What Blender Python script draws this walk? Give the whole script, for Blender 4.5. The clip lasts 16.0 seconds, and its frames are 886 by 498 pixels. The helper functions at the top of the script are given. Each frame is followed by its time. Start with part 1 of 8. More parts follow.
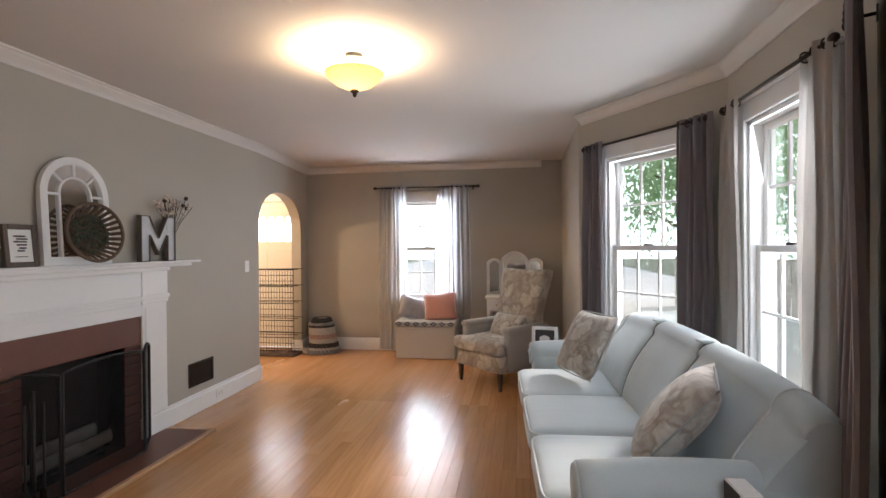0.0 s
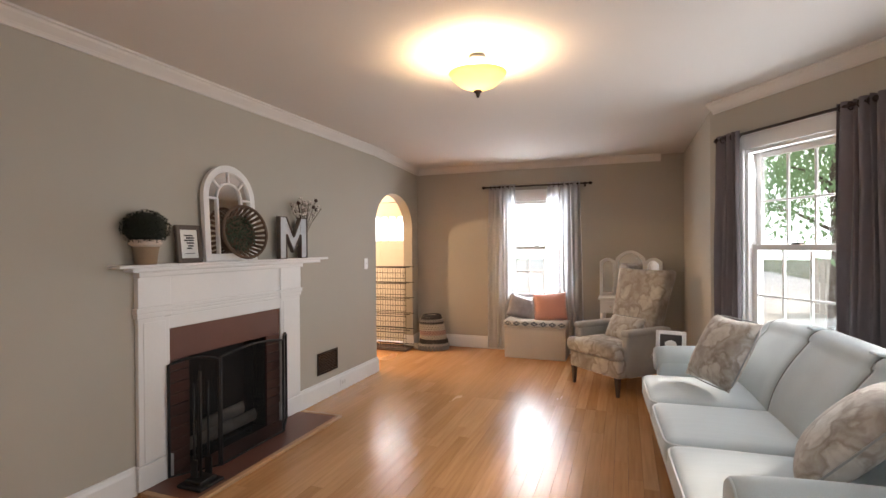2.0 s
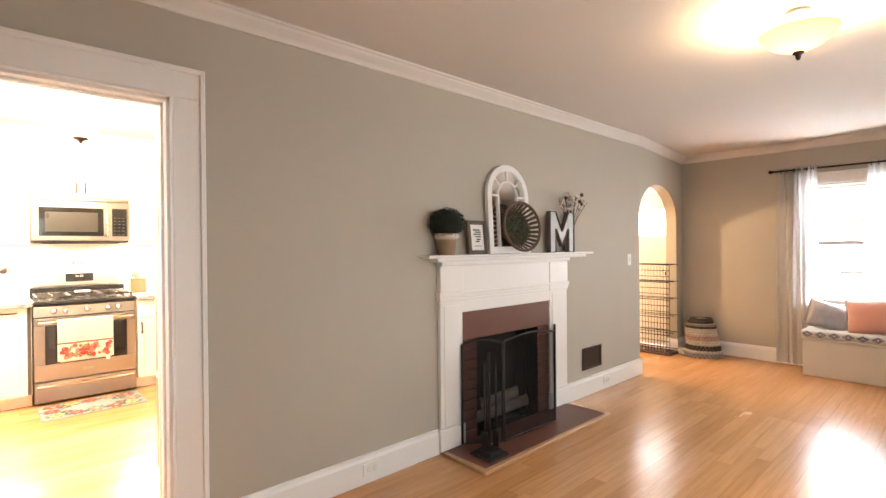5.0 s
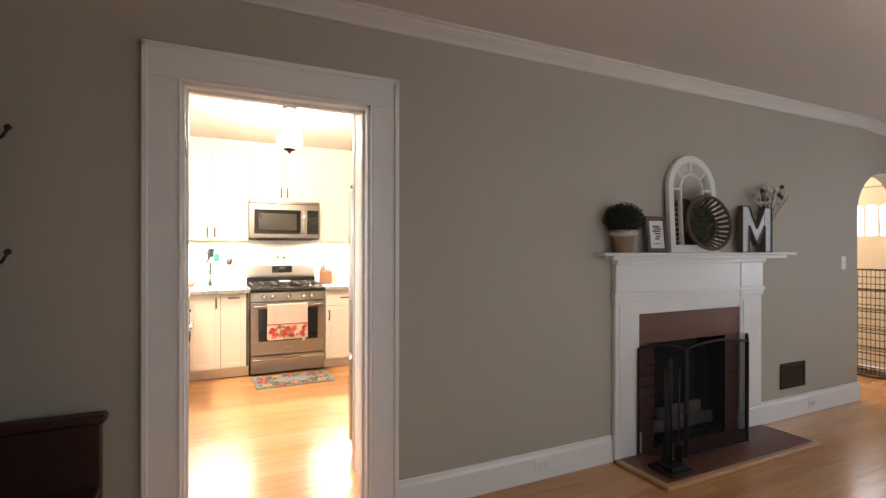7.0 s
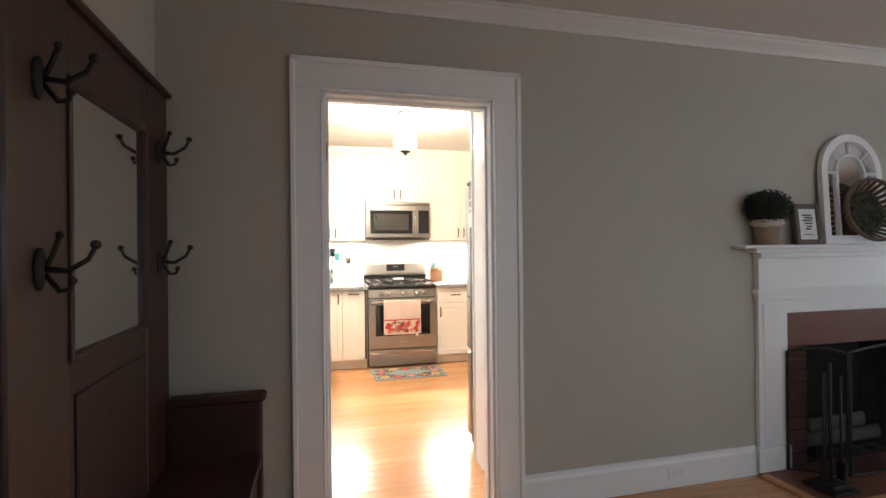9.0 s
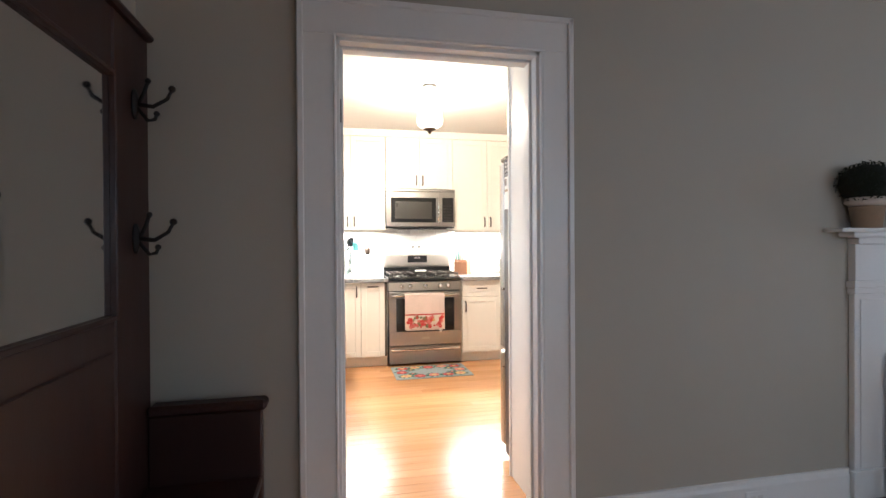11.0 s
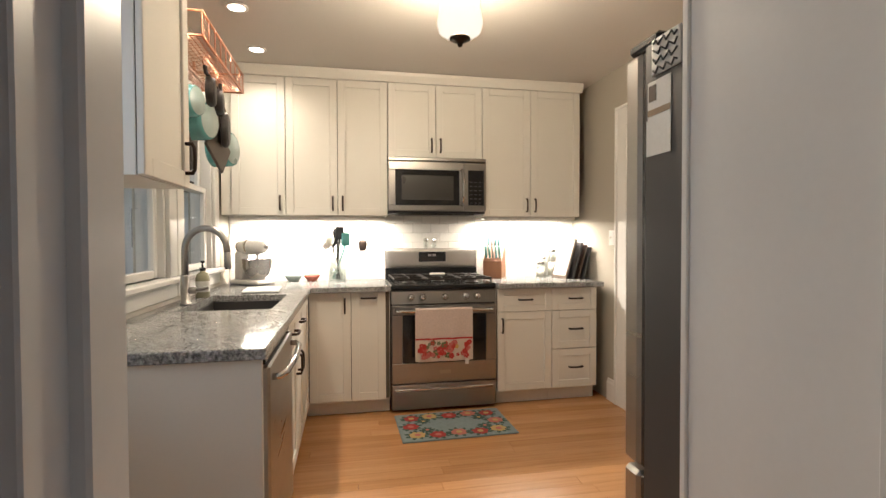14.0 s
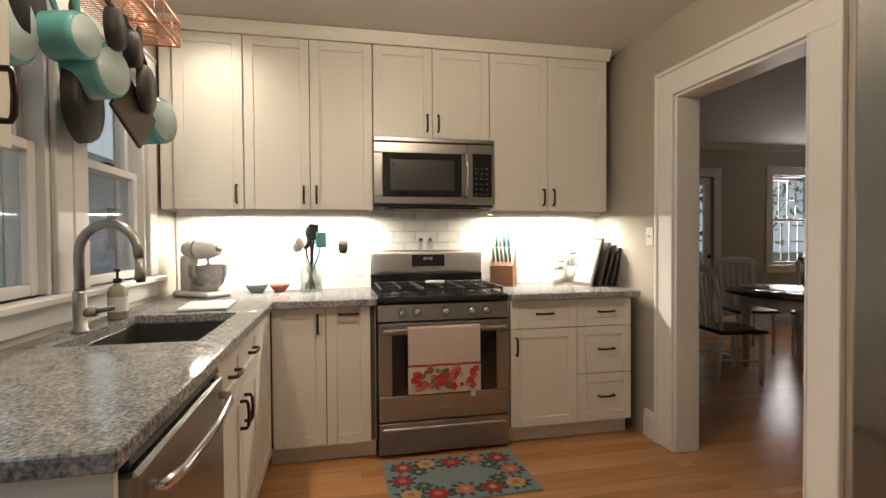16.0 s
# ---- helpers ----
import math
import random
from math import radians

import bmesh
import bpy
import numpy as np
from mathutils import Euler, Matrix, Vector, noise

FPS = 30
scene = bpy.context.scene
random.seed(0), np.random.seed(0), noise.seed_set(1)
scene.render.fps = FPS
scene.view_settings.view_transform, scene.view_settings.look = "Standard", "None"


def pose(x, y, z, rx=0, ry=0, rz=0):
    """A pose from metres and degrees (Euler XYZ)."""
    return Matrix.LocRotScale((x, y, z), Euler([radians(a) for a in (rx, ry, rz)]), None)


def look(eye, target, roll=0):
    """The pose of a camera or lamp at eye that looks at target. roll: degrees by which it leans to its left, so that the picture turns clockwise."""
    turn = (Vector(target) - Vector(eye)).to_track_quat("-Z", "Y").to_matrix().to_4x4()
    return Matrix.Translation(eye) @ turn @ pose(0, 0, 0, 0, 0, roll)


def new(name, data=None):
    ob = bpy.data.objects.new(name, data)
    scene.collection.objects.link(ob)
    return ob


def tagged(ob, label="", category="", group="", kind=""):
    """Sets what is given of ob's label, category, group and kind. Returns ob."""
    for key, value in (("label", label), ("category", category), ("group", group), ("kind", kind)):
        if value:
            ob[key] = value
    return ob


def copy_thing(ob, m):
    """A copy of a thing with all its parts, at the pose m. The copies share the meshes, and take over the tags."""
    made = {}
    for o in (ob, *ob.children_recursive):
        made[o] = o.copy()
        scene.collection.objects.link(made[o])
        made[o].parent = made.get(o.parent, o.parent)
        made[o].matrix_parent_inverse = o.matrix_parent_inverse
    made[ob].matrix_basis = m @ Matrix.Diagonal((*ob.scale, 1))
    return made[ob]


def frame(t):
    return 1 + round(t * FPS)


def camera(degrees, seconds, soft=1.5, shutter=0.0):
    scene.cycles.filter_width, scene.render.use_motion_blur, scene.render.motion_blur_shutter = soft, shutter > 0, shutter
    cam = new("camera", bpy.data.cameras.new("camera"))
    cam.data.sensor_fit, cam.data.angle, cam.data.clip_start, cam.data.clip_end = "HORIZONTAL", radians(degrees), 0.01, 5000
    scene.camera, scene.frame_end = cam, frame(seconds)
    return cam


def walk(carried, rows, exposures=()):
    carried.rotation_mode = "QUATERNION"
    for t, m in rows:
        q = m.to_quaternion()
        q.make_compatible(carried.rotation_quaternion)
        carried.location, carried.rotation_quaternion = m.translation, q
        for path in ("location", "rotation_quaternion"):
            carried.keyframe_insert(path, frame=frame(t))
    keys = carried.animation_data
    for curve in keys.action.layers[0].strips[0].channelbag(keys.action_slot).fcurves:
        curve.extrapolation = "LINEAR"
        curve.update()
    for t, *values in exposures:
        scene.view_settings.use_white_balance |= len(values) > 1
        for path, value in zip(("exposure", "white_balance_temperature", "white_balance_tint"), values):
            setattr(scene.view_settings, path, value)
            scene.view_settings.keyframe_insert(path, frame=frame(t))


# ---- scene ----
cam = camera(84.3, 16.0)
PATH = [
    (0, (0.171, -0.004, 1.41), (-0.14, 1.971, 1.397), -0.5),
    (0.5, (0.142, -0.012, 1.414), (-0.255, 1.948, 1.4), -0.5),
    (1, (0.11, -0.018, 1.409), (-0.378, 1.921, 1.397), -0.5),
    (1.5, (0.081, -0.031, 1.407), (-0.504, 1.881, 1.395), -0.4),
    (2, (0.039, -0.046, 1.407), (-0.658, 1.829, 1.394), -0.4),
    (2.5, (-0.002, -0.063, 1.407), (-0.819, 1.763, 1.393), -0.4),
    (3, (-0.032, -0.083, 1.402), (-0.988, 1.674, 1.389), -0.3),
    (3.5, (-0.076, -0.109, 1.39), (-1.158, 1.573, 1.377), -0.4),
    (4, (-0.105, -0.145, 1.381), (-1.325, 1.44, 1.37), -0.4),
    (4.5, (-0.14, -0.18, 1.377), (-1.492, 1.294, 1.365), -0.4),
    (5, (-0.178, -0.214, 1.369), (-1.647, 1.143, 1.359), -0.5),
    (5.2, (-0.182, -0.22, 1.365), (-1.697, 1.086, 1.353), -0.3),
    (7.3, (-0.268, -0.372, 1.334), (-2.099, 0.433, 1.332), -0.3),
    (7.5, (-0.272, -0.387, 1.333), (-2.119, 0.379, 1.329), -0.6),
    (8, (-0.28, -0.424, 1.318), (-2.169, 0.233, 1.319), -0.6),
    (8.5, (-0.279, -0.456, 1.309), (-2.199, 0.103, 1.313), -0.4),
    (9, (-0.291, -0.47, 1.303), (-2.229, 0.021, 1.307), -0.6),
    (11.5, (-0.92, -0.415, 1.233), (-2.877, -0.005, 1.217), -0.3),
    (12, (-1.218, -0.369, 1.232), (-3.176, 0.038, 1.206), -0.2),
    (12.5, (-1.508, -0.338, 1.231), (-3.467, 0.061, 1.194), -0.2),
    (13, (-1.769, -0.291, 1.23), (-3.729, 0.103, 1.19), -0.2),
    (13.5, (-2.012, -0.267, 1.229), (-3.974, 0.118, 1.186), -0.2),
    (14, (-2.258, -0.253, 1.245), (-4.221, 0.131, 1.202), -0.2),
    (14.5, (-2.498, -0.235, 1.251), (-4.458, 0.16, 1.21), -0.3),
    (15, (-2.698, -0.21, 1.245), (-4.656, 0.198, 1.205), -0.2),
    (15.5, (-2.855, -0.185, 1.244), (-4.811, 0.228, 1.204), -0.3),
    (16, (-2.972, -0.155, 1.238), (-4.929, 0.26, 1.198), -0.4),
]
walk(cam, [(t, look(eye, target, roll)) for t, eye, target, roll in PATH],
     [(0, -0.42, 6580, 14), (1.5, -0.30, 6880, 15), (3, 0.0, 7400, 17), (5, 0.44, 7400, 15), (7.3, -0.76, 6500, 12), (9, -0.82, 6050, 10), (11.5, -0.92, 5600, 10), (12.5, -1.42, 5800, 10), (13.5, -2.12, 6080, 10), (14, -2.42, 6150, 10), (14.5, -2.57, 6200, 10), (16, -2.85, 6200, 10)])

# ---- world and light ----
world = bpy.data.worlds.new("world")
scene.world = world
world.use_nodes = True
wn = world.node_tree
sky = wn.nodes.new("ShaderNodeTexSky")
sky.sky_type = "NISHITA"
sky.sun_disc = False
sky.sun_elevation = radians(35)
sky.sun_rotation = radians(60)
sky.dust_density = 4.0
wn.nodes["Background"].inputs["Strength"].default_value = 0.15
wn.links.new(sky.outputs[0], wn.nodes["Background"].inputs[0])


def lamp(name, kind, power, colour, matrix, size=0.1, size_y=None, spot=None):
    data = bpy.data.lights.new(name, kind)
    data.energy, data.color = power, colour
    if kind == "AREA":
        data.size = size
        if size_y:
            data.shape, data.size_y = "RECTANGLE", size_y
    elif kind == "SUN":
        data.angle = radians(size)
    else:
        data.shadow_soft_size = size
    if spot:
        data.spot_size, data.spot_blend = radians(spot), 1.0
    ob = new(name, data)
    ob.matrix_world = matrix
    return ob


WARM, SOFT, COOL = (1.0, 0.72, 0.45), (1.0, 0.83, 0.62), (0.78, 0.89, 1.0)
lamp("sun", "SUN", 5.0, (1.0, 0.95, 0.88), look((6, 3, 6), (0, 0, 0)), 12)
# sky light that enters by the windows
lamp("daylight_north", "AREA", 75, COOL, look((-1.05, 6.62, 1.4), (-1.05, 4, 0.9)), 0.72, 1.3)
lamp("daylight_bay_a", "AREA", 27, COOL, look((1.16, 3.84, 1.45), (-1.2, 2.4, 0.9)), 0.7, 1.3)
lamp("daylight_bay_b", "AREA", 25, COOL, look((1.54, 2.6, 1.45), (-1.6, 2.6, 0.9)), 0.7, 1.3)
# fill lamp at an added, unseen east window; brightens the near sofa arm
lamp("fill_east", "AREA", 20, COOL, look((0.97, 0.26, 1.4), (0.2, 1.9, 0.6)), 0.66, 1.3)
# fill lamp at an added, unseen kitchen window; bluish light for the white panels
lamp("fill_side", "AREA", 20, COOL, look((-3.25, -1.24, 1.5), (-3.35, 2, 1.0)), 0.6, 1.1)
lamp("daylight_dining", "AREA", 300, (1.0, 0.92, 0.84), look((-8.84, 6.05, 1.47), (-5, 4.2, 0.8)), 0.8, 1.3)
lamp("daylight_door", "AREA", 20, COOL, look((-3.30, 6.52, 1.67), (-2.9, 3, 0.9)), 0.66, 0.34)
# lamps of the rooms
lamp("bulb_living", "POINT", 76, WARM, pose(-0.75, 2.67, 2.365), 0.05)
lamp("bulb_kitchen", "POINT", 640, SOFT, pose(-4.46, 0.26, 2.27), 0.05)
lamp("bulb_foyer", "POINT", 210, WARM, pose(-4.42, 5.17, 2.24), 0.04)
for cx in (-4.5, -5.09, -5.69):
    lamp("downlight", "SPOT", 200, SOFT, look((cx, -0.83, 2.48), (cx, -0.83, 0)), 0.05, spot=155)
lamp("strip_left", "AREA", 210, (1.0, 0.86, 0.68), look((-6.17, -0.5, 1.395), (-6.17, -0.5, 0)), 1.05, 0.03).rotation_euler = (0, 0, radians(90))
lamp("strip_right", "AREA", 175, (1.0, 0.86, 0.68), look((-6.17, 1.22, 1.395), (-6.17, 1.22, 0)), 0.75, 0.03).rotation_euler = (0, 0, radians(90))

# ---- mesh building ----


class Mesh:
    """Collects faces for one part."""

    def __init__(self, m=None):
        self.v, self.f, self.s = [], [], []
        self.m = m or Matrix.Identity(4)

    def add(self, verts, faces, smooth=False, m=None):
        n = len(self.v)
        t = self.m @ m if m is not None else self.m
        self.v += [tuple(t @ Vector(p)) for p in verts]
        self.f += [tuple(i + n for i in f) for f in faces]
        self.s += [smooth] * len(faces)
        return self

    def box(self, x0, x1, y0, y1, z0, z1, b=0.004, m=None):
        lo, hi = (min(x0, x1), min(y0, y1), min(z0, z1)), (max(x0, x1), max(y0, y1), max(z0, z1))
        b = min(b, 0.45 * min(h - l for l, h in zip(lo, hi)))
        if b <= 0:
            pts = [(a, c, d) for a in (lo[0], hi[0]) for c in (lo[1], hi[1]) for d in (lo[2], hi[2])]
            return self.add(pts, [(0, 1, 3, 2), (4, 6, 7, 5), (0, 4, 5, 1), (2, 3, 7, 6), (0, 2, 6, 4), (1, 5, 7, 3)], m=m)
        pts, at = [], {}
        for sx in (0, 1):
            for sy in (0, 1):
                for sz in (0, 1):
                    s = (sx, sy, sz)
                    for ax in range(3):
                        p = [(hi[k] - b if s[k] else lo[k] + b) for k in range(3)]
                        p[ax] = hi[ax] if s[ax] else lo[ax]
                        at[s, ax] = len(pts)
                        pts.append(p)
        fs = []
        for ax in range(3):
            u, w = (ax + 1) % 3, (ax + 2) % 3
            for sg in (0, 1):
                q = []
                for du, dw in ((0, 0), (1, 0), (1, 1), (0, 1)):
                    s = [0, 0, 0]
                    s[ax], s[u], s[w] = sg, du, dw
                    q.append(at[tuple(s), ax])
                fs.append(q if sg else q[::-1])
            for du in (0, 1):
                for dw in (0, 1):
                    a, c = [0, 0, 0], [0, 0, 0]
                    a[u] = c[u] = du
                    a[w] = c[w] = dw
                    c[ax] = 1
                    q = [at[tuple(a), u], at[tuple(c), u], at[tuple(c), w], at[tuple(a), w]]
                    fs.append(q if du == dw else q[::-1])
        for s in [(a, c, d) for a in (0, 1) for c in (0, 1) for d in (0, 1)]:
            q = [at[s, 0], at[s, 1], at[s, 2]]
            fs.append(q if sum(s) % 2 else q[::-1])
        return self.add(pts, fs, m=m)

    def lathe(self, profile, seg=24, m=None, smooth=True, sx=1.0, sy=1.0, caps=True):
        """Turns (radius, height) pairs about z."""
        pts, fs = [], []
        n = len(profile)
        for k in range(seg):
            a = 2 * math.pi * k / seg
            pts += [(r * math.cos(a) * sx, r * math.sin(a) * sy, z) for r, z in profile]
        for k in range(seg):
            j = (k + 1) % seg
            fs += [(k * n + i, j * n + i, j * n + i + 1, k * n + i + 1) for i in range(n - 1)]
        if caps and profile[0][0] > 1e-5:
            fs.append(tuple(k * n for k in range(seg))[::-1])
        if caps and profile[-1][0] > 1e-5:
            fs.append(tuple(k * n + n - 1 for k in range(seg)))
        return self.add(pts, fs, smooth, m)

    def tube(self, path, r, seg=8, closed=False, taper=None, m=None):
        path = [Vector(p) for p in path]
        n = len(path)
        pts, fs = [], []
        up = None
        for i, p in enumerate(path):
            a = path[(i - 1) % n] if closed or i else path[i]
            b = path[(i + 1) % n] if closed or i < n - 1 else path[i]
            d = (b - a).normalized()
            if up is None:
                up = Vector((0, 0, 1)) if abs(d.z) < 0.9 else Vector((1, 0, 0))
            u = d.cross(up).normalized()
            up = u.cross(d).normalized()
            rr = r * (taper[i] if taper else 1)
            pts += [tuple(p + rr * (math.cos(2 * math.pi * k / seg) * u + math.sin(2 * math.pi * k / seg) * up)) for k in range(seg)]
        for i in range(n if closed else n - 1):
            j = (i + 1) % n
            fs += [(i * seg + k, i * seg + (k + 1) % seg, j * seg + (k + 1) % seg, j * seg + k) for k in range(seg)]
        if not closed:
            fs += [tuple(range(seg))[::-1], tuple(range((n - 1) * seg, n * seg))]
        return self.add(pts, fs, True, m)

    def rod(self, a, b, r, seg=10, m=None):
        return self.tube([a, b], r, seg, m=m)

    def grid(self, fn, nu, nv, m=None, wrap=False):
        """A sheet fn(u, v), u and v from 0 to 1."""
        cols = nu if wrap else nu + 1
        pts = [tuple(fn(i / nu, j / nv)) for i in range(cols) for j in range(nv + 1)]
        fs = [(i * (nv + 1) + j, ((i + 1) % cols) * (nv + 1) + j, ((i + 1) % cols) * (nv + 1) + j + 1, i * (nv + 1) + j + 1) for i in range(nu) for j in range(nv)]
        return self.add(pts, fs, True, m)

    def pillow(self, w, h, d, m=None, puff=0.75, n=16, ears=0.15):
        """A stuffed square cushion, w by h, d thick in the middle, lying in xy."""
        for sg in (1, -1):
            def fn(u, v):
                a, b = 2 * u - 1, 2 * v - 1
                edge = (1 - abs(a) ** 2.4) * (1 - abs(b) ** 2.4)
                pull = 1 - ears * (1 - abs(a * b)) * (a * a + b * b) / 2
                return (a * w / 2 * pull, b * h / 2 * pull, sg * d / 2 * max(edge, 0) ** (puff * 0.6))
            self.grid(fn, n, n, m)
        return self

    def soft(self, x0, x1, y0, y1, z0, z1, r=0.05, m=None, n=10, crown=0.0):
        """A rounded block, as of a seat cushion."""
        cx, cy, cz = (x0 + x1) / 2, (y0 + y1) / 2, (z0 + z1) / 2
        hx, hy, hz = abs(x1 - x0) / 2, abs(y1 - y0) / 2, abs(z1 - z0) / 2
        r = min(r, hx, hy, hz)
        for ax in range(3):
            for sg in (1, -1):
                def fn(u, v):
                    h = (hx, hy, hz)
                    p = [0, 0, 0]
                    a, b = (ax + 1) % 3, (ax + 2) % 3
                    ca, cb = 2 * u - 1, 2 * v - 1
                    ca, cb = math.sin(ca * math.pi / 2), math.sin(cb * math.pi / 2)
                    p[ax], p[a], p[b] = sg * h[ax], ca * h[a], cb * h[b]
                    q = Vector([max(-(h[k] - r), min(h[k] - r, p[k])) for k in range(3)])
                    o = Vector(p) - q
                    if o.length > 1e-9:
                        o = o.normalized() * r
                    out = q + o
                    bulge = crown * (1 - (out.x / hx) ** 2) * (1 - (out.y / hy) ** 2) if out.z > 0 else 0
                    return (cx + out.x, cy + out.y, cz + out.z + bulge)
                self.grid(fn, n, n, m)
        return self

    def ball(self, c, r, seg=16, m=None, squash=1.0):
        prof = [(r * math.sin(math.pi * i / 10), -r * squash * math.cos(math.pi * i / 10)) for i in range(11)]
        return self.lathe(prof, seg, pose(*c) if m is None else m @ pose(*c))


def part(name, mesh, material, parent=None, label=""):
    data = bpy.data.meshes.new(name)
    data.from_pydata(mesh.v, [], mesh.f)
    data.polygons.foreach_set("use_smooth", mesh.s)
    bm = bmesh.new()
    bm.from_mesh(data)
    if any(mesh.s):
        bmesh.ops.remove_doubles(bm, verts=bm.verts, dist=1e-5)
    bmesh.ops.recalc_face_normals(bm, faces=bm.faces)
    bm.to_mesh(data)
    bm.free()
    data.materials.append(material)
    ob = new(name, data)
    ob.parent = parent
    if label:
        ob["label"] = label
    return ob


def thing(name, m, label, category, group="", kind=""):
    ob = new(name)
    ob.matrix_world = m
    return tagged(ob, label, category, group, kind)


def structure(ob, label, category=""):
    return tagged(ob, label, category, kind="structure")


# ---- materials ----


def material(name, colour, rough=0.5, metal=0.0, vary=0.12, scale=6.0, bump=0.0, bump_scale=120.0, fine=0.06, coat=0.0, sheen=0.0, stretch=(1, 1, 1), alpha=1.0):
    """A painted, woven, metal or stone surface with change of tone at two scales and fine relief."""
    mat = bpy.data.materials.new(name)
    mat.use_nodes = True
    nt = mat.node_tree
    N, L = nt.nodes, nt.links
    bs = N["Principled BSDF"]
    tc = N.new("ShaderNodeTexCoord")
    mp = N.new("ShaderNodeMapping")
    mp.inputs["Scale"].default_value = stretch
    L.new(tc.outputs["Object"], mp.inputs[0])
    big = N.new("ShaderNodeTexNoise")
    big.inputs["Scale"].default_value, big.inputs["Detail"].default_value = scale, 3
    L.new(mp.outputs[0], big.inputs["Vector"])
    small = N.new("ShaderNodeTexNoise")
    small.inputs["Scale"].default_value, small.inputs["Detail"].default_value = bump_scale, 2
    L.new(mp.outputs[0], small.inputs["Vector"])
    mix = N.new("ShaderNodeMix")
    mix.data_type, mix.blend_type = "RGBA", "MIX"
    mix.inputs["A"].default_value = (*[c * (1 - vary) for c in colour], 1)
    mix.inputs["B"].default_value = (*[min(1, c * (1 + vary)) for c in colour], 1)
    L.new(big.outputs[0], mix.inputs["Factor"])
    mul = N.new("ShaderNodeMix")
    mul.data_type, mul.blend_type = "RGBA", "MULTIPLY"
    mul.inputs["Factor"].default_value = 1
    ramp = N.new("ShaderNodeMapRange")
    ramp.inputs["To Min"].default_value, ramp.inputs["To Max"].default_value = 1 - fine * 2, 1.0
    L.new(small.outputs[0], ramp.inputs[0])
    L.new(mix.outputs["Result"], mul.inputs["A"])
    L.new(ramp.outputs[0], mul.inputs["B"])
    L.new(mul.outputs["Result"], bs.inputs["Base Color"])
    rr = N.new("ShaderNodeMapRange")
    rr.inputs["To Min"].default_value, rr.inputs["To Max"].default_value = max(rough - 0.08, 0.02), min(rough + 0.08, 1)
    L.new(big.outputs[0], rr.inputs[0])
    L.new(rr.outputs[0], bs.inputs["Roughness"])
    bs.inputs["Metallic"].default_value = metal
    bs.inputs["Coat Weight"].default_value = coat
    bs.inputs["Coat Roughness"].default_value = 0.1
    bs.inputs["Sheen Weight"].default_value = sheen
    bs.inputs["Alpha"].default_value = alpha
    if bump:
        bp = N.new("ShaderNodeBump")
        bp.inputs["Strength"].default_value, bp.inputs["Distance"].default_value = bump, 0.002
        L.new(small.outputs[0], bp.inputs["Height"])
        L.new(bp.outputs[0], bs.inputs["Normal"])
    return mat


def emitter(name, colour, strength):
    mat = bpy.data.materials.new(name)
    mat.use_nodes = True
    nt = mat.node_tree
    em = nt.nodes.new("ShaderNodeEmission")
    em.inputs[0].default_value, em.inputs[1].default_value = (*colour, 1), strength
    nt.links.new(em.outputs[0], nt.nodes["Material Output"].inputs[0])
    return mat


def blend(name, a, b, factor):
    """Two shaders (name, colour, strength) mixed by a constant."""
    mat = bpy.data.materials.new(name)
    mat.use_nodes = True
    nt = mat.node_tree
    out = nt.nodes["Material Output"]
    made = []
    for kind, colour, value in (a, b):
        n = nt.nodes.new(kind)
        n.inputs["Color"].default_value = (*colour, 1)
        if kind == "ShaderNodeEmission":
            n.inputs["Strength"].default_value = value
        elif "Roughness" in n.inputs:
            n.inputs["Roughness"].default_value = value
        made.append(n)
    mix = nt.nodes.new("ShaderNodeMixShader")
    mix.inputs[0].default_value = factor
    nt.links.new(made[0].outputs[0], mix.inputs[1])
    nt.links.new(made[1].outputs[0], mix.inputs[2])
    nt.links.new(mix.outputs[0], out.inputs[0])
    return mat


def ramp_nodes(N, stops):
    r = N.new("ShaderNodeValToRGB")
    el = r.color_ramp.elements
    while len(el) < len(stops):
        el.new(0.5)
    for e, (p, c) in zip(el, stops):
        e.position, e.color = p, (*c, 1)
    return r


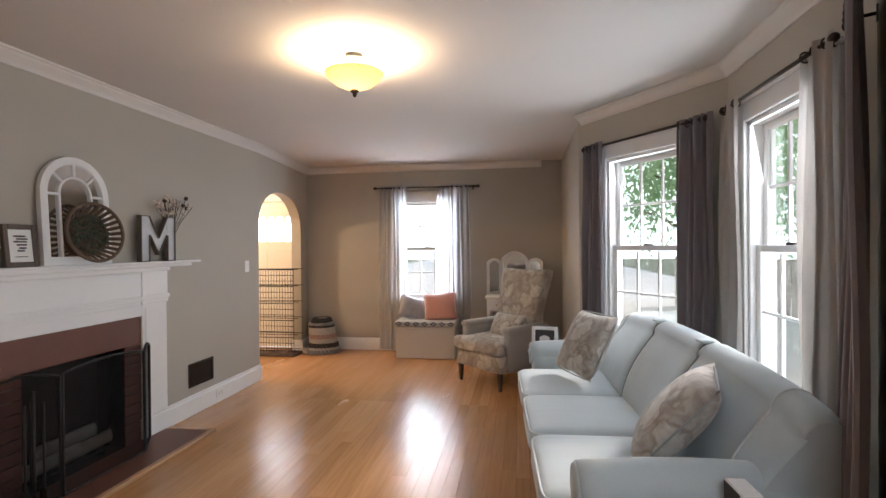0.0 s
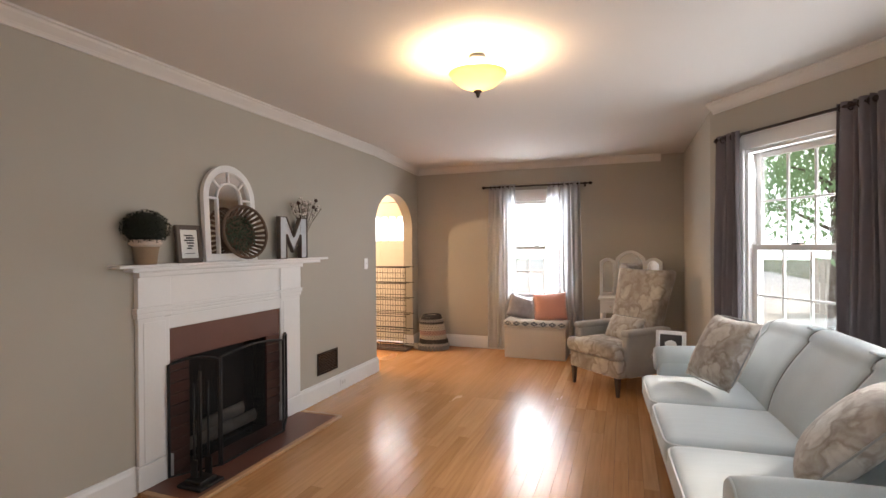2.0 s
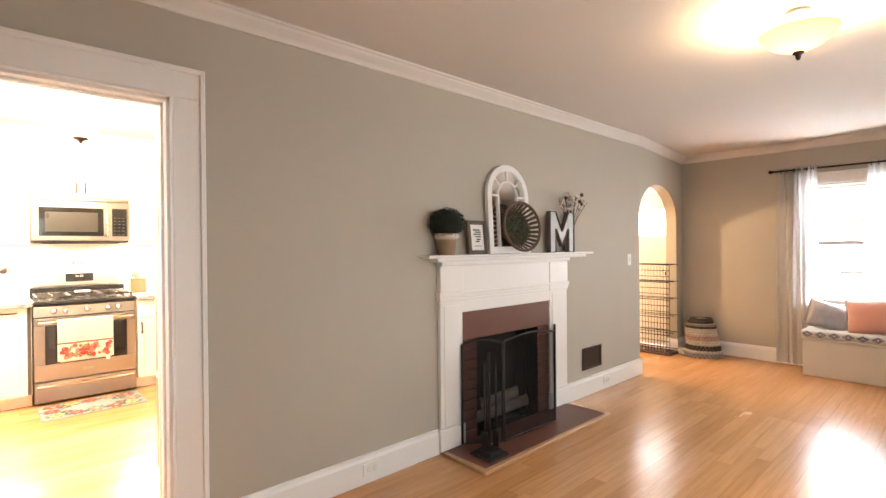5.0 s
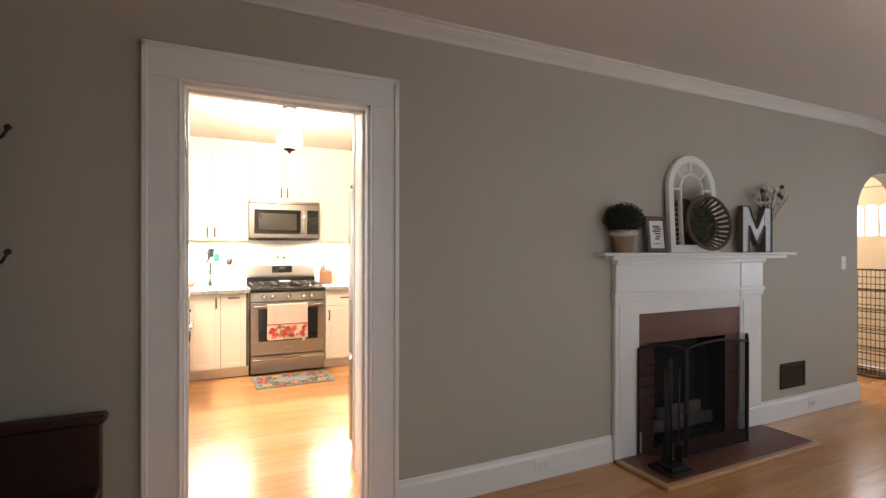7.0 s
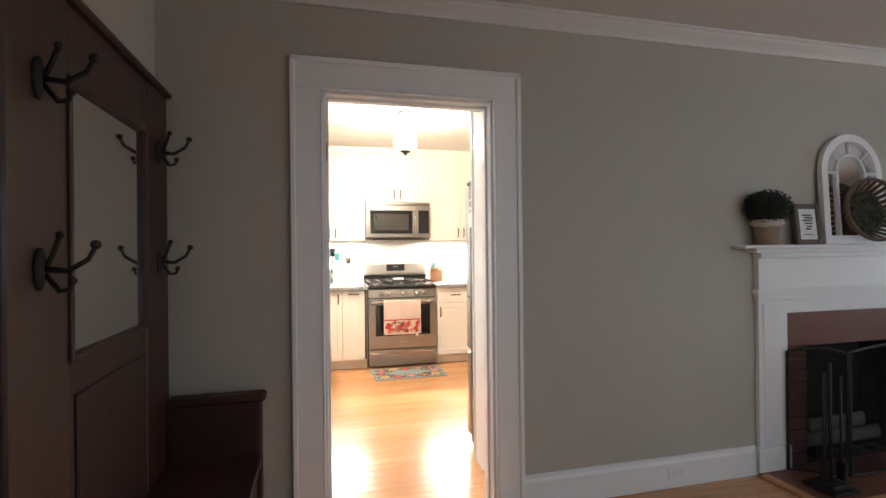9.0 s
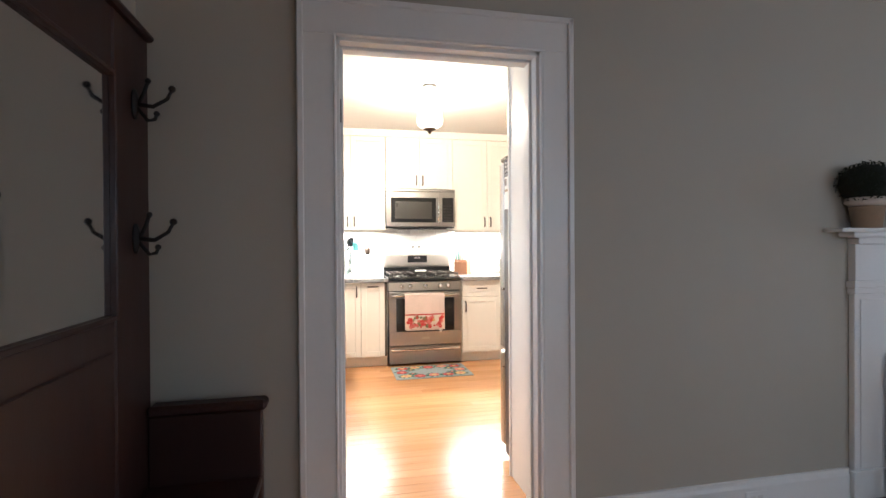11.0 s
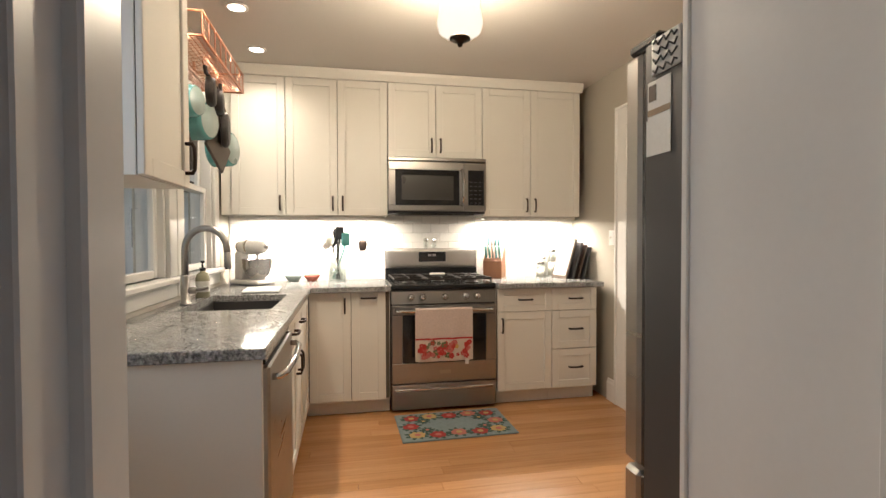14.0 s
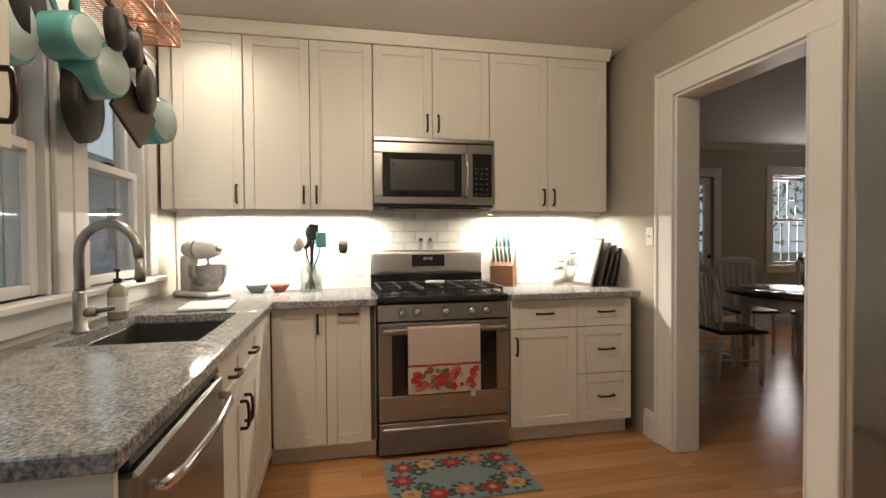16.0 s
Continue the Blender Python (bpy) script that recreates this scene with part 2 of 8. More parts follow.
def wood_floor():
    """Oiled narrow oak boards: tone board by board, long grain, scuffs in the gloss."""
    mat = bpy.data.materials.new("oak_floor")
    mat.use_nodes = True
    nt = mat.node_tree
    N, L = nt.nodes, nt.links
    bs = N["Principled BSDF"]
    geo, info = N.new("ShaderNodeNewGeometry"), N.new("ShaderNodeObjectInfo")
    off = N.new("ShaderNodeVectorMath")
    off.operation = "ADD"
    cmb = N.new("ShaderNodeCombineXYZ")
    rnd = N.new("ShaderNodeMath")
    rnd.operation = "MULTIPLY"
    rnd.inputs[1].default_value = 37.0
    isl = N.new("ShaderNodeMath")
    L.new(info.outputs["Random"], isl.inputs[0])
    L.new(geo.outputs["Random Per Island"], isl.inputs[1])
    fr = N.new("ShaderNodeMath")
    fr.operation = "FRACT"
    L.new(isl.outputs[0], fr.inputs[0])
    L.new(fr.outputs[0], rnd.inputs[0])
    L.new(rnd.outputs[0], cmb.inputs[1])
    L.new(geo.outputs["Position"], off.inputs[0])
    L.new(cmb.outputs[0], off.inputs[1])
    mp = N.new("ShaderNodeMapping")
    mp.inputs["Scale"].default_value = (46, 2.2, 46)
    L.new(off.outputs[0], mp.inputs[0])
    grain = N.new("ShaderNodeTexNoise")
    grain.inputs["Scale"].default_value, grain.inputs["Detail"].default_value = 1.0, 5
    L.new(mp.outputs[0], grain.inputs["Vector"])
    mp2 = N.new("ShaderNodeMapping")
    mp2.inputs["Scale"].default_value = (3.0, 0.8, 3.0)
    L.new(geo.outputs["Position"], mp2.inputs[0])
    wear = N.new("ShaderNodeTexNoise")
    wear.inputs["Scale"].default_value, wear.inputs["Detail"].default_value = 1.0, 4
    L.new(mp2.outputs[0], wear.inputs["Vector"])
    tone = ramp_nodes(N, [(0.0, (0.51, 0.258, 0.108)), (0.45, (0.58, 0.302, 0.132)), (0.8, (0.60, 0.32, 0.145)), (1.0, (0.66, 0.365, 0.175))])
    L.new(fr.outputs[0], tone.inputs[0])
    gr = ramp_nodes(N, [(0.3, (0.72, 0.66, 0.6)), (0.62, (1, 1, 1))])
    L.new(grain.outputs[0], gr.inputs[0])
    m1 = N.new("ShaderNodeMix")
    m1.data_type, m1.blend_type = "RGBA", "MULTIPLY"
    m1.inputs["Factor"].default_value = 0.55
    L.new(tone.outputs[0], m1.inputs["A"])
    L.new(gr.outputs[0], m1.inputs["B"])
    wr = ramp_nodes(N, [(0.25, (0.94, 0.92, 0.9)), (0.75, (1, 1, 1))])
    L.new(wear.outputs[0], wr.inputs[0])
    m2 = N.new("ShaderNodeMix")
    m2.data_type, m2.blend_type = "RGBA", "MULTIPLY"
    m2.inputs["Factor"].default_value = 0.7
    L.new(m1.outputs["Result"], m2.inputs["A"])
    L.new(wr.outputs[0], m2.inputs["B"])
    L.new(m2.outputs["Result"], bs.inputs["Base Color"])
    ro = N.new("ShaderNodeMapRange")
    ro.inputs["To Min"].default_value, ro.inputs["To Max"].default_value = 0.17, 0.32
    L.new(wear.outputs[0], ro.inputs[0])
    L.new(ro.outputs[0], bs.inputs["Roughness"])
    mp3 = N.new("ShaderNodeMapping")
    mp3.inputs["Scale"].default_value = (16, 2.6, 16)
    L.new(off.outputs[0], mp3.inputs[0])
    dish = N.new("ShaderNodeTexNoise")
    dish.inputs["Scale"].default_value, dish.inputs["Detail"].default_value = 1.0, 2
    L.new(mp3.outputs[0], dish.inputs["Vector"])
    bp0 = N.new("ShaderNodeBump")
    bp0.inputs["Strength"].default_value, bp0.inputs["Distance"].default_value = 0.5, 0.0022
    L.new(dish.outputs[0], bp0.inputs["Height"])
    bp = N.new("ShaderNodeBump")
    bp.inputs["Strength"].default_value, bp.inputs["Distance"].default_value = 0.15, 0.001
    L.new(grain.outputs[0], bp.inputs["Height"])
    L.new(bp0.outputs[0], bp.inputs["Normal"])
    L.new(bp.outputs[0], bs.inputs["Normal"])
    return mat


def granite():
    """Polished pale grey granite: fine speckle inside larger clouded grains."""
    mat = bpy.data.materials.new("granite")
    mat.use_nodes = True
    nt = mat.node_tree
    N, L = nt.nodes, nt.links
    bs = N["Principled BSDF"]
    tc = N.new("ShaderNodeTexCoord")
    grain, cloud, flake = N.new("ShaderNodeTexNoise"), N.new("ShaderNodeTexNoise"), N.new("ShaderNodeTexVoronoi")
    grain.inputs["Scale"].default_value, grain.inputs["Detail"].default_value = 105, 6
    cloud.inputs["Scale"].default_value, cloud.inputs["Detail"].default_value = 22, 4
    flake.inputs["Scale"].default_value = 120
    for n in (grain, cloud, flake):
        L.new(tc.outputs["Object"], n.inputs["Vector"])
    avg = N.new("ShaderNodeMix")
    avg.inputs["Factor"].default_value = 0.28
    L.new(grain.outputs[0], avg.inputs["A"])
    L.new(cloud.outputs[0], avg.inputs["B"])
    ra = ramp_nodes(N, [(0.32, (0.05, 0.052, 0.06)), (0.43, (0.15, 0.155, 0.17)), (0.52, (0.27, 0.27, 0.278)), (0.64, (0.46, 0.455, 0.445))])
    L.new(avg.outputs["Result"], ra.inputs[0])
    m = N.new("ShaderNodeMix")
    m.data_type, m.blend_type = "RGBA", "OVERLAY"
    m.inputs["Factor"].default_value = 0.22
    L.new(ra.outputs[0], m.inputs["A"])
    L.new(flake.outputs["Color"], m.inputs["B"])
    hs = N.new("ShaderNodeHueSaturation")
    hs.inputs["Saturation"].default_value = 0.2
    L.new(m.outputs["Result"], hs.inputs["Color"])
    L.new(hs.outputs[0], bs.inputs["Base Color"])
    bs.inputs["Roughness"].default_value = 0.12
    return mat


def printed_cloth(name, base, figure, scale, rough=0.9):
    """Upholstery with large faded blossoms: pale petals with a darker outline on a mottled ground."""
    mat = bpy.data.materials.new(name)
    mat.use_nodes = True
    nt = mat.node_tree
    N, L = nt.nodes, nt.links
    bs = N["Principled BSDF"]
    tc = N.new("ShaderNodeTexCoord")
    warp = N.new("ShaderNodeTexNoise")
    warp.inputs["Scale"].default_value, warp.inputs["Detail"].default_value = scale * 1.6, 4
    L.new(tc.outputs["Object"], warp.inputs["Vector"])
    mixv = N.new("ShaderNodeMix")
    mixv.data_type = "RGBA"
    mixv.inputs["Factor"].default_value = 0.14
    L.new(tc.outputs["Object"], mixv.inputs["A"])
    L.new(warp.outputs["Color"], mixv.inputs["B"])
    vo = N.new("ShaderNodeTexVoronoi")
    vo.inputs["Scale"].default_value = scale
    L.new(mixv.outputs["Result"], vo.inputs["Vector"])
    petal = N.new("ShaderNodeTexVoronoi")
    petal.inputs["Scale"].default_value = scale * 3.2
    L.new(mixv.outputs["Result"], petal.inputs["Vector"])
    mid = tuple((a + b) / 2 for a, b in zip(base, figure))
    r = ramp_nodes(N, [(0.0, mid), (0.10, base), (0.36, base), (0.46, figure), (0.58, mid), (0.85, figure)])
    L.new(vo.outputs["Distance"], r.inputs[0])
    r2 = ramp_nodes(N, [(0.0, (1, 1, 1)), (0.45, (0.96, 0.95, 0.94)), (0.8, (0.76, 0.73, 0.70))])
    L.new(petal.outputs["Distance"], r2.inputs[0])
    r3 = ramp_nodes(N, [(0.3, (0.80, 0.78, 0.76)), (0.7, (1, 1, 1))])
    L.new(warp.outputs[0], r3.inputs[0])
    last = r.outputs[0]
    for q in (r2, r3):
        mm = N.new("ShaderNodeMix")
        mm.data_type, mm.blend_type = "RGBA", "MULTIPLY"
        mm.inputs["Factor"].default_value = 1.0
        L.new(last, mm.inputs["A"])
        L.new(q.outputs[0], mm.inputs["B"])
        last = mm.outputs["Result"]
    L.new(last, bs.inputs["Base Color"])
    bs.inputs["Roughness"].default_value = rough
    bs.inputs["Sheen Weight"].default_value = 0.3
    fn = N.new("ShaderNodeTexNoise")
    fn.inputs["Scale"].default_value = 260
    L.new(tc.outputs["Object"], fn.inputs["Vector"])
    bp = N.new("ShaderNodeBump")
    bp.inputs["Strength"].default_value, bp.inputs["Distance"].default_value = 0.4, 0.002
    L.new(fn.outputs[0], bp.inputs["Height"])
    L.new(bp.outputs[0], bs.inputs["Normal"])
    return mat


def brushed(name, colour, rough, stretch):
    return material(name, colour, rough, 1.0, 0.08, 2.0, 0.12, 60.0, 0.05, stretch=stretch)


def glass(name, tint=(1, 1, 1), amount=0.12):
    """A thin pane: mostly clear, with mirror gloss."""
    return blend(name, ("ShaderNodeBsdfTransparent", tint, 0), ("ShaderNodeBsdfGlossy", (1, 1, 1), 0.02), amount)


WALL = material("greige_wall_paint", (0.435, 0.40, 0.338), 0.75, vary=0.035, scale=1.6, bump=0.12, bump_scale=160, fine=0.02)
CEIL = material("ceiling_paint", (0.67, 0.635, 0.60), 0.85, vary=0.03, scale=1.2, bump=0.1, bump_scale=120, fine=0.015)
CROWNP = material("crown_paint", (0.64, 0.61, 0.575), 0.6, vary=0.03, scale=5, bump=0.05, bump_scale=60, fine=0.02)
TRIM = material("white_trim_paint", (0.80, 0.79, 0.77), 0.32, vary=0.03, scale=5, bump=0.05, bump_scale=60, fine=0.02)
CABINET = material("white_cabinet_paint", (0.80, 0.775, 0.72), 0.4, vary=0.025, scale=4, bump=0.03, bump_scale=90, fine=0.015)
SEAM = material("dark_gap", (0.10, 0.085, 0.07), 0.9)
FLOOR = wood_floor()
GRANITE = granite()
TILE = material("glazed_white_tile", (0.80, 0.78, 0.74), 0.16, vary=0.04, scale=3, bump=0.04, bump_scale=18, fine=0.015)
GROUT = material("grout", (0.55, 0.52, 0.48), 0.9)
STEEL = brushed("brushed_steel", (0.44, 0.425, 0.405), 0.30, (1, 1, 14))
STEEL_H = brushed("brushed_steel_across", (0.38, 0.36, 0.34), 0.32, (1, 14, 1))
CHROME = material("polished_steel", (0.72, 0.71, 0.70), 0.14, 1.0, 0.05)
GRAPHITE = material("graphite_appliance_paint", (0.058, 0.058, 0.062), 0.45, 0.25, 0.06, 3, 0.06, 220)
BLACK = material("black_enamel", (0.018, 0.018, 0.019), 0.22, vary=0.2)
BLACKGLASS = material("black_glass", (0.012, 0.012, 0.014), 0.06, vary=0.1)
IRON = material("black_iron", (0.016, 0.014, 0.013), 0.6, 0.3, 0.25, 20, 0.15, 90)
BRONZE = material("oil_rubbed_bronze", (0.05, 0.035, 0.028), 0.42, 0.8, 0.2, 30)
MAHOGANY = material("dark_mahogany", (0.032, 0.009, 0.0055), 0.5, vary=0.35, scale=3, bump=0.1, bump_scale=40, stretch=(6, 6, 0.7), coat=0.08)
WALNUT = material("dark_wood", (0.05, 0.027, 0.018), 0.35, vary=0.3, scale=4, stretch=(5, 5, 0.8))
OAK = material("oak_edging", (0.50, 0.29, 0.15), 0.4, vary=0.2, scale=5, stretch=(6, 1, 6))
SOFA = material("pale_grey_blue_velvet", (0.50, 0.565, 0.58), 0.85, vary=0.14, scale=5, bump=0.25, bump_scale=240, fine=0.08, sheen=0.6)
SOFA_SEAT = material("pale_grey_blue_velvet_creased", (0.50, 0.56, 0.575), 0.85, vary=0.12, scale=5, bump=0.55, bump_scale=26, fine=0.05, sheen=0.6, stretch=(1, 0.14, 1))
PIPING_L = material("pale_piping", (0.66, 0.68, 0.67), 0.9)
PIPING = material("sofa_piping", (0.33, 0.34, 0.335), 0.9)
FLORAL = printed_cloth("floral_upholstery", (0.60, 0.565, 0.51), (0.34, 0.29, 0.245), 6.0)
PLAINCHAIR = material("taupe_chair_cloth", (0.40, 0.375, 0.34), 0.9, vary=0.12, scale=7, bump=0.4, bump_scale=240, sheen=0.3)
FLORAL_P = printed_cloth("floral_pillow_cloth", (0.62, 0.60, 0.56), (0.36, 0.31, 0.265), 7.0)
DRAPE = material("mauve_grey_drape", (0.175, 0.148, 0.155), 0.9, vary=0.12, scale=9, bump=0.3, bump_scale=300, fine=0.1, sheen=0.3)
BRICK = material("dark_red_brick", (0.17, 0.066, 0.047), 0.6, vary=0.3, scale=9, bump=0.4, bump_scale=70, fine=0.12)
TERRA = material("red_brown_hearth_tile", (0.155, 0.063, 0.044), 0.42, vary=0.16, scale=4, bump=0.12, bump_scale=50)
SOOT = material("sooty_firebox", (0.035, 0.03, 0.027), 0.9, vary=0.4, scale=6)
MIRROR = material("silvered_mirror", (0.86, 0.87, 0.87), 0.02, 1.0, 0.01, fine=0.005)
PAPER = material("white_card", (0.78, 0.77, 0.74), 0.7, vary=0.03)
INK = material("printed_ink", (0.03, 0.03, 0.03), 0.7)
GREYWOOD = material("weathered_frame_wood", (0.115, 0.085, 0.066), 0.75, vary=0.25, scale=12, bump=0.3, bump_scale=50, stretch=(4, 4, 1))
WICKER = material("split_wood_basket", (0.115, 0.068, 0.040), 0.7, vary=0.3, scale=18, bump=0.4, bump_scale=90)
CORRUGATED = material("galvanised_sheet", (0.47, 0.47, 0.465), 0.45, 0.15, 0.25, 14, 0.1)
LEAF = material("dried_leaf", (0.065, 0.085, 0.05), 0.8, vary=0.4, scale=25)
MOSS = material("dark_moss", (0.012, 0.016, 0.008), 0.95, vary=0.5, scale=30, bump=0.5, bump_scale=120)
COTTON = material("cotton_boll", (0.62, 0.55, 0.48), 0.95, vary=0.1, scale=30)
TWIG = material("brown_twig", (0.085, 0.045, 0.03), 0.8)
BURLAP = material("burlap", (0.34, 0.26, 0.18), 0.95, vary=0.15, scale=20, bump=0.5, bump_scale=300)
CREAM = material("cream_paint", (0.70, 0.66, 0.58), 0.5, vary=0.05)
TEAL = material("teal_enamel", (0.10, 0.30, 0.30), 0.14, vary=0.06, coat=0.5)
GREYBASE = material("pale_enamel_base", (0.36, 0.44, 0.43), 0.3, vary=0.06)
COPPER = material("copper_wire", (0.80, 0.38, 0.24), 0.3, 1.0, 0.1)
CASTIRON = material("cast_iron_pan", (0.028, 0.024, 0.022), 0.5, 0.5, 0.25, 18, 0.15, 120)
BLOCK = material("knife_block_wood", (0.21, 0.095, 0.045), 0.45, vary=0.2, scale=8, stretch=(5, 5, 1))
PORCELAIN = material("white_porcelain", (0.80, 0.78, 0.75), 0.15, vary=0.02)
SINK = material("dark_composite_sink", (0.045, 0.042, 0.042), 0.4, vary=0.1, bump=0.1)
PINK = material("coral_satin", (0.66, 0.31, 0.235), 0.45, vary=0.08, scale=8, sheen=0.4, bump=0.1, bump_scale=200)
SILVER = material("crushed_silver_cloth", (0.40, 0.365, 0.36), 0.35, 0.35, 0.35, 12, 0.3, 40)
KNIT_L = material("cream_knit", (0.50, 0.46, 0.41), 0.95, vary=0.12, scale=40, bump=0.8, bump_scale=160)
KNIT_D = material("charcoal_knit", (0.055, 0.05, 0.05), 0.95, vary=0.3, scale=40, bump=0.8, bump_scale=160)
GLASS = glass("window_glass")
JARGLASS = glass("clear_glass", (0.92, 0.95, 0.94), 0.18)
SHEER = blend("sheer_curtain", ("ShaderNodeBsdfTransparent", (0.95, 0.96, 0.98), 0), ("ShaderNodeBsdfTranslucent", (0.74, 0.76, 0.8), 0), 0.62)
LINEN = blend("linen_curtain", ("ShaderNodeBsdfDiffuse", (0.52, 0.48, 0.45), 0.5), ("ShaderNodeBsdfTranslucent", (0.40, 0.37, 0.34), 0), 0.4)
MESHWIRE = blend("fire_screen_mesh", ("ShaderNodeBsdfTransparent", (1, 1, 1), 0), ("ShaderNodeBsdfDiffuse", (0.02, 0.018, 0.017), 0.5), 0.5)
AMBER = blend("amber_alabaster", ("ShaderNodeBsdfTranslucent", (0.95, 0.8, 0.5), 0), ("ShaderNodeEmission", (1.0, 0.70, 0.27), 1.5), 0.6)
OPAL = blend("opal_glass", ("ShaderNodeBsdfTransparent", (1, 0.97, 0.9), 0), ("ShaderNodeEmission", (1.0, 0.92, 0.76), 7.0), 0.6)
GLOW = emitter("lit_downlight", (1.0, 0.86, 0.66), 80)
STRIP = emitter("lit_strip", (1.0, 0.88, 0.7), 30)

# ---- the large structure ----
XW, YN, ZC = -2.575, 6.43, 2.50      # west and north wall faces and ceiling of the living room
XK, YK, YD = -6.33, -1.16, 1.72      # back, window and dining wall faces of the kitchen
ZK = 2.5
BAY = [(0.70, 4.27), (1.42, 3.2), (1.42, 1.95), (1.0, 1.2)]

# west wall with the kitchen doorway and the arch to the foyer
AY0, AY1, ASPRING, ATOP = 4.83, 6.17, 1.66, 2.06
SKEW = 0.115                          # the wall leans outwards beyond the arch's near side
XNW = XW - SKEW * (YN - AY0)
w = Mesh()
XB = XW - 0.13
for y0, y1, z0, z1 in ((-1.28, -0.45, 0, ZC), (-0.45, 0.369, 2.035, ZC), (0.369, 2.28, 0, ZC), (2.28, 3.03, 0.72, ZC), (3.03, AY0, 0, ZC), (AY1, YN + 0.15, 0, ZC), (AY0, AY1, ATOP + 0.12, ZC)):
    w.box(XB, XW, y0, y1, z0, z1, 0)
ac, ar = (AY0 + AY1) / 2, (AY1 - AY0) / 2
n = 20
prof = [(ac - ar * math.cos(math.pi * i / n), ASPRING + (ATOP - ASPRING) * math.sin(math.pi * i / n)) for i in range(n + 1)]
for (ya, za), (yb, zb) in zip(prof, prof[1:]):
    w.add([(x, y, z) for x in (XB, XW) for y, z in ((ya, za), (yb, zb), (yb, ATOP + 0.12), (ya, ATOP + 0.12))],
          [(0, 1, 2, 3), (4, 7, 6, 5), (0, 4, 5, 1), (2, 6, 7, 3), (0, 3, 7, 4), (1, 5, 6, 2)])
w.v = [(x - SKEW * max(0, y - AY0), y, z) for x, y, z in w.v]
structure(part("wall_west", w, WALL), "greige painted wall with a doorway and an arched opening", "wall")

# north wall with its window
NWX0, NWX1, NWZ0, NWZ1 = -1.42, -0.70, 0.72, 2.02
w = Mesh()
for x0, x1, z0, z1 in ((-4.75, -3.71, 0, ZC), (-3.71, -2.89, 2.05, ZC), (-2.89, NWX0, 0, ZC), (NWX0, NWX1, 0, NWZ0), (NWX0, NWX1, NWZ1, ZC), (NWX1, 0.85, 0, ZC)):
    w.box(x0, x1, YN, YN + 0.15, z0, z1, 0)
structure(part("wall_north", w, WALL), "greige painted wall with one window", "wall")
w = Mesh().box(0.70, 0.85, BAY[0][1], YN, 0, ZC, 0)
w.box(1.0, 1.15, -1.28, -0.10, 0, ZC, 0).box(1.0, 1.15, -0.10, 0.62, 0, 0.68, 0).box(1.0, 1.15, -0.10, 0.62, 2.08, ZC, 0).box(1.0, 1.15, 0.62, BAY[3][1], 0, ZC, 0)
structure(part("wall_east", w, WALL), "greige painted wall beside the bay", "wall")
w = Mesh().box(-2.705, 1.15, -1.28, -1.13, 0, ZC, 0)
structure(part("wall_south", w, WALL), "greige painted wall behind the hall tree", "wall")


def bay_frame(a, b):
    """Pose of a bay wall: x along it from a to b, y outwards."""
    ang = math.degrees(math.atan2(b[1] - a[1], b[0] - a[0]))
    return pose(a[0], a[1], 0, 0, 0, ang), math.hypot(b[0] - a[0], b[1] - a[1])


BW = 0.36   # half width of a bay window
BZ0, BZ1 = 0.68, 2.08
for k, (a, b) in enumerate(zip(BAY, BAY[1:])):
    m, ln = bay_frame(a, b)
    c, hw = ln / 2, BW
    w = Mesh(m)
    holes = ((-0.05, c - hw, 0, ZC), (c - hw, c + hw, 0, BZ0), (c - hw, c + hw, BZ1, ZC), (c + hw, ln + 0.05, 0, ZC)) if k < 2 else ((-0.05, ln + 0.05, 0, ZC),)
    for x0, x1, z0, z1 in holes:
        w.box(x0, x1, 0.001 * k, 0.14, z0, z1, 0)
    structure(part("wall_bay_%d" % (k + 1), w, WALL), "greige painted bay wall with a window" if k < 2 else "greige painted bay wall behind the drape", "wall")

w = Mesh()
w.box(XB, 1.7, -1.3, 6.6, ZC, ZC + 0.12, 0).box(-4.75, XB, 3.2, 6.6, ZC, ZC + 0.12, 0)
structure(part("ceiling", w, CEIL), "white painted plaster ceiling with warm lamplight", "ceiling")
w = Mesh().box(XK - 0.15, XB - 0.005, YK - 0.15, YD + 0.14, ZK, ZK + 0.12, 0)
structure(part("ceiling_kitchen", w, CEIL), "white painted kitchen ceiling", "ceiling")

# kitchen walls
w = Mesh().box(XK - 0.15, XK, YK - 0.15, YD + 0.14, 0, ZK, 0)
structure(part("wall_kitchen_back", w, WALL), "greige painted kitchen wall behind the cabinets", "wall")
K1, K2, KZ0, KZ1 = (-4.97, -4.30), (-5.85, -5.20), 1.05, 2.12
w = Mesh()
for x0, x1, z0, z1 in ((XK, K2[0], 0, ZK), (K2[1], K1[0], 0, ZK), (K1[1], -3.58, 0, ZK), (-2.92, XB, 0, ZK), (-3.58, -2.92, 0, 0.9), (-3.58, -2.92, 2.12, ZK), (K2[0], K2[1], 0, KZ0), (K2[0], K2[1], KZ1, ZK), (K1[0], K1[1], 0, KZ0), (K1[0], K1[1], KZ1, ZK)):
    w.box(x0, x1, YK - 0.15, YK, z0, z1, 0)
structure(part("wall_kitchen_window", w, WALL), "kitchen wall with two windows above the sink", "wall")
DX0, DX1, DZ = -5.43, -4.613, 2.05
w = Mesh()
for x0, x1, z0, z1 in ((XK, DX0, 0, ZK), (DX0, DX1, DZ, ZK), (DX1, XB, 0, ZK)):
    w.box(x0, x1, YD, YD + 0.14, z0, z1, 0)
structure(part("wall_dining", w, WALL), "greige wall with an open cased doorway to the dining room", "wall")
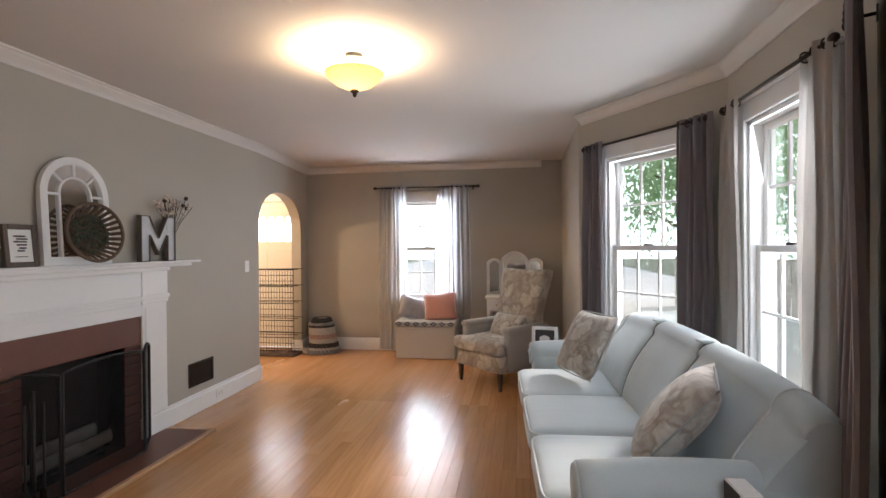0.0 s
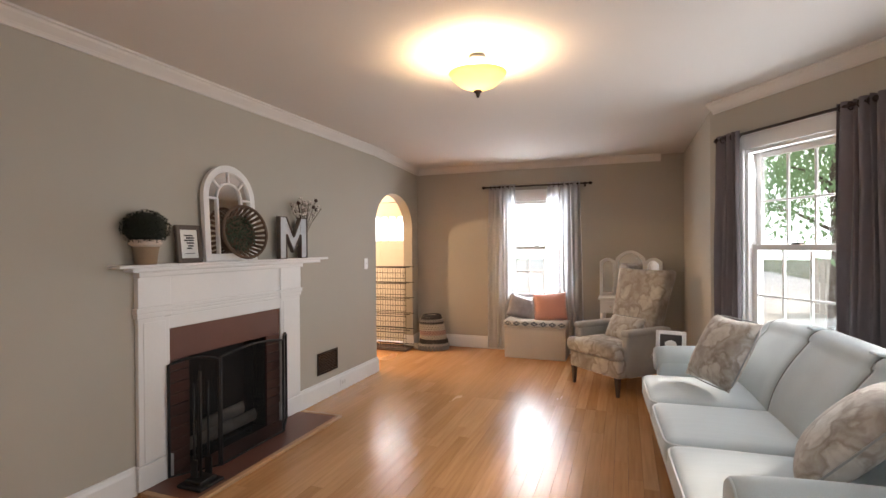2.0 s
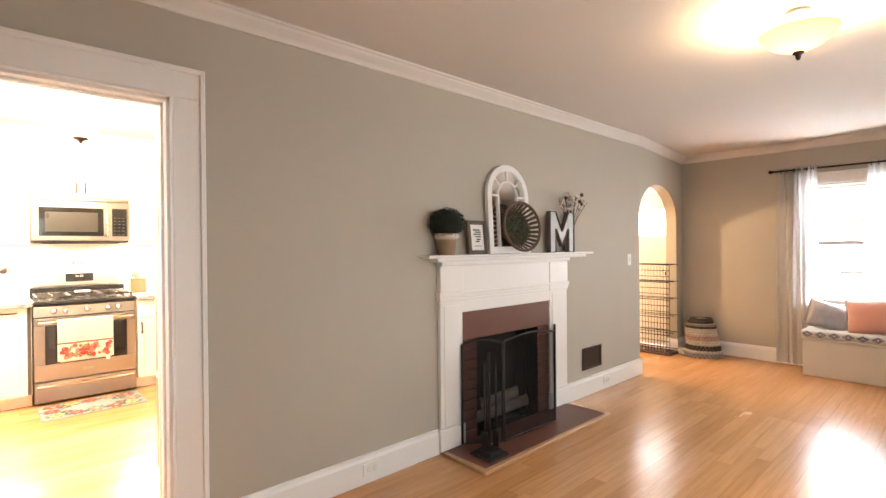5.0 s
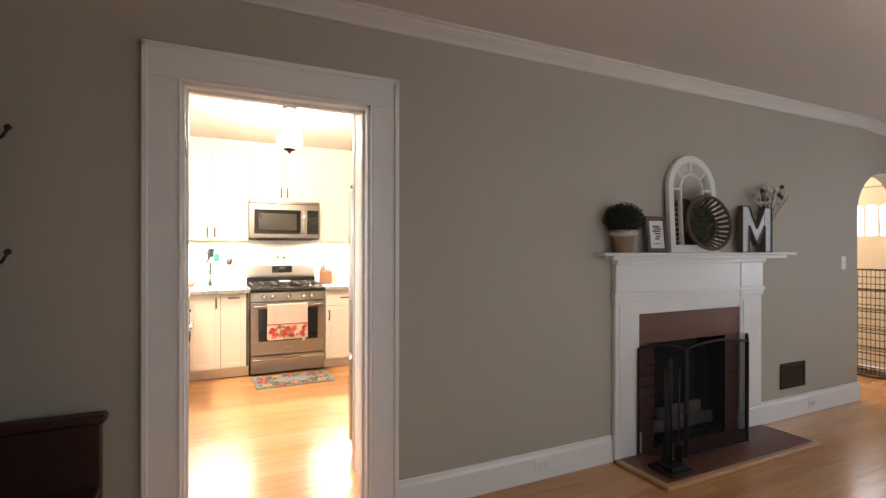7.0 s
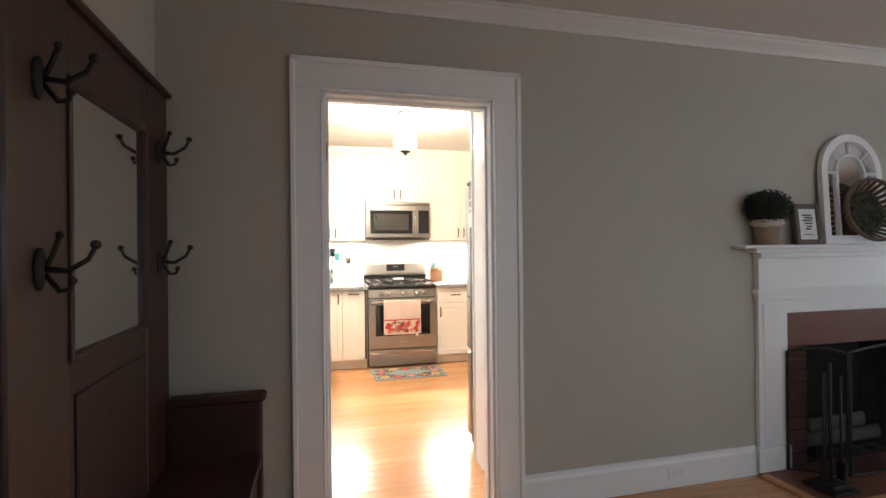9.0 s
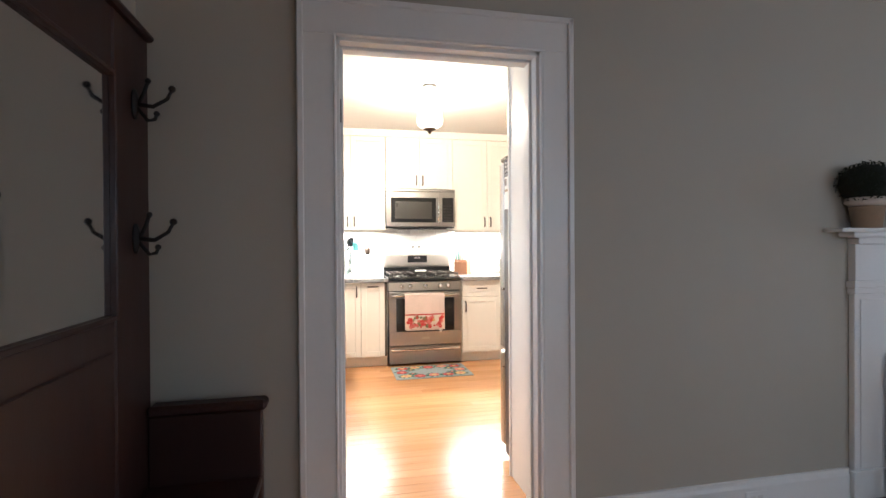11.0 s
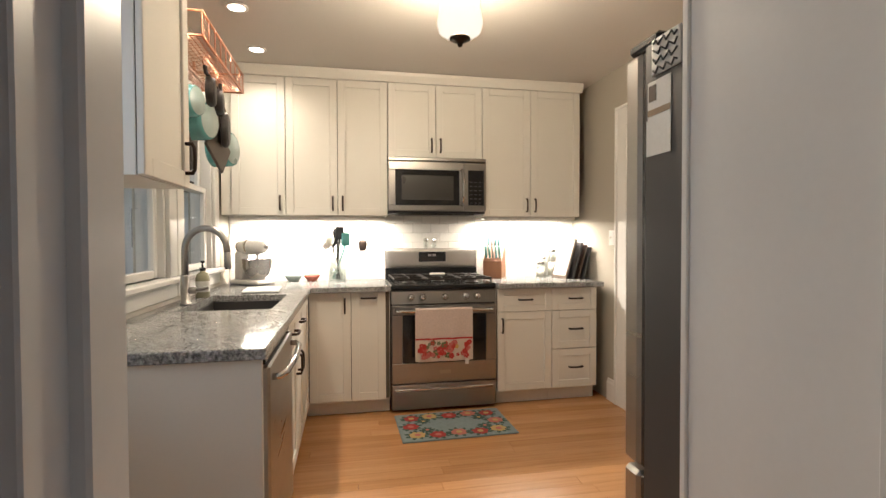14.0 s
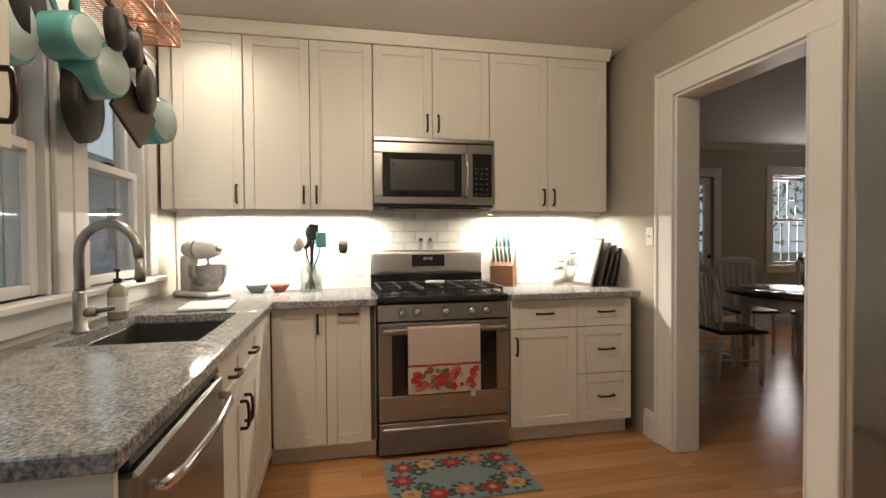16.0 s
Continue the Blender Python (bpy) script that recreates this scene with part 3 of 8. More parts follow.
w = Mesh().box(-3.175, XB - 0.002, 0.455, 0.492, 0, ZK - 0.002, 0.004).box(-3.19, -3.17, 0.448, 0.494, 0, ZK - 0.002, 0.003)
structure(part("wall_closet", w, TRIM), "glossy white painted closet side beside the doorway", "wall")

# foyer behind the arch
w = Mesh().box(-4.75, -4.6, 3.2, YN, 0, ZC, 0).box(-4.6, XB, 3.2, 3.35, 0, ZC, 0)
structure(part("wall_foyer", w, CREAM), "cream foyer wall in warm lamplight", "wall")
# dining room
w = Mesh().box(-8.81, -8.66, YD, 3.97, 0, ZK, 0).box(-8.81, -8.66, 3.97, 4.77, 2.05, ZK, 0).box(-8.81, -8.66, 4.77, 5.70, 0, ZK, 0)
w.box(-8.81, -8.66, 5.70, 6.40, 0, 0.85, 0).box(-8.81, -8.66, 5.70, 6.40, 2.09, ZK, 0).box(-8.81, -8.66, 6.40, 7.0, 0, ZK, 0)
structure(part("wall_dining_west", w, WALL), "greige dining room wall with a glazed door and a window", "wall")
w = Mesh().box(-8.66, -4.33, 6.85, 7.0, 0, ZK, 0).box(-4.45, -4.33, YD + 0.14, 3.2, 0, ZK, 0).box(-4.9, -4.76, 3.2, 6.85, 0, ZK, 0).box(-4.76, -4.45, 3.2, 3.32, 0, ZK, 0).box(-8.66, XK - 0.15, YD - 0.01, YD + 0.14, 0, ZK, 0)
structure(part("wall_dining_north", w, WALL), "greige dining room walls", "wall")
w = Mesh().box(-8.81, -4.33, YD + 0.14, 7.0, ZK, ZK + 0.12, 0)
structure(part("ceiling_dining", w, CEIL), "dim painted dining room ceiling", "ceiling")


def sweep(mesh, path, profile, closed=False):
    """Runs a moulding profile (out from the wall, height) along a path in plan; the room lies to the right of the path."""
    path = [Vector((*p, 0)) for p in path]
    n = len(path)
    pts = []
    for i, p in enumerate(path):
        d0 = (path[i] - path[i - 1]).normalized() if i else (path[1] - path[0]).normalized()
        d1 = (path[i + 1] - path[i]).normalized() if i < n - 1 else d0
        n0, n1 = Vector((d0.y, -d0.x, 0)), Vector((d1.y, -d1.x, 0))
        mid = (n0 + n1)
        mid = mid / max(mid.dot(n0), 0.2) if mid.length > 1e-6 else n0
        pts += [tuple(p + mid * o + Vector((0, 0, z))) for o, z in profile]
    k = len(profile)
    fs = []
    for i in range(n - 1):
        fs += [(i * k + j, (i + 1) * k + j, (i + 1) * k + (j + 1) % k, i * k + (j + 1) % k) for j in range(k)]
    fs += [tuple(range(k)), tuple(range((n - 1) * k, n * k))[::-1]]
    mesh.add(pts, fs)


CROWN = [(0, -0.085), (0.012, -0.085), (0.016, -0.07), (0.022, -0.06), (0.05, -0.03), (0.056, -0.018), (0.066, -0.012), (0.066, -0.001), (0, -0.001)]
crown = [(o, z + ZC) for o, z in CROWN]
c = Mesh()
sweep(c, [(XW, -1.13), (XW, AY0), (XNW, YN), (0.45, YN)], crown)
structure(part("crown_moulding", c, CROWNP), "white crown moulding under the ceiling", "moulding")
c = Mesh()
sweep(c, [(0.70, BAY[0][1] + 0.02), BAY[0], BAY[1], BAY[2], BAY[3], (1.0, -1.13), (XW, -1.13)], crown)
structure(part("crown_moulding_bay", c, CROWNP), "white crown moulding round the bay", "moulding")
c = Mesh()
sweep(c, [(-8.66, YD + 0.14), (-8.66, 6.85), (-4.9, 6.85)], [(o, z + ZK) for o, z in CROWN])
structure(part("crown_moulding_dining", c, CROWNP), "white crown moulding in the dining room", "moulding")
BASE = [(0, 0.003), (0.018, 0.003), (0.018, 0.135), (0.012, 0.150), (0.010, 0.165), (0, 0.168)]
for name, path in (("baseboard", [(XW, -1.13), (XW, -0.60)]), ("baseboard", [(XW, 0.51), (XW, 1.94)]), ("baseboard", [(XW, 3.42), (XW, AY0), (XB, AY0)]), ("baseboard", [(XB - SKEW * (AY1 - AY0), AY1), (XW - SKEW * (AY1 - AY0), AY1), (XNW, YN), (0.70, YN), (0.70, BAY[0][1])]),
                   ("baseboard", [BAY[0], BAY[1], BAY[2], BAY[3], (1.0, -1.13), (XW, -1.13)]), ("baseboard", [(-5.70, YD), (-5.59, YD)]), ("baseboard", [(-8.66, YD + 0.14), (-8.66, 3.85)]), ("baseboard", [(-8.66, 4.89), (-8.66, 6.85), (-4.9, 6.85)])):
    c = Mesh()
    sweep(c, path, BASE)
    structure(part(name, c, TRIM), "white painted baseboard with a moulded top", "baseboard")

# foyer arch pillar block and jamb are part of the wall; door casings
def casing(mesh, x, y0, y1, top, width, out, head=None):
    """Flat casing with a raised back band round an opening in a wall of constant x."""
    head = head or width
    s = 1 if out > 0 else -1
    for a, b in ((y0 - width, y0), (y1, y1 + width)):
        mesh.box(x, x + out, a, b, 0.003, top, 0.003)
    mesh.box(x, x + out, y0 - width, y1 + width, top, top + head, 0.003)
    e = 0.018
    for a, b in ((y0 - width - 0.006, y0 - width + e), (y1 + width - e, y1 + width + 0.006)):
        mesh.box(x, x + out + s * 0.010, a, b, 0.003, top + head, 0.004)
    mesh.box(x, x + out + s * 0.010, y0 - width - 0.006, y1 + width + 0.006, top + head - e, top + head + 0.006, 0.004)
    for a, b in ((y0 - 0.010, y0 + 0.002), (y1 - 0.002, y1 + 0.010)):
        mesh.box(x, x + out + s * 0.004, a, b, 0.003, top, 0.003)
    mesh.box(x, x + out + s * 0.004, y0 - 0.01, y1 + 0.01, top - 0.002, top + 0.010, 0.003)


c = Mesh()
casing(c, XW, -0.45, 0.369, 2.035, 0.135, 0.020)
casing(c, XB, -0.45, 0.369, 2.035, 0.08, -0.018)
for y0, y1 in ((-0.452, -0.434), (0.353, 0.371)):
    c.box(XB - 0.004, XW + 0.004, y0, y1, 0.003, 2.035, 0.002)
    s = 0.012 if y0 < 0 else -0.012
    c.box(XW - 0.085, XW - 0.045, min(y0, y0 + s), max(y1, y1 + s), 0.003, 2.02, 0.003)
c.box(XB - 0.004, XW + 0.004, -0.452, 0.371, 2.018, 2.037, 0.002)
c.box(XW - 0.085, XW - 0.045, -0.44, 0.36, 2.006, 2.02, 0.003)
d1 = structure(part("door_frame_1", c, TRIM), "white painted door casing of the kitchen doorway", "door frame")
hg = Mesh().box(XW - 0.04, XW - 0.005, -0.4335, -0.4305, 1.72, 1.80, 0.001)
part("strike_plate", hg, BRONZE, d1)
R90 = pose(0, 0, 0, 0, 0, 90)
c = Mesh(Matrix.Translation((0, YD, 0)) @ pose(0, 0, 0, 0, 0, 90) @ Matrix.Translation((0, 0, 0)))
# in this turned frame x runs along -y of the room
casing(c, 0, -DX1, -DX0, DZ, 0.145, -0.020)
for a, b in ((-DX1 - 0.001, -DX1 + 0.017), (-DX0 - 0.017, -DX0 + 0.001)):
    c.box(-0.004, 0.144, a, b, 0.003, DZ, 0.002)
c.box(-0.004, 0.144, -DX1, -DX0, DZ - 0.017, DZ + 0.001, 0.002)
casing(c, 0.14, -DX1, -DX0, DZ, 0.10, 0.018)
structure(part("door_frame_2", c, TRIM), "white painted casing of the open dining room doorway", "door frame")


def window(name, m, hw, z0, z1, label, lights=(3, 2), cas=0.10, rail=None, glass_y=0.07, apron=True, casing_top=0.10, stool=0.06):
    """A double-hung window in a wall whose room face is y = 0, outwards +y."""
    ob = structure(thing(name, m, label, "window"), label, "window")
    f = Mesh()
    for a, b in ((-hw - cas, -hw), (hw, hw + cas)):
        f.box(a, b, -0.022, 0, z0, z1 + casing_top, 0.004)
    f.box(-hw, hw, -0.022, 0, z1, z1 + casing_top, 0.004)
    f.box(-hw - cas - 0.01, hw + cas + 0.01, -0.03, 0, z1 + casing_top, z1 + casing_top + 0.02, 0.004)
    for a, b in ((-hw, -hw + 0.025), (hw - 0.025, hw)):
        f.box(a, b, -0.002, 0.13, z0, z1, 0.003)
    f.box(-hw, hw, -0.002, 0.13, z1 - 0.025, z1, 0.003)
    part("window_frame", f, TRIM, ob)
    s = Mesh().box(-hw - cas - 0.03, hw + cas + 0.03, -stool, 0.13, z0 - 0.03, z0, 0.006)
    if apron:
        s.box(-hw - cas, hw + cas, -0.02, 0, z0 - 0.11, z0 - 0.03, 0.004)
    part("window_sill", s, TRIM, ob)
    mid = rail or (z0 + z1) / 2
    for nm, a, b, gy in (("lower_sash", z0, mid + 0.02, glass_y - 0.025), ("upper_sash", mid - 0.02, z1 - 0.025, glass_y + 0.012)):
        st = 0.042
        h = hw - 0.025
        q = Mesh()
        q.box(-h, -h + st, gy - 0.016, gy + 0.016, a, b, 0.004).box(h - st, h, gy - 0.016, gy + 0.016, a, b, 0.004)
        q.box(-h + st, h - st, gy - 0.016, gy + 0.016, a, a + st, 0.004).box(-h + st, h - st, gy - 0.016, gy + 0.016, b - st * 0.9, b, 0.004)
        nx, nz = lights
        for i in range(1, nx):
            x = -h + st + (2 * h - 2 * st) * i / nx
            q.box(x - 0.008, x + 0.008, gy - 0.010, gy + 0.010, a + st, b - st, 0.003)
        for i in range(1, nz):
            z = a + st + (b - a - 2 * st) * i / nz
            q.box(-h + st, h - st, gy - 0.009, gy + 0.009, z - 0.008, z + 0.008, 0.003)
        sash = part(nm, q, TRIM, ob)
        p = part("pane", Mesh().box(-h + st, h - st, gy - 0.002, gy + 0.002, a + st, b - st, 0), GLASS, sash)
        p.visible_shadow = False
    lk = Mesh().box(-0.03, 0.03, glass_y - 0.045, glass_y - 0.005, mid + 0.02, mid + 0.032, 0.003)
    part("sash_lock", lk, BRONZE, ob)
    return ob


window("window_1", pose(-1.06, YN, 0), 0.36, NWZ0, NWZ1, "white double-hung window with small panes behind sheer curtains")
for k, (a, b) in enumerate(zip(BAY, BAY[1:3])):
    m, ln = bay_frame(a, b)
    window("window_%d" % (k + 2), m @ pose(ln / 2, 0, 0), BW, BZ0, BZ1, "white double-hung bay window with small panes")
# unseen window, added to give the sofa's fill lamp an opening
window("window_4", pose(1.0, 0.26, 0, 0, 0, -90), BW, 0.68, 2.08, "unseen white double-hung window added to light the near sofa arm")
for k, (a, b) in enumerate((K1, K2)):
    window("window_%d" % (k + 6), pose((a + b) / 2, YK, 0, 0, 0, 180), (b - a) / 2, KZ0, KZ1, "white double-hung window above the kitchen sink", (1, 1), 0.11, rail=1.57, stool=0.06)
# added out of view, as the opening for the kitchen panels' fill lamp
window("window_9", pose(-3.25, YK, 0, 0, 0, 180), 0.33, 0.9, 2.12, "unseen white double-hung window added for bluish light on the kitchen panels", (1, 1), 0.09)
window("window_8", pose(-8.66, 6.05, 0, 0, 0, 90), 0.35, 0.85, 2.09, "white dining room window with small panes", (4, 2))

# ceiling trim over the wall cabinets
c = Mesh().box(XK, -5.985, -1.14, 1.635, 2.428, 2.499, 0.006)
sweep(c, [(-5.985, -1.14), (-5.985, 1.635)], [(0, 2.425), (0.010, 2.425), (0.016, 2.44), (0.03, 2.47), (0.034, 2.495), (0, 2.495)])
structure(part("trim", c, CABINET), "white crown strip above the wall cabinets", "trim")

# outdoors
def lawn():
    return material("lawn", (0.12, 0.145, 0.06), 0.95, vary=0.4, scale=0.6, bump=0.6, bump_scale=30, fine=0.2)


g = Mesh().box(-400, 400, -400, 400, -0.60, -0.5, 0)
structure(part("ground", g, lawn()), "green lawn outside the house", "ground")
HOUSEBASE = material("foundation", (0.3, 0.29, 0.28), 0.9)
g = Mesh().box(XK - 0.1, 0.82, -1.25, 6.5, -0.5, -0.03, 0).box(-8.75, -4.8, 1.9, 6.9, -0.5, -0.031, 0)
g.add([(0.8, 4.3, -0.03), (1.5, 3.25, -0.03), (1.5, 1.95, -0.03), (0.8, 0.9, -0.03), (0.8, 4.3, -0.5), (1.5, 3.25, -0.5), (1.5, 1.95, -0.5), (0.8, 0.9, -0.5)],
      [(0, 1, 2, 3), (4, 7, 6, 5), (0, 4, 5, 1), (1, 5, 6, 2), (2, 6, 7, 3), (3, 7, 4, 0)])
structure(part("foundation", g, HOUSEBASE), "grey house foundation below the floors", "foundation")
g = Mesh().box(XB - 0.3, 1.5, -1.45, 6.55, -0.028, -0.012, 0).box(XK - 0.1, XB - 0.3, -1.3, 1.9, -0.028, -0.012, 0).box(-8.7, -4.35, 1.9, 6.9, -0.028, -0.012, 0).box(-4.35, XB - 0.3, 3.2, 6.5, -0.028, -0.012, 0)
structure(part("subfloor", g, SEAM), "dark subfloor showing in the joints between boards", "floor")

# ---- living room ----


def sofa():
    """Local: length along x, front towards -y."""
    ob = thing("sofa", pose(0.66, 2.81, 0, 0, 0, -87), "pale grey-blue velvet three-seat sofa with rolled arms and tight back", "sofa")
    L, B = 1.15, 0.965
    part("base", Mesh().soft(-L + 0.05, L - 0.05, -0.40, 0.42, 0.11, 0.36, 0.04), SOFA, ob)
    for i in range(3):
        x0 = -B + i * 2 * B / 3
        wd = 2 * B / 3
        s = Mesh().soft(x0 + 0.004, x0 + wd - 0.004, -0.465, 0.20, 0.345, 0.482, 0.05, crown=0.022, n=14)
        c = part("seat_cushion", s, SOFA_SEAT, ob)
        for z in (0.378, 0.462):
            loop = []
            for k in range(48):
                a = 2 * math.pi * k / 48
                ca, sa = math.cos(a), math.sin(a)
                loop.append((x0 + wd / 2 + (wd / 2 - 0.006) * math.copysign(abs(ca) ** 0.2, ca), -0.1325 + 0.331 * math.copysign(abs(sa) ** 0.2, sa), z))
            part("piping", Mesh().tube(loop, 0.006, 6, True), PIPING_L, c)

    # tight back in three padded fields, rolled over at the top
    def top(x):
        return 0.875 + 0.075 * (1 - (abs(x) / L) ** 2.4)

    def section(v, h, dip):
        if v < 0.55:
            t = v / 0.55
            return 0.115 + 0.215 * t - 0.045 * math.sin(math.pi * t) + dip, 0.40 + (h - 0.47) * t
        if v < 0.8:
            t = (v - 0.55) / 0.25 * math.pi
            return 0.405 - 0.075 * math.cos(t), h - 0.07 + 0.07 * math.sin(t) - dip
        t = (v - 0.8) / 0.2
        return 0.48 - 0.02 * t, (h - 0.07) * (1 - t) + 0.12 * t

    for i in range(3):
        x0, x1 = ((-L + 0.012, -B / 3), (-B / 3, B / 3), (B / 3, L - 0.012))[i]

        def fn(u, v, x0=x0, x1=x1):
            x = x0 + (x1 - x0) * u
            dip = 0.016 * (1 - min(1, min(u, 1 - u) * 11)) ** 2
            end = max(0, abs(x) - B) / (L - B)
            y, z = section(v, top(x) - 0.02 * end * end, dip)
            return (x, y, z)
        m = Mesh().grid(fn, 22, 44)
        n = len(m.v) // 23
        m.f += [tuple(range(n)), tuple(range(22 * n, 23 * n))]
        m.s += [False, False]
        part("back_cushion", m, SOFA, ob)
    for x in (-B / 3, B / 3):
        h = top(x)
        part("seam_piping", Mesh().tube([(x, section(v, h, 0.013)[0], section(v, h, 0.013)[1]) for v in [k / 30 for k in range(1, 25)]], 0.0045, 6), PIPING, ob)
        part("tuck", Mesh().soft(x - 0.035, x + 0.035, 0.335, 0.40, h - 0.012, h + 0.004, 0.008), SOFA, ob)
    for sg in (-1, 1):
        part("wing_piping", Mesh().tube([(sg * B, section(v, top(B), 0.0)[0] - 0.002, section(v, top(B), 0.0)[1]) for v in [0.14 + 0.62 * k / 20 for k in range(21)]], 0.0055, 6), PIPING_L, ob)
        # arm with a soft outward roll
        a = Mesh()
        path = [(sg * (L - 0.095), -0.355 + 0.80 * k / 12, 0.572 + 0.015 * math.sin(math.pi * k / 12)) for k in range(13)]
        a.tube(path, 0.092, 20, taper=[0.93] + [1.0] * 11 + [0.95])
        a.soft(sg * (B - 0.005), sg * (L - 0.015), -0.35, 0.44, 0.11, 0.60, 0.05)
        part("arm", a, SOFA, ob)
        part("arm_facing", Mesh().lathe([(0.0, 0), (0.080, 0), (0.083, 0.006), (0.074, 0.014), (0.0, 0.018)], 22, pose(sg * (L - 0.095), -0.355, 0.572, 90)), SOFA, ob)
        for y in (-0.34, 0.36):
            part("foot", Mesh().lathe([(0.018, 0.0), (0.03, 0.11)], 12, pose(sg * (L - 0.12), y, 0)), WALNUT, ob)
    return ob


sofa()


def throw_pillow(name, m, w, h, d, mat, label):
    ob = part(name, Mesh().pillow(w, h, d), mat)
    ob.matrix_world = m
    pp = Mesh()
    loop = []
    for k in range(32):
        a = 2 * math.pi * k / 32
        ca, sa = math.cos(a), math.sin(a)
        loop.append((w / 2 * 0.985 * math.copysign(abs(ca) ** 0.25, ca), h / 2 * 0.985 * math.copysign(abs(sa) ** 0.25, sa), 0))
    pp.tube(loop, 0.004, 6, True)
    part("edge_piping", pp, PIPING, ob)
    return tagged(ob, label, "pillow")


throw_pillow("throw_pillow", pose(0.60, 3.40, 0.745, 0, -62, 24) @ pose(0, 0, 0, 0, 0, 90), 0.45, 0.45, 0.16, FLORAL_P, "floral patterned beige throw pillow leaning on the sofa back")
throw_pillow("throw_pillow", pose(0.79, 2.10, 0.715, 0, -50, -18), 0.46, 0.47, 0.18, FLORAL_P, "floral patterned beige throw pillow slumped on the sofa seat")
cd = thing("remote_caddy", pose(0.835, 1.60, 0, 0, 0, 3), "small white caddy with grey diamonds hung on the sofa arm", "caddy")
part("pocket", Mesh().box(-0.032, 0.032, -0.055, 0.055, 0.47, 0.672, 0.004), PAPER, cd)
k = Mesh()
for j in range(6):
    for i in range(2):
        x, z = -0.016 + 0.032 * i, 0.49 + 0.032 * j
        k.add([(x - 0.013, -0.0565, z), (x, -0.0565, z - 0.013), (x + 0.013, -0.0565, z), (x, -0.0565, z + 0.013), (x - 0.006, -0.0565, z), (x, -0.0565, z - 0.006), (x + 0.006, -0.0565, z), (x, -0.0565, z + 0.006)], [(0, 1, 5, 4), (1, 2, 6, 5), (2, 3, 7, 6), (3, 0, 4, 7)])
part("diamond_print", k, SILVER, cd)
part("side_panel", Mesh().box(-0.0345, -0.032, -0.05, 0.05, 0.475, 0.668, 0.001), KNIT_D, cd)


def armchair():
    """Local: front towards -y."""
    ob = thing("armchair", pose(-0.015, 5.16, 0, 0, 0, -43), "beige floral armchair with a tall back and dark tapered legs", "armchair")
    part("seat_frame", Mesh().soft(-0.33, 0.33, -0.36, 0.34, 0.17, 0.34, 0.03), FLORAL, ob)
    cush = Mesh().soft(-0.258, 0.258, -0.40, 0.22, 0.335, 0.475, 0.05, crown=0.02)
    cush.soft(-0.345, 0.345, -0.405, -0.27, 0.335, 0.472, 0.05)
    part("seat_cushion", cush, FLORAL, ob)
    back = Mesh(pose(0, 0.20, 0.40, -15, 0, 0))

    def slab(u, v):
        a = 2 * math.pi * u
        ca, sa = math.cos(a), math.sin(a)
        hw = 0.275 + 0.045 * v ** 1.5
        pinch = 1 if v < 0.94 else 0.97
        return (hw * pinch * math.copysign(abs(ca) ** 0.25, ca), 0.085 * pinch * math.copysign(abs(sa) ** 0.5, sa) - 0.02 * math.sin(math.pi * v), 0.76 * v + 0.012 * math.cos(a * 2) * v)
    back.grid(slab, 40, 14, wrap=True)
    back.f.append(tuple(k * 15 + 14 for k in range(40)))
    back.s.append(True)
    part("backrest", back, FLORAL, ob)
    for sg in (-1, 1):
        a = Mesh().soft(sg * 0.262, sg * 0.362, -0.265, 0.33, 0.17, 0.595, 0.04)
        a.soft(sg * 0.256, sg * 0.37, -0.275, 0.31, 0.545, 0.612, 0.032)
        part("arm", a, PLAINCHAIR, ob, "plain taupe upholstered arm")
        for y in (-0.33, 0.31):
            part("leg", Mesh().lathe([(0.017, 0), (0.031, 0.175)], 4, pose(sg * 0.29, y, 0, 0, 0, 45), False), WALNUT, ob)
    return ob


armchair()
throw_pillow("lumbar_pillow", pose(0.03, 5.07, 0.585, 0, 0, -43) @ pose(0, 0, 0, 62, 0, 0), 0.42, 0.26, 0.12, FLORAL_P, "small floral lumbar pillow on the armchair seat")

# side table and picture between chair and sofa
t = thing("side_table", pose(0.43, 4.08, 0), "small dark wooden side table between armchair and sofa", "table")
part("tabletop", Mesh().lathe([(0, 0.52), (0.2, 0.52), (0.205, 0.53), (0.205, 0.545), (0, 0.547)], 28), WALNUT, t)
part("column", Mesh().lathe([(0.03, 0.02), (0.022, 0.1), (0.03, 0.3), (0.02, 0.52)], 14), WALNUT, t)
part("foot", Mesh().lathe([(0, 0), (0.15, 0), (0.15, 0.015), (0.03, 0.035)], 24), WALNUT, t)


def picture(name, m, w, h, fr, mat, inner, label, cat="picture"):
    """A standing frame in xz, facing -y."""
    ob = thing(name, m, label, cat)
    f = Mesh()
    f.box(-w / 2, -w / 2 + fr, -0.012, 0.012, 0, h, 0.003).box(w / 2 - fr, w / 2, -0.012, 0.012, 0, h, 0.003)
    f.box(-w / 2 + fr, w / 2 - fr, -0.012, 0.012, 0, fr, 0.003).box(-w / 2 + fr, w / 2 - fr, -0.012, 0.012, h - fr, h, 0.003)
    part("frame", f, mat, ob)
    part("mount", Mesh().box(-w / 2 + fr, w / 2 - fr, -0.004, 0.004, fr, h - fr, 0), inner, ob)
    part("strut", Mesh().box(-0.02, 0.02, 0.012, 0.016, 0, h * 0.7, 0.001, m=pose(0, 0, 0, -14, 0, 0)), BLACK, ob)
    return ob


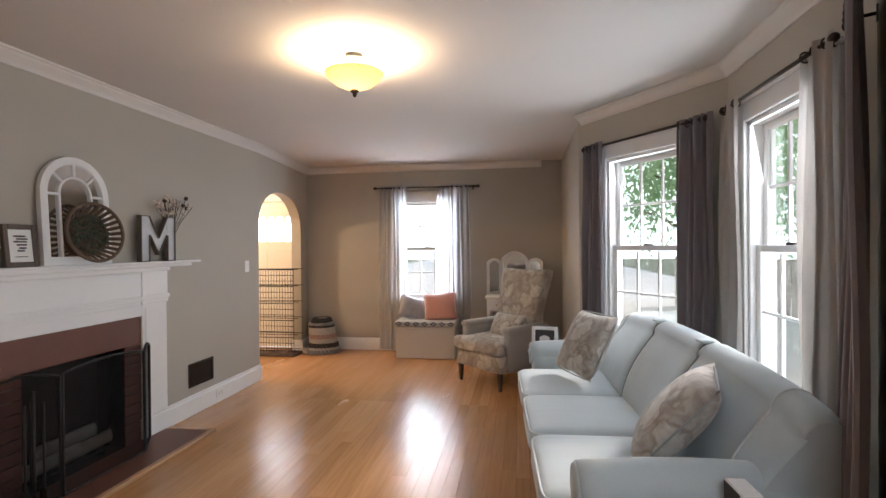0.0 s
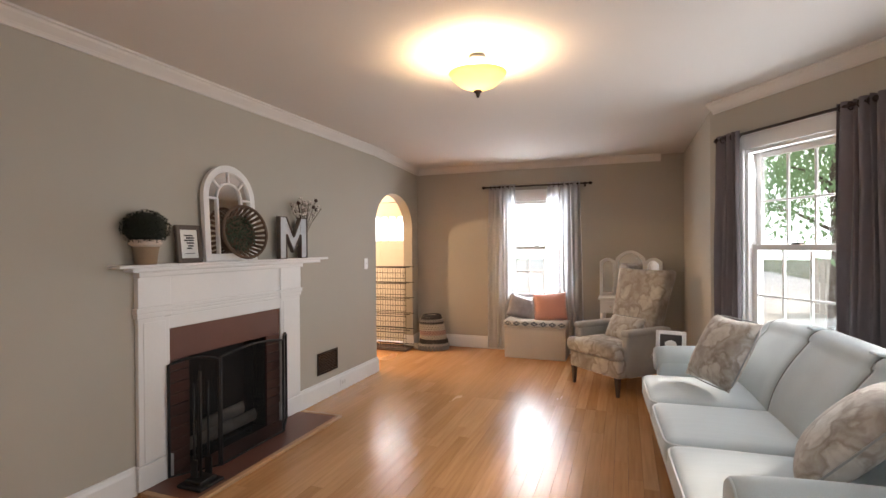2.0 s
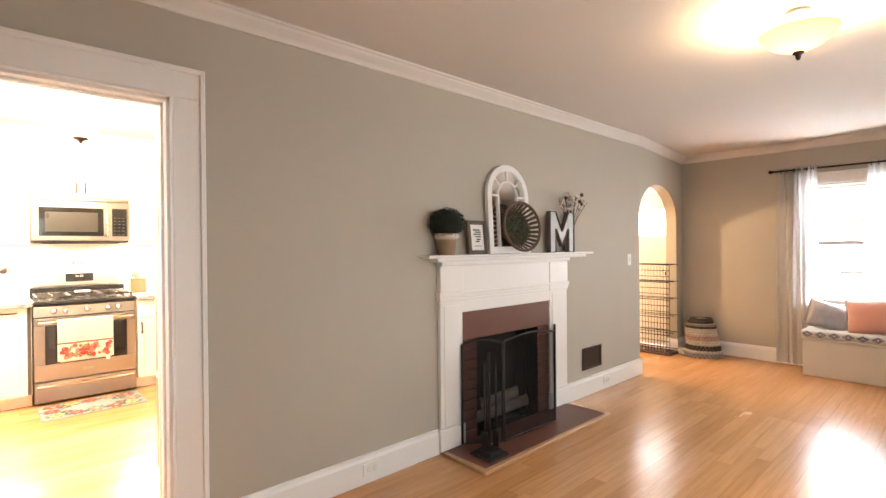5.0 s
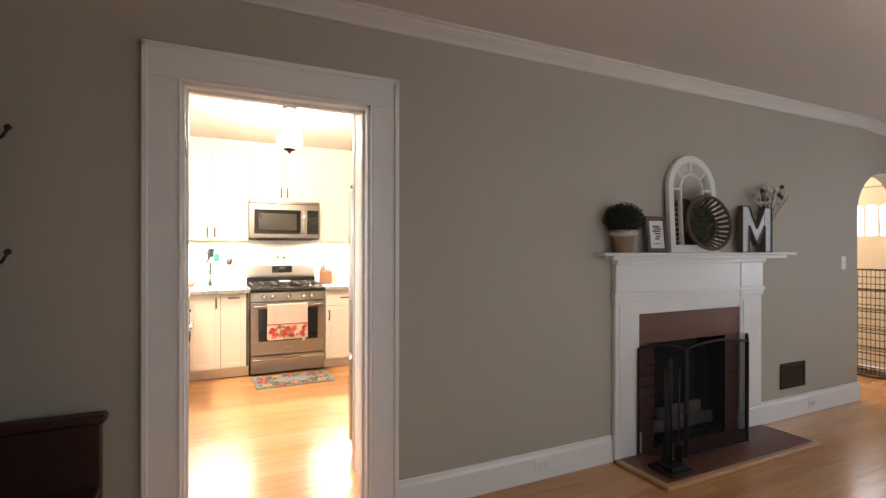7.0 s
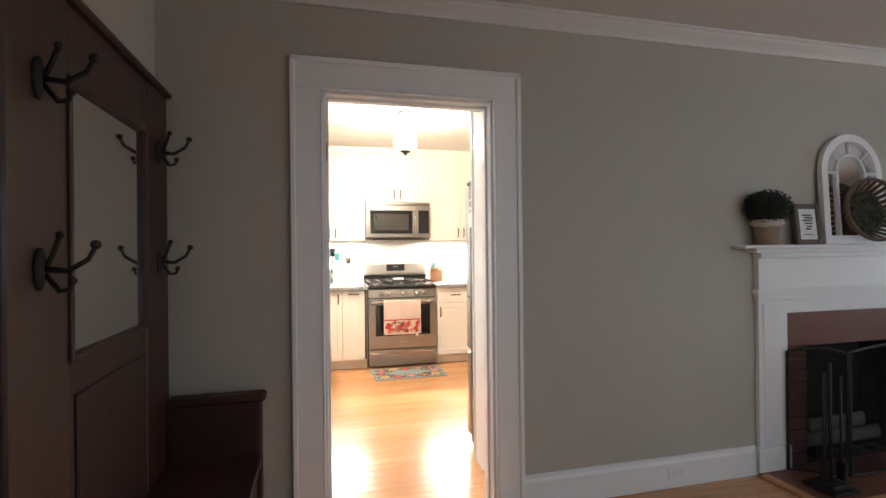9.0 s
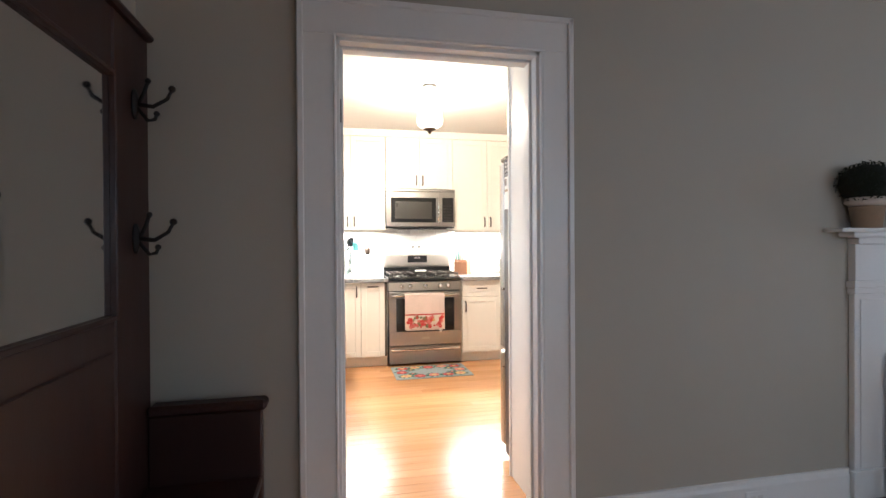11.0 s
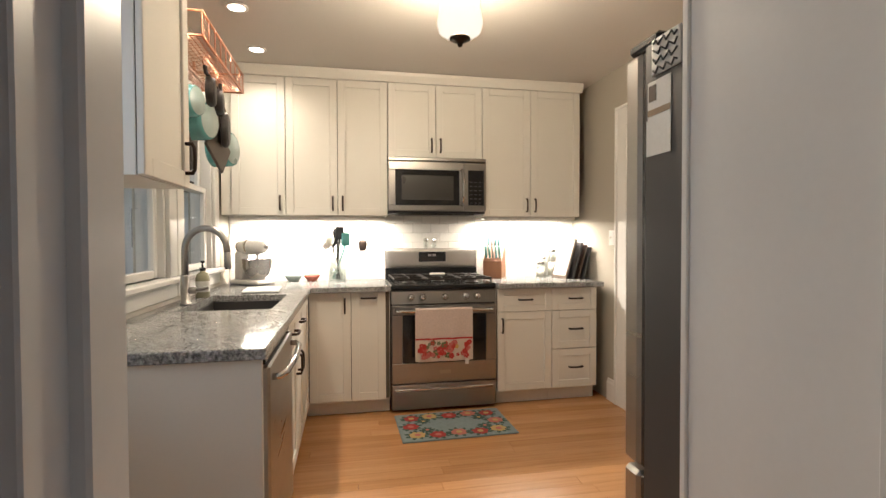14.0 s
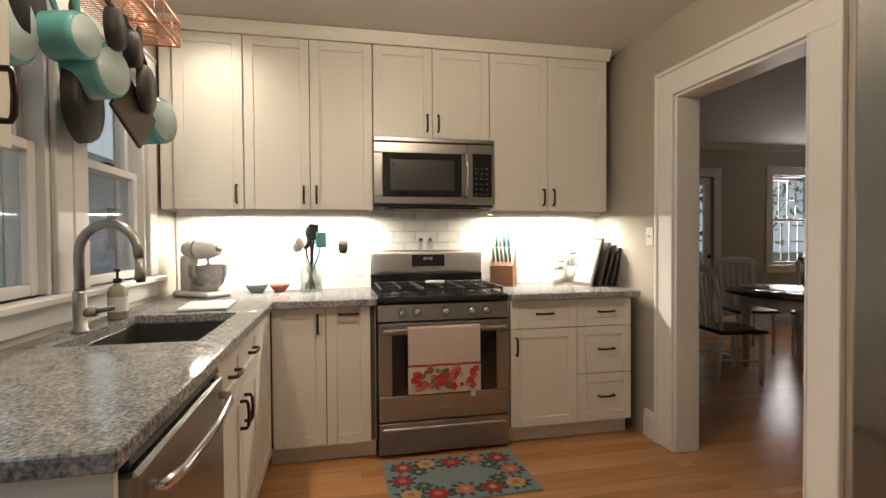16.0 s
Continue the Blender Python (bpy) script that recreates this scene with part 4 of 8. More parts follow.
p = picture("picture_frame", pose(0.36, 4.03, 0.547, -10, 0, -12), 0.21, 0.20, 0.028, TRIM, material("dark_photograph", (0.05, 0.042, 0.04), 0.3, vary=0.6, scale=22), "white picture frame with a dark photograph on the side table")
part("photo_figure", Mesh().lathe([(0, 0), (0.04, 0.0), (0.042, 0.0015), (0, 0.002)], 18, pose(0.0, -0.005, 0.10, 90, 0, 0), False, 1.0, 0.7), PAPER, p)

# vanity with three-part mirror
v = thing("vanity_table", pose(0.10, 6.20, 0), "white dressing table with a three-part arched mirror", "dressing table")
part("tabletop", Mesh().box(-0.36, 0.36, -0.20, 0.20, 0.755, 0.785, 0.006), TRIM, v)
part("body", Mesh().box(-0.34, 0.34, -0.18, 0.19, 0.60, 0.755, 0.004), TRIM, v)
for x in (-0.22, 0, 0.22):
    d = part("drawer", Mesh().box(x - 0.10, x + 0.10, -0.192, -0.179, 0.62, 0.74, 0.004), TRIM, v)
    part("knob", Mesh().ball((x, -0.203, 0.68), 0.012, 10), CHROME, d)
for x in (-0.31, 0.31):
    for y in (-0.15, 0.16):
        part("leg", Mesh().lathe([(0.014, 0), (0.024, 0.2), (0.016, 0.3), (0.028, 0.55), (0.028, 0.60)], 12, pose(x, y, 0)), TRIM, v)


def arch_panel(w, h, rise, t, depth, n=16):
    """Frame of a panel with an arched head, in xz."""
    outer = [(-w / 2, 0)] + [(-w / 2 + w * i / n, h - rise + rise * math.sin(math.pi * i / n) ** 0.8) for i in range(n + 1)] + [(w / 2, 0)]
    k = (w - 2 * t) / w
    inner = [(x * k, max(t, z - t) if z > 0 else t) for x, z in outer]
    m = Mesh()
    N = len(outer)
    pts = [(x, y, z) for y in (-depth, 0) for x, z in outer] + [(x, y, z) for y in (-depth, 0) for x, z in inner]
    fs = []
    for i in range(N):
        j = (i + 1) % N
        fs += [(i, j, 2 * N + j, 2 * N + i), (N + i, 3 * N + i, 3 * N + j, N + j), (i, N + i, N + j, j), (2 * N + i, 2 * N + j, 3 * N + j, 3 * N + i)]
    m.add(pts, fs)
    g = Mesh()
    g.add([(x, -depth * 0.5, z) for x, z in inner], [tuple(range(N))])
    return m, g


for x, wd, h, rise, ang in ((-0.262, 0.20, 0.46, 0.05, 24), (0, 0.34, 0.55, 0.10, 0), (0.262, 0.20, 0.46, 0.05, -24)):
    fm, gm = arch_panel(wd, h, rise, 0.032, 0.022)
    fo = part("mirror_frame", fm, TRIM, v)
    fo.matrix_basis = pose(x, 0.14 - (0.045 if x else 0), 0.785, 0, 0, ang)
    part("mirror", gm, MIRROR, fo)
for x, z, c in ((-0.05, 0.785, CREAM), (0.06, 0.785, SILVER)):
    part("bottle", Mesh().lathe([(0.02, 0), (0.022, 0.06), (0.01, 0.08), (0.008, 0.10), (0, 0.102)], 12, pose(x, -0.02, z)), c, v)

# window bench
bench = thing("window_bench", pose(-1.01, 6.20, 0), "grey painted storage bench under the window", "bench")
bm_ = material("bench_paint", (0.64, 0.60, 0.54), 0.5, vary=0.04)
part("chest", Mesh().box(-0.375, 0.375, -0.215, 0.20, 0.003, 0.375, 0.006), bm_, bench)
part("lid", Mesh().box(-0.385, 0.385, -0.225, 0.20, 0.375, 0.40, 0.006), bm_, bench)
pad = part("bench_cushion", Mesh().soft(-0.39, 0.39, -0.235, 0.19, 0, 0.075, 0.03), material("white_canvas", (0.62, 0.62, 0.61), 0.9, bump=0.3, bump_scale=200))
pad.matrix_world = pose(-1.01, 6.20, 0.40)
tagged(pad, "white bench cushion with blue-grey diamond pattern", "cushion")
BLUEGREY = material("blue_grey_print", (0.15, 0.17, 0.20), 0.9)
dm = Mesh()
for i in range(7):
    x = -0.33 + i * 0.11
    for s, t in ((0.05, 0.032), (0.028, 0.014)):
        o = [(x - s, 0.0375), (x, 0.0375 - s * 0.62), (x + s, 0.0375), (x, 0.0375 + s * 0.62)]
        q = [(x - t, 0.0375), (x, 0.0375 - t * 0.62), (x + t, 0.0375), (x, 0.0375 + t * 0.62)]
        dm.add([(a, -0.2365, b) for a, b in o + q] + [(a, -0.2345, b) for a, b in o + q], [(k, (k + 1) % 4, 4 + (k + 1) % 4, 4 + k) for k in range(4)] + [(8 + k, 12 + k, 12 + (k + 1) % 4, 8 + (k + 1) % 4) for k in range(4)] + [(k, 8 + k, 8 + (k + 1) % 4, (k + 1) % 4) for k in range(4)])
part("diamond_print", dm, BLUEGREY, pad)
throw_pillow("throw_pillow", pose(-1.20, 6.19, 0.61, 66, 16, 20), 0.37, 0.31, 0.13, SILVER, "crushed silver satin pillow on the window bench")
throw_pillow("throw_pillow", pose(-0.84, 6.15, 0.635, 70, -5, 4), 0.42, 0.36, 0.14, PINK, "coral pink satin pillow on the window bench")
throw_pillow("throw_pillow", pose(-1.03, 6.31, 0.585, 80, 0, 0), 0.28, 0.24, 0.09, DRAPE, "mauve pillow at the back of the window bench")

# knitted pouf stack by the arch
pf = thing("knitted_basket", pose(-2.44, 6.19, 0, 0, 0, 20) @ Matrix.Scale(1.12, 4), "knitted cream and charcoal floor basket slumped by the wall", "basket")


def knit_band(z0, z1, r0, r1, rows, mat, nm):
    m = Mesh()
    for j in range(rows):
        z = z0 + (z1 - z0) * (j + 0.5) / rows
        r = r0 + (r1 - r0) * (j + 0.5) / rows
        n = 26
        for k in range(n):
            a = 2 * math.pi * (k + 0.5 * (j % 2)) / n
            m.ball((0, 0, 0), 0.02, 6, pose(r * math.cos(a) + 0.012 * math.sin(z * 14), r * 0.8 * math.sin(a), z, 0, 30, math.degrees(a)), 0.8)
    part(nm, m, mat, pf)


KNIT_P = material("dusty_pink_knit", (0.42, 0.27, 0.24), 0.95, vary=0.15, scale=40, bump=0.8, bump_scale=160)
KNIT_G = material("grey_knit", (0.26, 0.25, 0.25), 0.95, vary=0.2, scale=40, bump=0.8, bump_scale=160)
knit_band(0.0, 0.05, 0.185, 0.185, 2, KNIT_G, "knit_base")
knit_band(0.05, 0.075, 0.18, 0.178, 1, KNIT_L, "knit_stripe")
knit_band(0.075, 0.125, 0.165, 0.155, 2, KNIT_D, "knit_stripe")
knit_band(0.125, 0.18, 0.145, 0.143, 2, KNIT_L, "knit_body")
knit_band(0.18, 0.23, 0.142, 0.14, 2, KNIT_P, "knit_stripe")
knit_band(0.23, 0.31, 0.14, 0.137, 3, KNIT_L, "knit_body")
knit_band(0.31, 0.335, 0.136, 0.134, 1, KNIT_D, "knit_stripe")
knit_band(0.335, 0.36, 0.133, 0.13, 1, KNIT_G, "knit_stripe")
knit_band(0.36, 0.42, 0.12, 0.09, 2, KNIT_D, "knit_rim")
part("lining", Mesh().lathe([(0.14, 0.01), (0.15, 0.1), (0.135, 0.2), (0.13, 0.36), (0.07, 0.41), (0, 0.40)], 24, sy=0.8), KNIT_L, pf)
part("handle", Mesh().tube([(-0.17, -0.02, 0.05), (-0.215, -0.03, 0.06), (-0.22, -0.04, 0.03), (-0.17, -0.05, 0.02)], 0.022, 8), KNIT_L, pf)


def curtain(name, m, width, z0, z1, folds, mat, depth, label, flare=1.0, group=""):
    """A gathered hanging in local xz, folds along y."""
    ob = thing(name, m, label, "curtain", group)
    ph = len(name) + width * 9
    def fn(u, v):
        s = (u - 0.5) * width * (1 + (flare - 1) * (1 - v))
        a = u * folds * 2 * math.pi
        d = depth * (0.55 + 0.45 * (1 - v)) * (0.8 + 0.3 * math.sin(u * 9 + ph))
        return (s + 0.012 * math.sin(a * 0.5 + v * 2.5 + ph), d * math.sin(a + 0.5 * math.sin(v * 3 + ph) * (1 - v)) + 0.01 * math.sin(v * 7 + u * 5), z0 + (z1 - z0) * v)
    part("cloth", Mesh().grid(fn, int(folds * 10), 24), mat, ob)
    for i in range(int(folds)):
        s = ((i + 0.5) / folds - 0.5) * width
        part("grommet", Mesh().tube([(s, 0.022 * math.cos(k * math.pi / 6), z1 - 0.035 + 0.022 * math.sin(k * math.pi / 6)) for k in range(12)], 0.004, 6, True), BRONZE, ob)
    return ob


def curtain_rod(m, half, z, y, label):
    ob = thing("curtain_rod", m, label, "curtain rod")
    part("rod", Mesh().rod((-half, y, z), (half, y, z), 0.0095), BRONZE, ob)
    for sg in (-1, 1):
        part("finial", Mesh().ball((0, 0, 0), 0.02, 12, pose(sg * (half + 0.012), y, z, 0, 90, 0), 1.2), BRONZE, ob)
        br = Mesh().rod((sg * (half - 0.06), y, z - 0.004), (sg * (half - 0.06), -0.004, z - 0.004), 0.006).box(sg * (half - 0.06) - 0.012, sg * (half - 0.06) + 0.012, -0.006, 0, z - 0.035, z + 0.025, 0.002)
        part("bracket", br, BRONZE, ob)
    return ob


wm = pose(-1.055, YN, 0)
curtain_rod(wm, 0.68, 2.185, -0.075, "dark bronze curtain rod above the north window")
curtain("sheer_curtain", wm @ pose(-0.44, -0.075, 0), 0.36, 0.03, 2.215, 6, SHEER, 0.025, "white sheer curtain hanging from grommets beside the window", 1.12, "sheers of the north window")
curtain("sheer_curtain", wm @ pose(0.36, -0.075, 0), 0.42, 0.03, 2.215, 7, SHEER, 0.025, "white sheer curtain hanging from grommets beside the window", 1.12, "sheers of the north window")
for k, (a, b) in enumerate(zip(BAY, BAY[1:])):
    m, ln = bay_frame(a, b)
    m = m @ pose(ln / 2, 0, 0)
    if k == 2:
        curtain_rod(m, 0.38, 2.185, -0.07, "dark bronze curtain rod at the end of the bay")
        curtain("drape", m @ pose(-0.15, -0.07, 0), 0.52, 0.03, 2.215, 8, DRAPE, 0.04, "mauve-grey blackout drape gathered at the end of the bay", 1.06, "drapes")
        continue
    curtain_rod(m, 0.54 if k != 1 else 0.50, 2.185, -0.07, "dark bronze curtain rod above a bay window")
    if k == 1:
        curtain("linen_curtain", m @ pose(-0.42, -0.07, 0), 0.24, 0.03, 2.215, 3, LINEN, 0.03, "pale linen curtain panel on a bronze rod", 1.05, "linen curtains")
        curtain("linen_curtain", m @ pose(0.40, -0.07, 0), 0.22, 0.03, 2.215, 3, LINEN, 0.03, "pale linen curtain panel on a bronze rod", 1.05, "linen curtains")
    else:
        curtain("drape", m @ pose(-0.45, -0.07, 0), 0.23, 0.03, 2.215, 5, DRAPE, 0.035, "mauve-grey blackout drape gathered beside the bay window", 1.06, "drapes")
        curtain("drape", m @ pose(0.47, -0.07, 0), 0.26, 0.03, 2.215, 5, DRAPE, 0.035, "mauve-grey blackout drape gathered beside the bay window", 1.06, "drapes")

# ceiling lamp
l = thing("ceiling_lamp", pose(-0.75, 2.67, ZC - 0.012), "amber glass bowl ceiling lamp with bronze finial, switched on", "ceiling lamp")
# canopy and stem are cream to paint in the bulb's glow washing over them
part("canopy", Mesh().lathe([(0, -0.001), (0.05, -0.001), (0.052, -0.012), (0.03, -0.03), (0.014, -0.04), (0.014, -0.055)], 24), CREAM, l)
part("stem", Mesh().rod((0, 0, -0.04), (0, 0, -0.20), 0.008), CREAM, l)
part("bowl", Mesh().lathe([(0.165, -0.095), (0.150, -0.12), (0.105, -0.158), (0.05, -0.182), (0.0, -0.19), (0.0, -0.185), (0.05, -0.177), (0.102, -0.153), (0.145, -0.116), (0.160, -0.095), (0.165, -0.095)], 36, caps=False), AMBER, l, "glowing amber glass bowl")
part("finial", Mesh().lathe([(0, -0.188), (0.022, -0.19), (0.026, -0.198), (0.012, -0.208), (0.012, -0.218), (0.006, -0.23), (0, -0.232)], 16), BRONZE, l)

# ---- fireplace ----
FY0, FY1 = 1.945, 3.415
fp = thing("fireplace", pose(XW, 0, 0) @ Matrix.Diagonal((0.55, 1, 1, 1)), "white painted mantelpiece round a dark red brick fireplace", "fireplace")
m = Mesh().box(0.002, 0.185, 1.79, 3.74, 1.294, 1.312, 0.006)
m.box(0.002, 0.150, 1.88, 3.65, 1.268, 1.294, 0.008)
part("shelf", m, TRIM, fp)
m = Mesh().box(0.002, 0.058, FY0 + 0.02, FY1 - 0.02, 1.06, 1.268, 0.004)
m.box(0.002, 0.11, FY0 - 0.01, FY1 + 0.01, 1.238, 1.268, 0.006)
part("frieze", m, TRIM, fp)
m = Mesh()
for i, (o, z0, z1) in enumerate(((0.085, 1.04, 1.062), (0.072, 1.02, 1.04), (0.062, 0.995, 1.02), (0.052, 0.918, 0.995))):
    m.box(0.002, o, FY0 + 0.185 - (0.012 if i < 3 else 0), FY1 - 0.245 + (0.012 if i < 3 else 0), z0, z1, 0.004)
part("architrave", m, TRIM, fp)
for y0, y1 in ((FY0, FY0 + 0.205), (FY1 - 0.25, FY1)):
    part("pilaster", Mesh().box(0.002, 0.055, y0, y1, 0.16, 1.0, 0.004), TRIM, fp)
    part("plinth", Mesh().box(0.002, 0.074, y0 - 0.012, y1 + 0.012, 0.022, 0.16, 0.005), TRIM, fp)
    part("capital", Mesh().box(0.002, 0.072, y0 - 0.01, y1 + 0.01, 1.0, 1.03, 0.004).box(0.002, 0.084, y0 - 0.018, y1 + 0.018, 1.03, 1.062, 0.004), TRIM, fp)
    part("raised_panel", Mesh().box(0.055, 0.064, y0 + 0.03, y1 - 0.03, 0.17, 0.975, 0.003), TRIM, fp)
    part("frieze_block", Mesh().box(0.002, 0.07, y0 - 0.004, y1 + 0.004, 1.062, 1.238, 0.004), TRIM, fp)
part("tile_head", Mesh().box(0.004, 0.034, FY0 + 0.206, FY1 - 0.251, 0.72, 0.917, 0.002), TERRA, fp, "smooth red-brown slab above the firebox")
sh = None
rng2 = random.Random(3)
for y0, y1 in ((FY0 + 0.206, 2.30), (3.01, FY1 - 0.251)):
    for r in range(10):
        z = 0.024 + r * 0.0695
        if sh is None:
            sh = part("brick", Mesh().box(0, 0.03, -0.5, 0.5, 0.002, 0.066, 0.003), BRICK, fp)
            o = sh
        else:
            o = new("brick", sh.data)
            o.parent = fp
        o.location = (0.004 + rng2.uniform(0, 0.003), (y0 + y1) / 2, z)
        o.scale = (1, y1 - y0 - 0.004, 1)
fb = Mesh().box(-0.42, -0.40, 2.28, 3.03, 0.0, 0.80, 0).box(-0.40, 0.003, 2.26, 2.28, 0.0, 0.80, 0).box(-0.40, 0.003, 3.03, 3.05, 0, 0.80, 0).box(-0.40, 0.003, 2.28, 3.03, 0.78, 0.80, 0).box(-0.40, 0.003, 2.28, 3.03, 0.0, 0.018, 0)
part("firebox", fb, SOOT, fp)
lg = Mesh()
for y, z, x in ((2.55, 0.10, -0.18), (2.78, 0.10, -0.16), (2.66, 0.19, -0.17)):
    lg.rod((x - 0.02, y - 0.2, z), (x + 0.03, y + 0.2, z + 0.02), 0.045, 10)
part("logs", lg, material("ash_grey_log", (0.22, 0.195, 0.175), 0.95, vary=0.4, scale=14), fp)
part("grate", Mesh().box(-0.3, -0.05, 2.42, 2.44, 0.018, 0.06, 0.002).box(-0.3, -0.05, 2.88, 2.90, 0.018, 0.06, 0.002).box(-0.07, -0.05, 2.42, 2.90, 0.05, 0.065, 0.002), IRON, fp)
h = thing("hearth", pose(0, 0, 0), "flush red-brown tile hearth with an oak border", "hearth", kind="structure")
part("slab", Mesh().box(XW + 0.002, -2.185, 1.975, 3.385, 0.002, 0.020, 0.002), TERRA, h)
part("border", Mesh().box(-2.184, -2.145, 1.935, 3.425, 0.002, 0.024, 0.004).box(XW + 0.045, -2.184, 1.935, 1.974, 0.002, 0.024, 0.004).box(XW + 0.045, -2.184, 3.386, 3.425, 0.002, 0.024, 0.004), OAK, h)

# fire screen: three hinged mesh panels
fs_ = thing("fire_screen", pose(-2.36, 2.66, 0.021), "black three-fold mesh fire screen on the hearth", "fire screen")


def screen_panel(m, w, h, rise):
    n = 14
    arc = [(-w / 2, 0)] + [(-w / 2 + w * i / n, h - rise + rise * math.sin(math.pi * (0.5 * i / n if rise > 0.05 else i / n))) for i in range(n + 1)] + [(w / 2, 0)]
    o = part("panel_frame", Mesh(m).tube([(x, 0, z + 0.012) for x, z in arc], 0.009, 8, True), IRON, fs_)
    g = Mesh(m)
    g.add([(x, 0, z + 0.012) for x, z in arc], [tuple(range(len(arc)))])
    part("mesh", g, MESHWIRE, o)


screen_panel(pose(0, 0, 0, 0, 0, 90), 0.60, 0.71, 0.03)
screen_panel(pose(-0.085, 0.425, 0, 0, 0, 124) @ pose(0, 0, 0), 0.28, 0.70, 0.03)
screen_panel(pose(-0.085, -0.425, 0, 0, 0, 56), 0.28, 0.70, 0.03)
ts = thing("fire_tools", pose(-2.30, 2.14, 0.021), "black iron fire tool stand on the hearth", "fire tools")
part("base", Mesh().box(-0.09, 0.09, -0.09, 0.09, 0, 0.018, 0.004).box(-0.06, 0.06, -0.06, 0.06, 0.018, 0.04, 0.004), IRON, ts)
part("post", Mesh().rod((0, 0, 0.03), (0, 0, 0.66), 0.009), IRON, ts)
for dx, dy in ((0.04, 0.02), (-0.04, 0.02), (0.0, -0.045)):
    part("tool", Mesh().rod((dx, dy, 0.08), (dx, dy, 0.60), 0.006).box(dx - 0.025, dx + 0.025, dy - 0.006, dy + 0.006, 0.06, 0.16, 0.003), IRON, ts)

# ---- on the mantel ----
MZ = 1.313
tp = thing("topiary", pose(-2.505, 1.965, MZ), "dark moss topiary ball in a wooden pot on the mantel", "plant")
part("pot", Mesh().lathe([(0.055, 0), (0.066, 0.09), (0.07, 0.092), (0.07, 0.10), (0.06, 0.10), (0.0, 0.09)], 20), BURLAP, tp)
part("collar", Mesh().lathe([(0.06, 0.10), (0.085, 0.115), (0.08, 0.14), (0.03, 0.15)], 18), COTTON, tp)
ml = Mesh()
rg_ = random.Random(5)
for i in range(900):
    a, z = rg_.uniform(0, 2 * math.pi), rg_.uniform(-1, 1)
    q = math.sqrt(1 - z * z)
    r = 0.118 * (1 + rg_.uniform(-0.08, 0.06))
    c = (r * q * math.cos(a), r * q * math.sin(a), 0.205 + 0.82 * r * z)
    d = Vector((q * math.cos(a), q * math.sin(a), z)).to_track_quat("Z", "Y").to_matrix().to_4x4()
    mm = Matrix.Translation(c) @ d @ pose(0, 0, 0, rg_.uniform(-50, 50), rg_.uniform(-50, 50), rg_.uniform(0, 360))
    ml.add([(-0.006, 0, 0), (0, -0.004, 0.006), (0.012, 0, 0.002), (0, 0.004, 0.006)], [(0, 1, 2, 3)], m=mm)
part("foliage", ml, MOSS, tp)
part("core", Mesh().ball((0, 0, 0.205), 0.110, 18, squash=0.82), MOSS, tp)

sg_ = picture("framed_sign", pose(-2.512, 2.275, MZ, -6, 0, 90), 0.185, 0.235, 0.028, GREYWOOD, PAPER, "brown wooden frame with a printed white card on the mantel", "framed print")
tx = Mesh()
for z, x0, x1 in ((0.165, -0.035, 0.03), (0.15, -0.02, 0.04), (0.135, -0.035, 0.035), (0.118, -0.02, 0.035), (0.10, -0.01, 0.03), (0.085, -0.02, 0.02), (0.055, -0.035, 0.035)):
    tx.box(x0, x1, -0.0062, -0.0045, z, z + (0.009 if z > 0.08 else 0.004), 0)
part("print", tx, INK, sg_)

am = thing("arched_mirror", pose(-2.535, 2.63, MZ, -3, 0, 90), "distressed white arched window-pane mirror leaning on the wall", "mirror")
R = 0.235
H_ = 0.66
fo = []
n = 24
outer = [(-R, 0)] + [(-R * math.cos(math.pi * i / n), H_ - R + R * math.sin(math.pi * i / n)) for i in range(n + 1)] + [(R, 0)]
inner = [(x * (R - 0.045) / R, 0.05 if z == 0 else (H_ - R + (z - H_ + R) * (R - 0.045) / R)) for x, z in outer]
N_ = len(outer)
m = Mesh().add([(x, y, z) for y in (-0.03, 0) for x, z in outer] + [(x, y, z) for y in (-0.03, 0) for x, z in inner],
               sum([[(i, (i + 1) % N_, 2 * N_ + (i + 1) % N_, 2 * N_ + i), (N_ + i, 3 * N_ + i, 3 * N_ + (i + 1) % N_, N_ + (i + 1) % N_), (i, N_ + i, N_ + (i + 1) % N_, (i + 1) % N_), (2 * N_ + i, 2 * N_ + (i + 1) % N_, 3 * N_ + (i + 1) % N_, 3 * N_ + i)] for i in range(N_)], []))
part("frame", m, TRIM, am)
part("mirror", Mesh().add([(x, -0.012, z) for x, z in inner], [tuple(range(N_))]), MIRROR, am)
for x0, x1, z0, z1 in ((-0.118, -0.102, 0.05, H_ - R), (0.102, 0.118, 0.05, H_ - R), (-R + 0.04, -0.118, H_ - R - 0.007, H_ - R + 0.007), (0.118, R - 0.04, H_ - R - 0.007, H_ - R + 0.007)):
    part("glazing_bar", Mesh().box(x0, x1, -0.026, -0.013, z0, z1, 0.002), TRIM, am)
part("glazing_bar", Mesh().tube([(0.11 * math.cos(math.pi * i / 16), -0.019, H_ - R + 0.11 * math.sin(math.pi * i / 16)) for i in range(17)], 0.008, 6), TRIM, am)
for a in (42, 90, 138):
    ca, sa = math.cos(radians(a)), math.sin(radians(a))
    part("glazing_bar", Mesh().rod((0.11 * ca, -0.018, H_ - R + 0.11 * sa), (0.192 * ca, -0.018, H_ - R + 0.192 * sa), 0.008, 6), TRIM, am)

